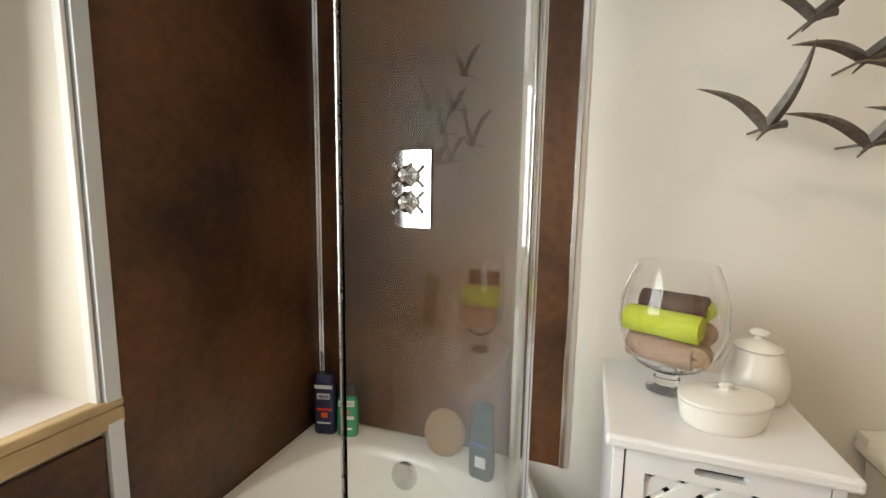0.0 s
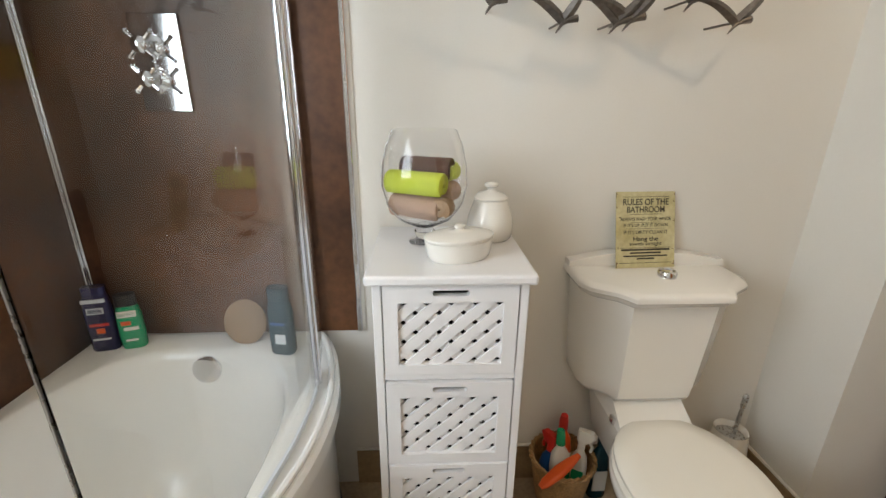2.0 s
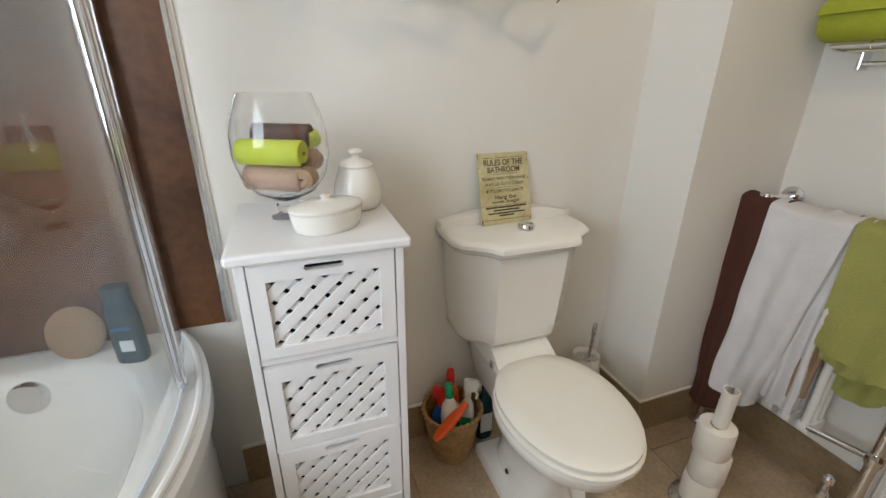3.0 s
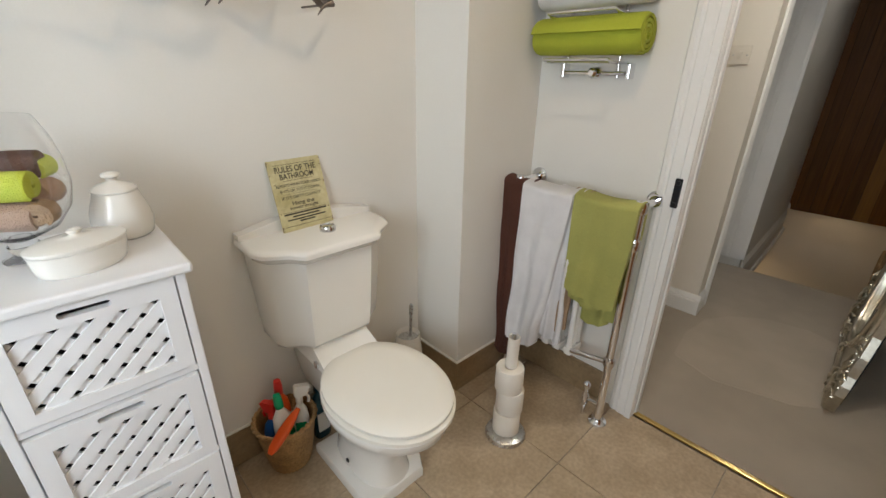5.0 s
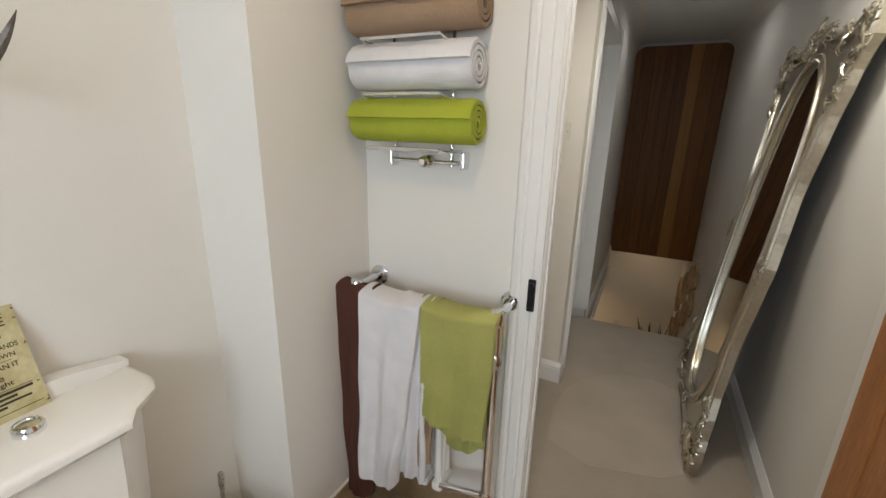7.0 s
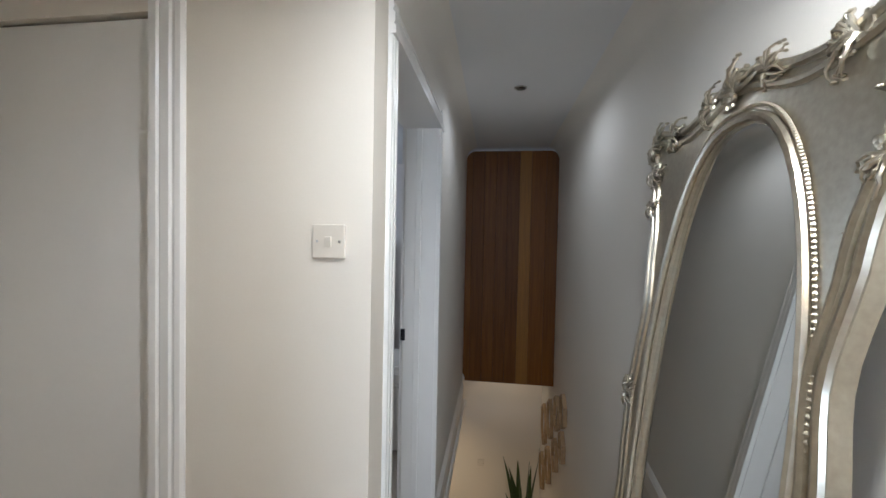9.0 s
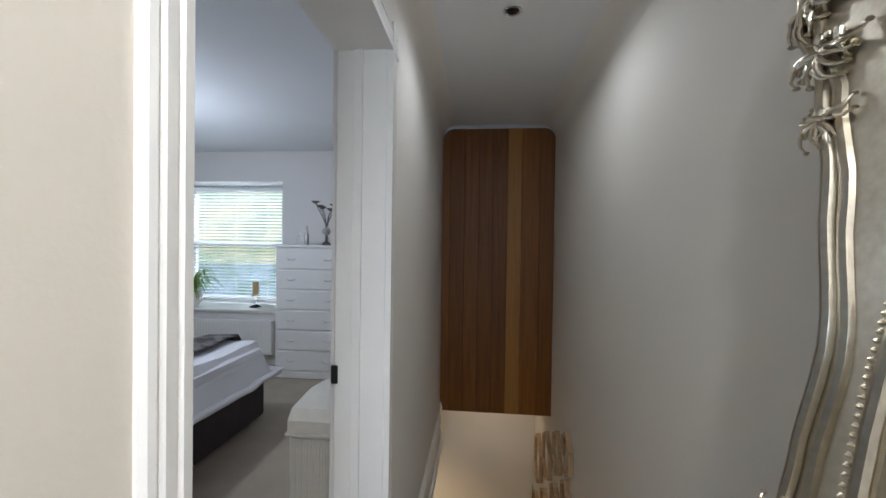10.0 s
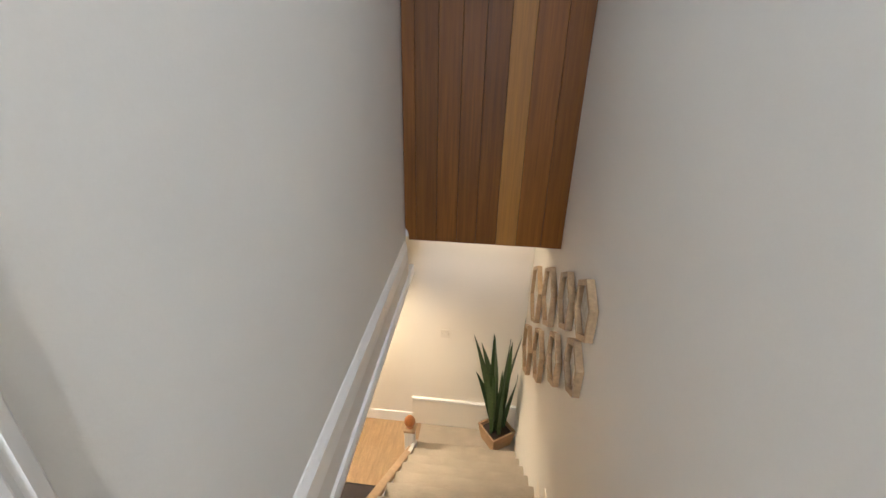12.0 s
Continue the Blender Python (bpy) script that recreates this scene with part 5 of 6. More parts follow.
part("architrave", moulding(ARCH, (3.005, 1.80, 0), (3.005, 1.80, 2.10), (-1, 0, 0)), M_GLOSSWHITE, odw)
part("door_leaf", boxes((3.02, 1.03, 0.005, 3.06, 1.855, 2.03), bevel=0.003), M_GLOSSWHITE, odw)
part("lining", boxes((3.005, 1.02, 0, 3.16, 1.045, 2.04)), M_GLOSSWHITE, odw)

# light switches


def switch(name, m, label, rocker=True):
    th = thing(name, *m.translation, label, "light switch")
    bm = bmesh.new()
    prism(rounded(0.086, 0.086, 0.004, 3), 0.0, 0.0095, bm, m, 0.002)
    part("plate", bm, M_SWITCH, th)
    if rocker:
        part("rocker", prism(rounded(0.017, 0.026, 0.001, 2), 0.008, 0.0145, None, m @ pose(0, 0, 0, 6), 0.001), M_SWITCH, th)
    for u in (-0.030, 0.030):
        part("screw", lathe([(0.0035, 0.009), (0.0033, 0.0104), (0, 0.0104)], 12, m @ Matrix.Translation((u, 0, 0))), M_STEEL, th)
    return th


FACE_W = Matrix(((0, 0, -1, 0), (-1, 0, 0, 0), (0, 1, 0, 0), (0, 0, 0, 1)))
switch("light_switch", Matrix.Translation((3.005, 0.582, 1.430)) @ FACE_W, "ivory plastic light switch on the cream landing wall")
switch("light_switch", Matrix.Translation((FARX, 0.372, -1.405)) @ FACE_W, "ivory plastic light switch at the foot of the stairs")

dl = thing("downlight", 4.60, 0.065, H, "small round recessed ceiling downlight with a steel ring", "downlight")
part("ring", lathe([(0.040, 0.0), (0.041, -0.004), (0.034, -0.007), (0.028, -0.003), (0.028, 0.0)], 30, Matrix.Translation((4.60, 0.065, H))), M_STEEL, dl, "", True)
part("bulb", lathe([(0, -0.0035), (0.022, -0.003), (0.027, -0.001), (0.027, 0.0), (0, 0.0)], 24, Matrix.Translation((4.60, 0.065, H))), M_CLEARGLASS, dl, "", True)
# The third ring is added to go with the landing fill lamp.
for x, y in ((1.1, 0.3), (0.2, -0.5), (2.3, -0.05)):
    d2 = thing("downlight", x, y, H, "small round recessed ceiling downlight with a steel ring", "downlight", "ceiling downlights")
    part("ring", lathe([(0.040, 0.0), (0.041, -0.004), (0.034, -0.007), (0.028, -0.003), (0.028, 0.0)], 30, Matrix.Translation((x, y, H))), M_STEEL, d2, "", True)

# planked panel above the stairs
pan = thing("wooden_panel", 6.31, 0.08, -0.035, "tall dark-stained tongue and groove wooden panel above the stairs", "wooden panel")
cuts = [-0.382, -0.262, -0.118, 0.0, 0.118, 0.232, 0.352, 0.472, 0.541]
ZB, ZT, RAD = -0.038, 2.328, 0.09


def top_at(y):
    lo, hi = cuts[0] + RAD, cuts[-1] - RAD
    d = max(lo - y, y - hi, 0)
    return ZT - RAD + math.sqrt(max(0, RAD * RAD - d * d))


YZ = Matrix(((0, 0, 1, 0), (1, 0, 0, 0), (0, 1, 0, 0), (0, 0, 0, 1)))
for i, (a, b) in enumerate(zip(cuts, cuts[1:])):
    ys = [a + 0.0008 + (b - a - 0.0016) * k / 8 for k in range(9)]
    poly = [(ys[0], ZB), (ys[-1], ZB)] + [(y, top_at(y)) for y in ys[::-1]]
    if i == len(cuts) - 2:
        poly = [(ys[0], ZB), (ys[-1] - 0.022, ZB), (ys[-1] - 0.022, ZB + 0.055), (ys[-1], ZB + 0.075)] + [(y, top_at(y)) for y in ys[::-1]]
    part("plank", prism(poly, 6.335, 6.31 + 0.002 * (i % 2), None, YZ, 0.002), M_PLANKPALE if i == 2 else M_PLANK, pan)
part("backing", prism([(cuts[0] + 0.004, ZB + 0.004), (cuts[-1] - 0.03, ZB + 0.004), (cuts[-1] - 0.004, ZB + 0.09), (cuts[-1] - 0.004, ZT - 0.12)] + [(y, top_at(y) - 0.008) for y in [cuts[-1] - 0.008 - (cuts[-1] - cuts[0] - 0.016) * k / 24 for k in range(25)]] + [(cuts[0] + 0.004, ZT - 0.12)], 6.318, 6.355, None, YZ), M_DARK, pan)
structure("wall_bulkhead", boxes((6.358, -0.5, -0.036, 6.45, 0.70, H)), M_WALL, "white bulkhead wall behind the wooden panel")
structure("ceiling_lower", boxes((6.36, -0.62, -0.036, 7.6, 0.72, 0.05), (3.9, 0.72, -0.38, 7.6, 3.6, -0.25)), M_CEIL, "plain white lower hall ceiling")

# ---- leaning mirror ----
mu, mn, ml = Vector((0.99997, 0.008, 0)), Vector((-0.008, 0.99997, 0)), 0.110
mv = Vector((0, 0, math.sqrt(1 - ml * ml))) - mn * ml
mw = mv.cross(mu) * -1
MM = Matrix(((mu.x, mv.x, mn.x, 2.55), (mu.y, mv.y, mn.y, -0.235), (mu.z, mv.z, mn.z + ml, 0.0), (0, 0, 0, 1)))
MM = Matrix.Translation((0, 0.019, 0.004)) @ MM
mirror = thing("leaning_mirror", 3.03, -0.2, 0, "tall ornate silver framed mirror leaning on the landing wall", "mirror")
CU, MH = 0.495, 1.83


def half_width(v):
    f = v / MH
    pts = ((0, 0.475), (0.05, 0.49), (0.12, 0.455), (0.22, 0.405), (0.34, 0.385), (0.46, 0.415), (0.52, 0.43), (0.58, 0.415), (0.68, 0.390), (0.80, 0.425), (0.90, 0.47), (0.96, 0.535), (1.0, 0.545))
    for (a, x), (b, y) in zip(pts, pts[1:]):
        if f <= b:
            t = (f - a) / (b - a)
            return x + (y - x) * (3 * t * t - 2 * t**3)
    return pts[-1][1]


vs = [MH * i / 40 for i in range(41)]
top = [(CU + 0.545 - 1.09 * k / 24, MH - 0.045 * math.sin(2 * math.pi * k / 24) ** 2 + 0.012 * math.sin(math.pi * k / 24) ** 6) for k in range(1, 24)]
bot = [(CU - 0.475 + 0.95 * k / 16, 0.03 * math.sin(math.pi * k / 16) ** 2) for k in range(1, 16)]
outline = [(CU + half_width(v), v) for v in vs] + top + [(CU - half_width(v), v) for v in vs[::-1]] + bot


def inner_oval(k, n=56):
    return [(CU - 0.025 + (0.312 + k) * math.copysign(abs(math.cos(a)) ** 0.8, math.cos(a)), 0.945 + (0.765 + k) * math.copysign(abs(math.sin(a)) ** 0.9, math.sin(a))) for a in [2 * math.pi * i / n for i in range(n)]]


part("frame", plate(outline, [inner_oval(0.0)], -0.012, 0.022, MM), M_SILVER, mirror)


def rail_of(loop, r, z, closed=True):
    pts = [MM @ Vector((u, v, z)) for u, v in loop]
    return tube(pts + [pts[0], pts[1]], r, 8)


def inset(loop, k):
    return [(CU + (u - CU) * (1 - k / 0.45), 0.93 + (v - 0.93) * (1 - k / 0.95)) for u, v in loop]


part("outer_moulding", rail_of(inset(outline, 0.010), 0.011, 0.024), M_SILVER, mirror, "", True)
part("hollow_moulding", rail_of(inset(outline, 0.045), 0.011, 0.022), M_SILVER, mirror, "", True)
part("inner_moulding", rail_of(inner_oval(0.016), 0.011, 0.026), M_SILVER, mirror, "", True)
bm = bmesh.new()
for u, v in inner_oval(0.038, 400):
    lathe([(0, -0.005), (0.0052, 0), (0, 0.006)], 6, MM @ Matrix.Translation((u, v, 0.026)), bm)
part("beading", bm, M_SILVER, mirror, "fine beaded edge round the glass", False, "stuff")
GM = MM @ Matrix.Translation((CU - 0.025, 0, 0.017)) @ Matrix.Rotation(radians(1.5), 4, "Y") @ Matrix.Translation((0.025 - CU, 0, -0.004))
part("glass", plate(inner_oval(0.004), [], 0.002, 0.006, GM), M_MIRROR, mirror, "mirror glass")
part("back_board", plate(inset(outline, 0.03), [], -0.020, -0.013, MM), M_DARK, mirror)


def scroll(cu, cv, s, ang, rnd):
    """A cast acanthus spray: curled leaves about a centre."""
    bm = bmesh.new()
    for k in range(11):
        a = ang + (k - 5) * 0.34 + rnd.uniform(-0.12, 0.12)
        ln = s * rnd.uniform(0.65, 1.15)
        curl = rnd.choice((-1, 1)) * rnd.uniform(0.8, 1.9)
        pts, p, d = [], Vector((cu, cv, 0.026)), a
        for q in range(9):
            pts.append(MM @ (p + Vector((0, 0, 0.012 * math.sin(q / 8 * math.pi) + rnd.uniform(0, 0.006)))))
            p = p + Vector((math.cos(d), math.sin(d), 0)) * ln / 8
            d += curl * (q / 8) ** 1.5 * 0.55
        tube(pts, s * 0.085, 6, bm, s * 0.028)
        lathe([(0, -0.6), (0.7, -0.4), (1, 0), (0.7, 0.5), (0, 0.7)], 7, Matrix.Translation(pts[-1]) @ Matrix.Scale(s * 0.085, 4), bm)
    for k in range(9):
        lathe([(0, -0.7), (0.8, -0.4), (1, 0), (0.8, 0.5), (0, 0.8)], 7, MM @ Matrix.Translation((cu + rnd.uniform(-0.4, 0.4) * s, cv + rnd.uniform(-0.4, 0.4) * s, 0.030)) @ Matrix.Scale(s * rnd.uniform(0.08, 0.15), 4), bm)
    return bm


rnd = random.Random(5)
for cu, cv, s, a in ((CU + 0.50, MH - 0.045, 0.085, 3.9), (CU - 0.50, MH - 0.045, 0.085, -0.8), (CU + 0.46, MH - 0.15, 0.075, -1.6), (CU - 0.46, MH - 0.15, 0.075, -1.6), (CU + 0.34, MH - 0.06, 0.07, 3.1), (CU - 0.34, MH - 0.06, 0.07, 0.0), (CU, MH - 0.03, 0.09, 1.57), (CU + 0.12, MH - 0.03, 0.06, 0.3), (CU - 0.12, MH - 0.03, 0.06, 2.8), (CU + 0.405, 0.955, 0.055, 1.57), (CU - 0.405, 0.955, 0.055, 1.57), (CU + 0.405, 0.935, 0.055, -1.57), (CU - 0.405, 0.935, 0.055, -1.57), (CU + 0.43, 0.08, 0.11, 2.3), (CU - 0.43, 0.08, 0.11, 0.8), (CU + 0.455, 0.19, 0.095, 1.57), (CU - 0.455, 0.19, 0.095, 1.57), (CU + 0.425, 0.31, 0.075, 1.57), (CU - 0.425, 0.31, 0.075, 1.57), (CU + 0.27, 0.06, 0.075, 3.1), (CU - 0.27, 0.06, 0.075, 0.0), (CU + 0.435, MH - 0.26, 0.06, -1.6), (CU - 0.435, MH - 0.26, 0.06, -1.6), (CU, 0.06, 0.07, 1.57)):
    part("scroll_ornament", scroll(cu, cv, s, a, rnd), M_SILVER, mirror, "cast silver leaf scroll", True)

# ---- stairs ----
GO, RI = 0.222, 0.184
stairs = thing("stairs", LX, 0.1, LOW, "beige carpeted staircase going down from the landing", "stairs", kind="structure")
for k in range(1, 14):
    x0, z = LX + GO * (k - 1), -RI * k
    bm = boxes((x0 - 0.012, R_(x0) + 0.02, z - 0.03, x0 + GO + 0.018, 0.575, z), bevel=0.010)
    box(bm, x0 + GO - 0.008, R_(x0) + 0.02, z - RI, x0 + GO + 0.006, 0.575, z - 0.02)
    part("step", bm, M_STAIRCARPET, stairs, "", True)
bm = bmesh.new()
box(bm, LX - 0.012, R_(LX) + 0.02, -0.04, LX + 0.018, 0.53, 0.001, bevel=0.010)
box(bm, LX - 0.006, R_(LX) + 0.02, -RI, LX + 0.006, 0.53, -0.03)
part("landing_nosing", bm, M_CARPET, stairs, "", True)
saw = [(LX, -0.02)]
for k in range(1, 14):
    saw += [(LX + GO * (k - 1) + 0.02, -RI * k + 0.10), (LX + GO * k + 0.02, -RI * k + 0.10)]
saw += [(LX + GO * 13 + 0.02, LOW), (LX + GO * 13 - 0.3, LOW), (LX, -0.4)]
part("string", prism(saw, R_(5.4) - 0.045, R_(5.4) + 0.012, None, UP), M_CREAM, stairs, "white stepped wall string")
part("open_string", prism([(LX + 0.1, -0.40), (LX + GO * 13, LOW + 0.22), (LX + GO * 13 + 0.02, LOW), (LX + GO * 12, LOW), (LX + 0.1, -0.8)], 0.575, 0.605, None, UP), M_GLOSSWHITE, stairs, "white outer stair string")
newel = thing("newel_post", 6.80, 0.63, LOW, "short white newel post with a turned wooden finial", "newel post")
part("post", boxes((6.755, 0.585, LOW, 6.845, 0.675, -2.15), bevel=0.005), M_GLOSSWHITE, newel)
part("cap", boxes((6.745, 0.575, -2.15, 6.855, 0.685, -2.125), bevel=0.006), M_HEXWOOD, newel)
part("finial", lathe([(0.030, 0), (0.034, 0.008), (0.024, 0.018), (0.040, 0.035), (0.052, 0.065), (0.048, 0.095), (0.028, 0.125), (0.010, 0.142), (0, 0.144)], 22, Matrix.Translation((6.80, 0.63, -2.127))), M_OAKDOOR, newel, "turned oak finial", True)
hand = thing("stair_banister", 5.6, 0.60, LOW, "pale moulded capping rail along the open stair side", "banister")
hr = [(6.76, -2.33), (4.2, -2.33 + 2.56 * RI / GO)]
bm = loft([[Vector((x, 0.605 + u, z + v)) for u, v in rounded(0.065, 0.045, 0.016, 4)] for x, z in hr])
part("handrail", bm, M_HEXWOOD, hand, "", True)

# lower hall
structure("floor_lower", boxes((3.5, 0.60, LOW - 0.1, 9.2, 3.6, LOW), bevel=0.0), M_OAKFLOOR, "polished wooden floor of the lower hall")
structure("floor_stair_foot", boxes((6.9, -0.62, LOW - 0.1, 7.6, 0.60, LOW + 0.006)), M_STAIRCARPET, "beige carpet at the foot of the stairs")
structure("wall_lower_far", boxes((FARX, -0.62, LOW, 7.42, 0.672, 0.0)), M_CREAM, "cream wall at the foot of the stairs")
structure("wall_lower_side", boxes((FARX + 0.004, 0.672, LOW, 7.415, 3.5, -0.1)), M_CREAM, "cream wall of the lower hall")
structure("baseboard_lower", boxes((FARX - 0.010, 0.680, LOW, FARX + 0.004, 3.49, LOW + 0.13), bevel=0.003), M_GLOSSWHITE, "white skirting board of the lower hall")
fm = thing("floor_mat", 6.0, 1.2, LOW, "dark brown mat on the wooden lower hall floor", "mat")
part("pile", boxes((5.5, 0.84, LOW + 0.003, 6.49, 1.55, LOW + 0.014), bevel=0.003), M_BEDBASE, fm)
part("edging", boxes((5.48, 0.82, LOW, 6.51, 1.57, LOW + 0.006), bevel=0.002), M_BLACK, fm)
structure("wall_lower_back", boxes((8.3, 0.5, LOW, 8.45, 3.6, 0.0), (3.4, 3.5, LOW, 8.45, 3.6, -0.2), (3.4, 0.6, LOW, 3.5, 3.6, -0.2), (7.42, 0.55, LOW, 8.35, 0.672, 0.0)), M_CREAM, "cream lower hall walls")
structure("ceiling_lower_back", boxes((7.42, 0.5, -0.1, 8.45, 3.6, 0.0)), M_CEIL, "plain lower hall ceiling")
lsk = thing("baseboard", 7.2, 0.3, LOW, "tall white skirting board at the foot of the stairs", "skirting", kind="structure")
part("board", boxes((FARX - 0.02, -0.40, LOW + 0.006, FARX, 0.692, LOW + 0.335), bevel=0.003), M_CREAM, lsk)
part("board_cap", boxes((FARX - 0.032, -0.40, LOW + 0.335, FARX, 0.70, LOW + 0.365), bevel=0.008), M_GLOSSWHITE, lsk)
part("board", boxes((8.28, 0.55, LOW, 8.30, 3.5, LOW + 0.15), bevel=0.004), M_GLOSSWHITE, lsk)

# snake plant in a wooden planter
PX, PY = 7.14, -0.18
pl = thing("snake_plant", PX, PY, LOW + 0.006, "tall snake plant in a square wooden planter", "plant")
pm = Matrix.Translation((PX, PY, LOW + 0.006)) @ pose(0, 0, 0, 0, 0, 35)
bm = loft([[pm @ Vector((u, v, z)) for u, v in ((-w, -w), (w, -w), (w, w), (-w, w))] for z, w in ((0.0, 0.105), (0.19, 0.135), (0.19, 0.118), (0.15, 0.112))])
part("planter", bm, M_CRATE, pl, "square pale wooden planter")
part("soil", prism([(-0.112, -0.112), (0.112, -0.112), (0.112, 0.112), (-0.112, 0.112)], 0.13, 0.155, None, pm), M_SOIL, pl)
rnd = random.Random(11)
for k in range(17):
    a, rr = rnd.uniform(0, 6.28), rnd.uniform(0.0, 0.08)
    hgt = rnd.uniform(0.5, 1.36)
    base = pm @ Vector((rr * math.cos(a), rr * math.sin(a), 0.14))
    ln = Vector((math.cos(a + 0.6) * rnd.uniform(0.0, 0.22) - 0.05, math.sin(a + 0.6) * rnd.uniform(0.0, 0.26) + 0.03, 0))
    tw, wd = rnd.uniform(0, 3.1), rnd.uniform(0.020, 0.033)
    loops = []
    for q in range(10):
        f = q / 9
        c = base + Vector((0, 0, hgt * f)) + ln * f**1.6 * hgt
        if c.y < R_(c.x) + 0.03:
            c.y = R_(c.x) + 0.03
        if c.x > FARX - 0.05:
            c.x = FARX - 0.05
        w = wd * (0.55 + 0.75 * math.sin(min(1, f * 1.2) * math.pi * 0.75)) * (1 - f**4) + 0.0012
        t = tw + f * 0.9
        s, n = Vector((math.cos(t), math.sin(t), 0)), Vector((-math.sin(t), math.cos(t), 0))
        loops.append([c + s * w, c + n * 0.002 + s * 0.3 * w * 0.2 - n * w * 0.3, c - s * w, c + n * 0.004 - n * w * 0.25])
    part("leaf", loft(loops), M_LEAF, pl, "", True)

# ---- hexagonal wall pictures ----


def hexagon(r, rh):
    return [(0, rh), (r, rh * 0.5), (r, -rh * 0.5), (0, -rh), (-r, -rh * 0.5), (-r, rh * 0.5)]


def hex_picture(x, z, k=1.0):
    y = R_(x)
    th = thing("hexagonal_picture", x, y, z, "small hexagonal wooden picture frame on the stair wall", "picture", "hexagonal pictures on the stair wall")
    m = Matrix.Translation((x, y, z)) @ UP @ Matrix.Diagonal((1, 1, 1, 1))
    part("frame", plate(hexagon(0.132 * k, 0.150 * k), [hexagon(0.132 * k - 0.026, 0.150 * k - 0.030)], 0.001, 0.034, m), M_HEXWOOD, th)
    part("print", plate(hexagon(0.132 * k - 0.024, 0.150 * k - 0.028), [], 0.004, 0.008, m), M_PRINT, th, "pale abstract print")
    return th


for x, z, k in ((5.60, 0.0, 1.0), (5.94, -0.16, 1.12), (6.38, -0.40, 1.4), (6.85, -0.66, 1.6)):
    hex_picture(x, z, k)
for x, z, k in ((5.62, -0.32, 0.95), (6.00, -0.58, 1.1), (6.46, -0.92, 1.35), (6.95, -1.25, 1.5)):
    hex_picture(x, z, k)

# ---- bedroom ----
BX1, BY1 = 7.22, 4.17
bf = structure("floor_bedroom", boxes((2.9, 0.66, -0.12, 7.3, 4.3, -0.004)), M_CARPET, "beige carpet on the bedroom floor")
structure("ceiling_bedroom", boxes((2.9, 0.66, H, 7.9, 4.4, H + 0.1)), M_CEIL, "plain white bedroom ceiling")
structure("wall_bedroom_window", boxes((BX1, 0.66, 0, 7.75, 2.41, H), (BX1, 3.985, 0, 7.75, 4.4, H), (BX1, 2.41, 0, 7.75, 3.985, 0.60), (BX1, 2.41, 2.03, 7.75, 3.985, H)), M_BEDWALL, "pale bedroom wall with a deep window recess")
structure("wall_bedroom_paper", boxes((2.9, BY1, 0, BX1, 4.3, H)), M_PAPERWALL, "silver blue floral wallpaper behind the bed")
structure("wall_bedroom_west", boxes((3.07, 0.70, 0, 3.157, BY1, H)), M_BEDWALL, "pale painted bedroom wall")
structure("wall_bedroom_south", boxes((4.19, 0.678, 0, BX1, 0.690, H)), M_BEDWALL, "pale painted bedroom wall beside the door")
structure("wall_reveal", prism([(BX1, 3.985), (7.66, 3.84), (7.66, 3.985)], 0.60, 2.03), M_BEDWALL, "splayed window recess side")
structure("wall_reveal_low", prism([(BX1, 2.41), (7.66, 2.41), (7.66, 2.58)], 0.60, 2.03), M_BEDWALL, "splayed window recess side")
w2 = thing("window_2", 7.7, 3.2, 0.62, "white sash bedroom window with a venetian blind", "window", kind="structure")
wy0, wy1, wz0, wz1 = 2.58, 3.84, 0.66, 1.97
part("window_frame", plate([(wy0, 0.60), (wy1, 0.60), (wy1, 2.03), (wy0, 2.03)], [[(wy0 + 0.07, wz0 + 0.03), (wy1 - 0.07, wz0 + 0.03), (wy1 - 0.07, 1.30), (wy0 + 0.07, 1.30)], [(wy0 + 0.07, 1.36), (wy1 - 0.07, 1.36), (wy1 - 0.07, wz1), (wy0 + 0.07, wz1)]], 7.68, 7.73, YZ), M_GLOSSWHITE, w2)
for z0, z1 in ((wz0 + 0.03, 1.30), (1.36, wz1)):
    p = part("pane", boxes((7.703, wy0 + 0.07, z0, 7.708, wy1 - 0.07, z1)), M_CLEARGLASS, w2)
    p.visible_shadow = False
part("window_sill", boxes((BX1 - 0.03, 2.38, 0.575, 7.68, 4.01, 0.605), bevel=0.006), M_GLOSSWHITE, w2)
blind = thing("venetian_blind", 7.6, 3.2, 2.0, "white venetian blind with open horizontal slats", "blind")
part("head_rail", boxes((7.60, wy0 + 0.03, 1.985, 7.66, wy1 - 0.03, 2.025), bevel=0.003), M_BLIND, blind)
bm0 = prism([(-0.022, 0), (0.022, 0), (0.022, 0.003), (-0.022, 0.003)], wy0 + 0.05, wy1 - 0.05)
sl = finish(bm0, "slat", M_BLIND)
for i in range(34):
    ob = new("slat", sl)
    ob.parent = blind
    ob.matrix_parent_inverse = Matrix.Translation(-Vector(blind.location))
    ob.matrix_basis = Matrix.Translation((7.63, 0, 0.665 + i * 0.0385)) @ pose(0, 0, 0, 0, 16) @ Matrix(((1, 0, 0, 0), (0, 0, 1, 0), (0, 1, 0, 0), (0, 0, 0, 1)))
for y in (2.8, 3.2, 3.62):
    part("cord", tube([(7.63, y, 0.66), (7.63, y, 1.99)], 0.0018, 6), M_BLIND, blind)
part("bottom_rail", boxes((7.612, wy0 + 0.05, 0.635, 7.648, wy1 - 0.05, 0.652), bevel=0.003), M_BLIND, blind)

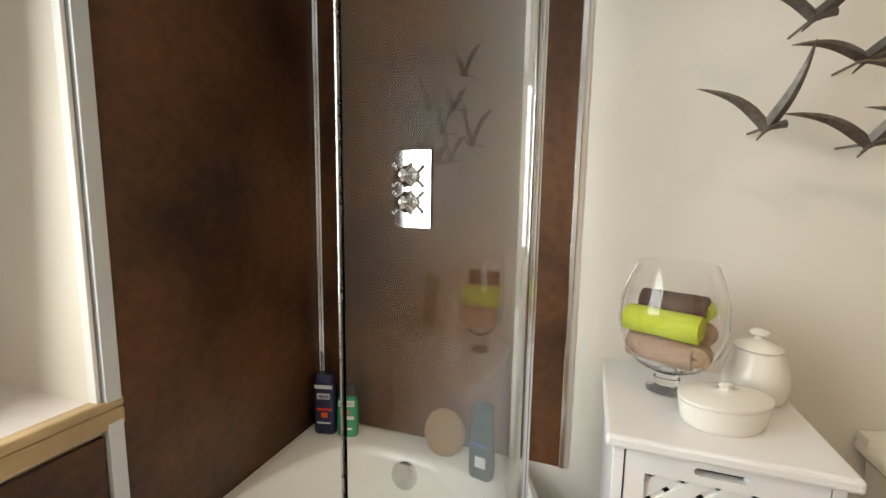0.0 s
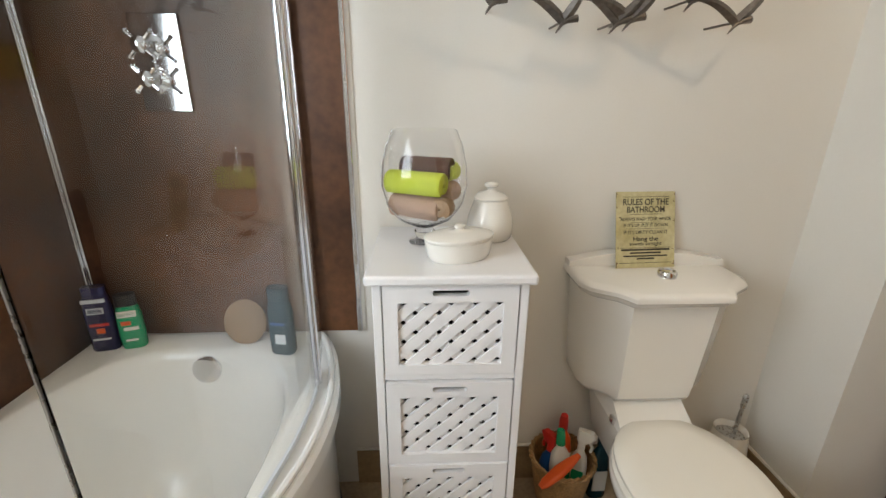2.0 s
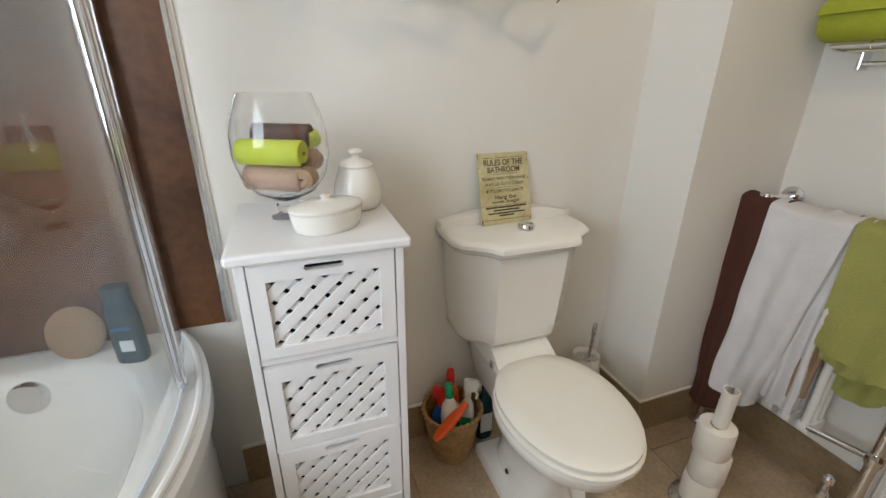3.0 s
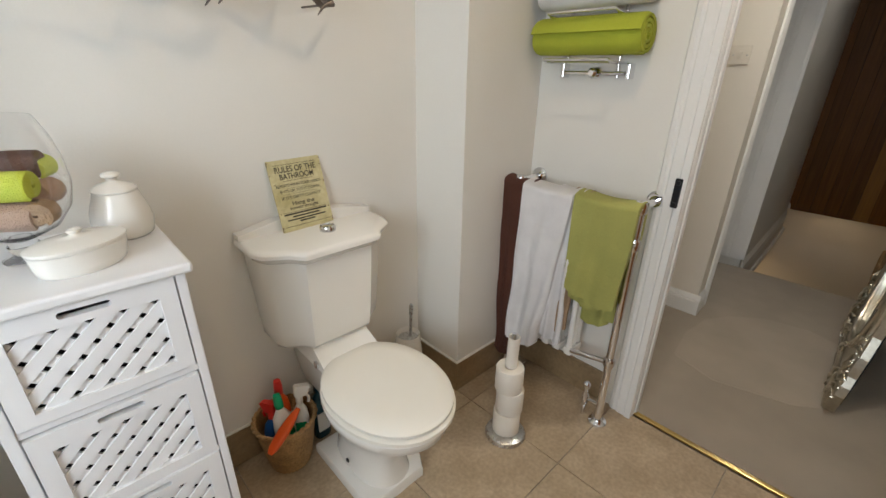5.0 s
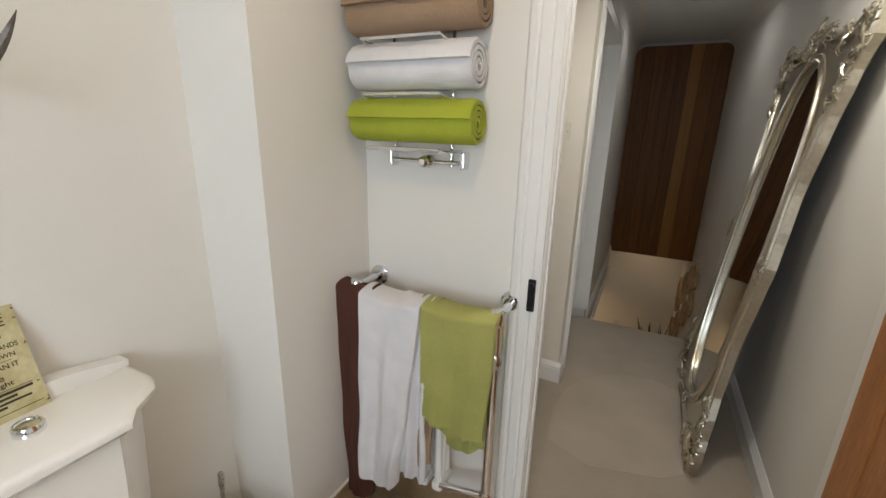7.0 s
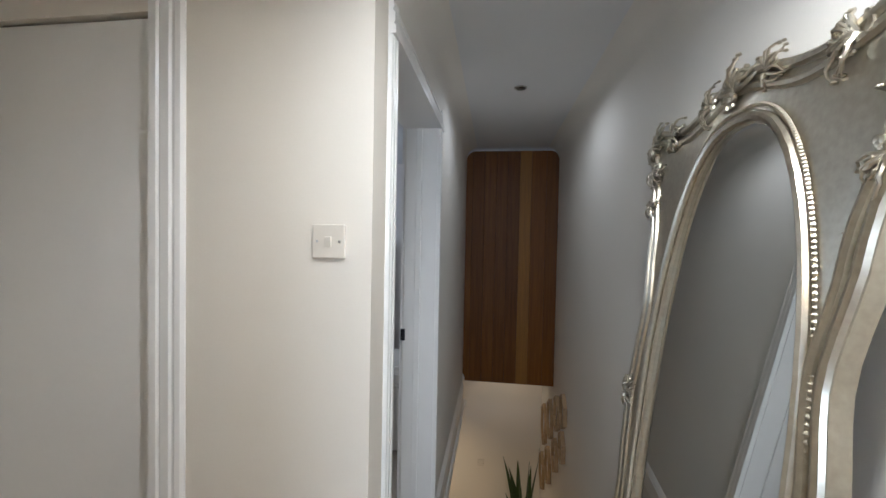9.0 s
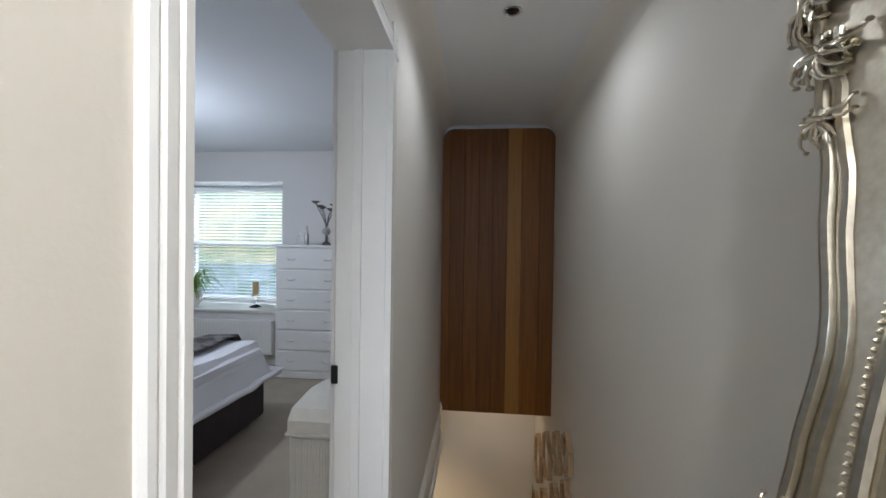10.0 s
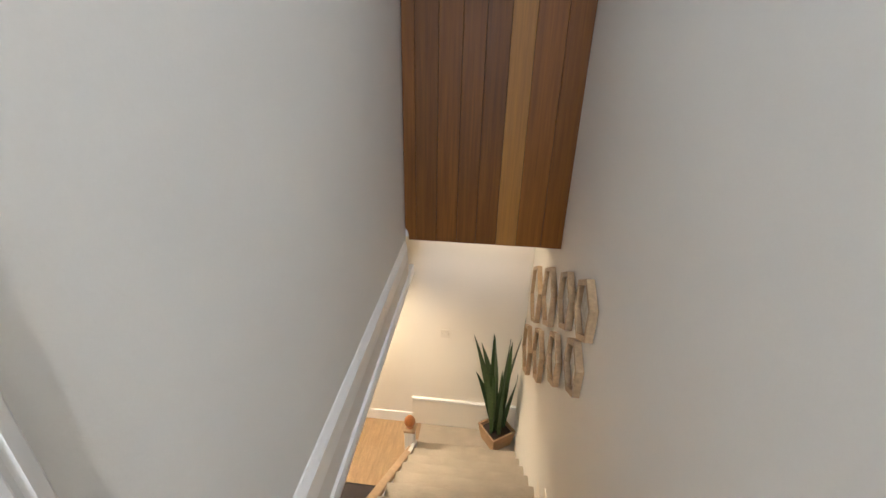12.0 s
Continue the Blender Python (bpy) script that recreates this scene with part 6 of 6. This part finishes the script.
radb = thing("panel_radiator", 7.17, 3.2, 0.12, "low white panel radiator under the bedroom window", "radiator")
part("panel", boxes((7.13, 2.48, 0.13, 7.195, 3.92, 0.50), bevel=0.008), M_GLOSSWHITE, radb)
for i in range(44):
    y = 2.505 + i * 0.0325
    part("rib", boxes((7.126, y, 0.165, 7.132, y + 0.014, 0.465), bevel=0.002), M_GLOSSWHITE, radb)
part("valve", tube([(7.16, 3.96, 0.0), (7.16, 3.96, 0.16), (7.16, 3.93, 0.18)], 0.014, 10), M_BLACK, radb)

# bed
bed = thing("bed", 5.1, 2.9, 0, "double bed with a charcoal divan base and white duvet", "bed")
part("base", boxes((4.40, 1.86, 0.03, 5.88, 4.02, 0.36), bevel=0.02), M_BEDBASE, bed)
part("mattress", boxes((4.40, 1.86, 0.36, 5.88, 4.02, 0.56), bevel=0.05), M_DUVET, bed)
bm = bmesh.new()
nx, ny = 46, 46
grid = []
for i in range(nx):
    row = []
    for j in range(ny):
        u, v = i / (nx - 1), j / (ny - 1)
        x, y = 4.30 + 1.68 * u, 1.76 + 1.85 * v
        dx, dy = max(4.42 - x, x - 5.86, 0), max(1.92 - y, 0)
        drop = min(0.23, (dx * 1.9 + dy * 2.4) ** 1.25 * 1.2) if dx + dy > 0 else 0
        z = 0.60 - drop + 0.020 * noise.noise(Vector((x * 2.3, y * 2.3, 1))) + 0.010 * noise.noise(Vector((x * 8, y * 3.5, 2)))
        if dx or dy:
            z += 0.004 * math.sin((x + y) * 17)
        row.append(bm.verts.new((x, y, z)))
    grid.append(row)
for i in range(nx - 1):
    for j in range(ny - 1):
        bm.faces.new((grid[i][j], grid[i + 1][j], grid[i + 1][j + 1], grid[i][j + 1]))
duv = part("duvet", bm, M_DUVET, None, "rumpled white duvet spread on the bed", True)
duv["category"] = "duvet"
sol = duv.modifiers.new("thick", "SOLIDIFY")
sol.thickness, sol.offset = 0.03, -1
bm = bmesh.new()
rows = []
for i in range(40):
    x = 4.36 + 1.54 * i / 39
    r = []
    for j in range(12):
        y = 2.07 + 0.23 * j / 11
        dx = max(4.42 - x, x - 5.86, 0)
        z = 0.628 - min(0.23, (dx * 1.9) ** 1.25 * 1.2) + 0.020 * noise.noise(Vector((x * 2.3, y * 2.3, 1))) + 0.010 * noise.noise(Vector((x * 8, y * 3.5, 2))) + 0.010 * abs(math.sin(x * 26 + y * 9))
        r.append(bm.verts.new((x, y, z)))
    rows.append(r)
for a, b in zip(rows, rows[1:]):
    for j in range(11):
        bm.faces.new((a[j], a[j + 1], b[j + 1], b[j]))
run = part("bed_runner", bm, M_RUNNER, None, "crumpled dark grey patterned runner across the bed", True)
run["category"] = "bed runner"
sol = run.modifiers.new("thick", "SOLIDIFY")
sol.thickness, sol.offset = 0.008, 1


def pillow(x, y, z, w, d, h, mat, lab, tilt):
    bm = bmesh.new()
    m = Matrix.Translation((x, y, z)) @ pose(0, 0, 0, tilt)
    bmesh.ops.create_uvsphere(bm, u_segments=28, v_segments=16, radius=1)
    for v in bm.verts:
        p = v.co
        sx, sy = math.copysign(abs(p.x) ** 0.45, p.x), math.copysign(abs(p.y) ** 0.45, p.y)
        v.co = m @ Vector((sx * w / 2, sy * d / 2, p.z * h / 2 * (1 - 0.4 * (p.x * p.x + p.y * p.y) ** 3)))
    ob = part("pillow", bm, mat, None, lab, True)
    ob["category"] = "pillow"
    return ob


pillow(5.45, 3.70, 0.70, 0.62, 0.42, 0.17, M_DUVET, "white pillow at the head of the bed", 22)
pillow(4.78, 3.70, 0.70, 0.62, 0.42, 0.17, M_DUVET, "white pillow at the head of the bed", 22)
pillow(5.40, 3.42, 0.78, 0.42, 0.40, 0.15, M_PILLOW, "plum grey square cushion on the bed", 62)
hb = thing("headboard", 5.14, 4.10, 0.0, "padded charcoal headboard against the papered wall", "headboard")
part("board", boxes((4.40, 4.05, 0.0, 5.88, 4.16, 1.12), bevel=0.03), M_BEDBASE, hb)

# bedside table
nt = thing("bedside_table", 6.2, 3.8, 0, "white painted bedside table with curved legs", "bedside table")
part("tabletop", boxes((5.93, 3.50, 0.615, 6.47, 4.10, 0.64), bevel=0.008), M_GLOSSWHITE, nt)
part("apron", boxes((5.96, 3.53, 0.46, 6.44, 4.08, 0.615), bevel=0.004), M_GLOSSWHITE, nt)
drw = part("drawer", boxes((6.0, 3.518, 0.485, 6.40, 3.53, 0.60), bevel=0.003), M_GLOSSWHITE, nt)
part("knob", lathe([(0.008, 0), (0.014, 0.012), (0.010, 0.022), (0, 0.024)], 14, Matrix.Translation((6.2, 3.518, 0.545)) @ pose(0, 0, 0, 90)), M_STEEL, drw)
for x, y in ((5.985, 3.555), (6.415, 3.555), (5.985, 4.05), (6.415, 4.05)):
    sx = 1 if x > 6.2 else -1
    part("leg", tube(smooth_line([(x, y, 0.47), (x + 0.022 * sx, y - 0.02, 0.36), (x + 0.005 * sx, y - 0.005, 0.18), (x + 0.022 * sx, y - 0.02, 0.0)], 4), 0.026, 8, None, 0.015), M_GLOSSWHITE, nt, "", True)
for x, hgt in ((6.05, 0.11), (6.14, 0.09)):
    cd = thing("candle", x, 3.66, 0.64, "short cream candle on the bedside table", "candle", "bedside candles")
    part("wax", lathe([(0.025, 0), (0.026, hgt), (0.018, hgt - 0.004), (0, hgt - 0.006)], 18, Matrix.Translation((x, 3.66, 0.64))), M_CERAMIC, cd, "", True)
vs2 = thing("glass_vase", 6.22, 3.75, 0.64, "small clear glass ornament on the bedside table", "vase")
part("body", lathe([(0, 0), (0.03, 0), (0.01, 0.02), (0.012, 0.10), (0.03, 0.15), (0.018, 0.21), (0, 0.22)], 18, Matrix.Translation((6.22, 3.75, 0.64))), M_CLEARGLASS, vs2, "", True)

# tall chest of drawers
ch = thing("chest_of_drawers", 7.0, 1.90, 0, "tall cream chest with six shallow drawers", "chest of drawers")
part("carcass", boxes((6.82, 1.55, 0.06, 7.20, 2.27, 1.31), bevel=0.005), M_GLOSSWHITE, ch)
part("top", boxes((6.79, 1.525, 1.31, 7.21, 2.295, 1.338), bevel=0.007), M_GLOSSWHITE, ch)
part("plinth", boxes((6.81, 1.54, 0.0, 7.20, 2.28, 0.065), bevel=0.006), M_GLOSSWHITE, ch)
for i in range(6):
    z = 0.085 + i * 0.203
    d = part("drawer", boxes((6.803, 1.575, z, 6.822, 2.245, z + 0.188), bevel=0.005), M_GLOSSWHITE, ch)
    for y in (1.72, 2.10):
        part("pull", tube([(6.803, y - 0.04, z + 0.10), (6.785, y - 0.028, z + 0.088), (6.785, y + 0.028, z + 0.088), (6.803, y + 0.04, z + 0.10)], 0.004, 8), M_STEEL, d)
fs = thing("metal_ornament", 6.95, 1.80, 1.338, "dark metal flower ornament with a globe stem", "ornament")
part("base", lathe([(0.045, 0), (0.04, 0.02), (0.015, 0.04), (0.012, 0.10), (0, 0.10)], 18, Matrix.Translation((6.95, 1.80, 1.338))), M_IRON, fs, "", True)
part("globe", lathe([(0, -0.045), (0.032, -0.032), (0.045, 0), (0.032, 0.032), (0, 0.045)], 20, Matrix.Translation((6.95, 1.80, 1.478))), M_STEEL, fs, "", True)
for k in range(6):
    a = k * 1.05
    tip = Vector((6.95 + 0.11 * math.cos(a), 1.80 + 0.11 * math.sin(a), 1.70 + 0.03 * (k % 3)))
    part("stem", tube(smooth_line([(6.95, 1.80, 1.51), (6.95 + 0.03 * math.cos(a), 1.80 + 0.03 * math.sin(a), 1.60), tip], 5), 0.004, 6), M_IRON, fs)
    part("flower", lathe([(0, -0.01), (0.02, 0.0), (0.045, 0.022), (0.03, 0.02), (0, 0.01)], 10, Matrix.Translation(tip)), M_IRON, fs)
for y, hgt, mat, lab in ((2.08, 0.13, M_CLEARGLASS, "clear glass perfume bottle on the chest"), (2.00, 0.20, M_STEEL, "slim silver bottle on the chest"), (1.70, 0.14, M_BLACK, "dark bottle on the chest"), (1.65, 0.10, M_BLACK, "small dark bottle on the chest"), (1.60, 0.13, M_CERAMIC, "white pot on the chest")):
    pb = thing("perfume_bottle", 6.93, y, 1.338, lab, "bottle", "bottles on the chest")
    part("body", lathe([(0, 0), (0.022, 0), (0.024, 0.01), (0.022, hgt * 0.55), (0.008, hgt * 0.66), (0.008, hgt * 0.75), (0, hgt * 0.75)], 18, Matrix.Translation((6.93, y, 1.338))), mat, pb, "", True)
    part("stopper", lathe([(0.007, hgt * 0.74), (0.012, hgt * 0.82), (0.010, hgt * 0.95), (0, hgt)], 14, Matrix.Translation((6.93, y, 1.338))), mat, pb, "", True)

# wicker hamper
hm = thing("wicker_hamper", 5.0, 0.95, 0, "white wicker laundry hamper with a domed lid", "hamper")
HX0, HX1, HY0, HY1 = 4.70, 5.20, 0.75, 1.08
part("body", boxes((HX0 + 0.006, HY0, 0.0, HX1 - 0.006, HY1 - 0.006, 0.44), bevel=0.01), M_WHITEWICKER, hm)
cane = finish(tube([(0, 0, 0.0), (0, 0, 0.42)], 0.0085, 6), "cane", M_WHITEWICKER, True)
for i in range(22):
    ob = new("cane", cane)
    ob.parent, ob.matrix_parent_inverse = hm, Matrix.Translation(-Vector(hm.location))
    ob.matrix_basis = Matrix.Translation((HX0, HY0 + 0.01 + i * 0.0148, 0.012)) if i % 2 == 0 else Matrix.Translation((HX0 + 0.002, HY0 + 0.01 + i * 0.0148, 0.012))
for i in range(30):
    ob = new("cane", cane)
    ob.parent, ob.matrix_parent_inverse = hm, Matrix.Translation(-Vector(hm.location))
    ob.matrix_basis = Matrix.Translation((HX0 + 0.012 + i * 0.0165, HY1 - 0.002 * (i % 2), 0.012))
lidp = [(HX0 - 0.012, 0.445), (HX1 + 0.012, 0.445), (HX1 + 0.012, 0.52), (HX1 - 0.03, 0.565), ((HX0 + HX1) / 2, 0.588), (HX0 + 0.03, 0.565), (HX0 - 0.012, 0.52)]
part("lid", prism(lidp, HY0 - 0.004, HY1 + 0.012, None, UP, 0.008), M_WHITEWICKER, hm, "domed wicker lid")
bm = bmesh.new()
tube([(HX0 - 0.014, HY0, 0.455), (HX0 - 0.014, HY1 + 0.014, 0.455), (HX1, HY1 + 0.014, 0.455)], 0.009, 6, bm)
part("braid", bm, M_WHITEWICKER, hm)

# spider plant and candle stand on the sill
sp = thing("spider_plant", 7.42, 3.62, 0.605, "leafy green spider plant in a round cream pot", "plant")
part("pot", lathe([(0, 0), (0.07, 0), (0.10, 0.05), (0.112, 0.12), (0.105, 0.165), (0.098, 0.165), (0.10, 0.12), (0, 0.12)], 28, Matrix.Translation((7.42, 3.62, 0.605))), M_CERAMIC, sp, "", True)
rnd = random.Random(3)
for k in range(70):
    a, ln, rise = rnd.uniform(0, 6.28), rnd.uniform(0.24, 0.52), rnd.uniform(0.08, 0.34)
    d, s = Vector((math.cos(a) * 0.75, math.sin(a), 0)), Vector((-math.sin(a), math.cos(a), 0))
    b = Vector((7.42, 3.62, 0.735))
    lp = []
    for q in range(8):
        f = q / 7
        c = b + d * ln * f * 0.85 + Vector((0, 0, rise * math.sin(min(1, f * 1.15) * 2.3) * 1.0 - 0.10 * f * f))
        c.z = max(c.z, 0.62)
        c.x = min(c.x, 7.60)
        w = 0.0075 * (1 - f**3) + 0.0008
        lp.append([c + s * w, c + Vector((0, 0, 0.002)), c - s * w, c - Vector((0, 0, 0.003))])
    part("leaf", loft(lp), M_SPIDER, sp)
cs = thing("candle_stand", 7.42, 2.83, 0.605, "glass candle stand with a thick amber candle", "candle stand")
part("stand", lathe([(0, 0), (0.075, 0), (0.05, 0.012), (0.012, 0.03), (0.012, 0.10), (0.045, 0.12), (0.05, 0.13), (0, 0.13)], 24, Matrix.Translation((7.42, 2.83, 0.605))), M_CLEARGLASS, cs, "", True)
part("candle", lathe([(0.036, 0.13), (0.037, 0.135), (0.037, 0.29), (0.030, 0.295), (0, 0.288)], 22, Matrix.Translation((7.42, 2.83, 0.605))), M_CANDLE, cs, "", True)

# beaded pendant lamp
PLX, PLY = 5.33, 2.60
pend = thing("pendant_lamp", PLX, PLY, 2.0, "tiered smoked crystal pendant lamp on a steel rod", "pendant lamp")
part("canopy", lathe([(0.055, 0), (0.052, -0.015), (0.02, -0.028), (0, -0.028)], 24, Matrix.Translation((PLX, PLY, H))), M_STEEL, pend, "", True)
part("rod", tube([(PLX, PLY, H - 0.02), (PLX, PLY, 2.17)], 0.005, 8), M_STEEL, pend)
for i, r in enumerate((0.055, 0.085, 0.100, 0.104, 0.095, 0.075, 0.05)):
    z = 2.165 - i * 0.045
    tier = part("tier", lathe([(r, 0), (r + 0.003, -0.003), (r, -0.006), (r - 0.003, -0.003), (r, 0)], 30, Matrix.Translation((PLX, PLY, z))), M_STEEL, pend)
    bm = bmesh.new()
    n = int(r * 300)
    for k in range(n):
        a = 2 * math.pi * k / n
        lathe([(0, 0), (0.009, -0.012), (0.010, -0.026), (0, -0.042)], 5, Matrix.Translation((PLX + r * math.cos(a), PLY + r * math.sin(a), z - 0.003)), bm)
    part("crystal_fringe", bm, M_CRYSTAL, tier, "ring of smoked crystal drops")

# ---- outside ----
# Flat sheets that glow by themselves in place of a daylit view.
structure("backdrop", boxes((13.0, -4, 0.8, 13.1, 18, 9)), M_OUT, "glowing flat backdrop of a garden outside the bedroom window")
structure("backdrop_low", boxes((12.9, -4, -3.0, 13.0, 18, 0.8)), M_OUTROAD, "glowing flat backdrop of a street outside the bedroom window")
structure("ground", boxes((-150, -150, -2.95, 150, 150, -2.9)), M_GRASS, "green ground round the house")

# ---- floor tiles ----
tile = finish(boxes((0.0015, 0.0015, -0.012, 0.4385, 0.4385, 0.0), bevel=0.002), "tile", M_TILE)
for i in range(-5, 1):
    for j in range(-4, 3):
        x, y = 1.475 + i * 0.44, 0.447 + (j - 1) * 0.44
        x1, y1 = min(x + 0.44, 1.918), min(y + 0.44, 1.248)
        if x1 - x < 0.03 or y1 - y < 0.03:
            continue
        ob = new("tile", tile)
        ob.parent = floor
        ob.matrix_basis = Matrix.Translation((x, y, 0)) @ Matrix.Diagonal(((x1 - x) / 0.44, (y1 - y) / 0.44, 1, 1))
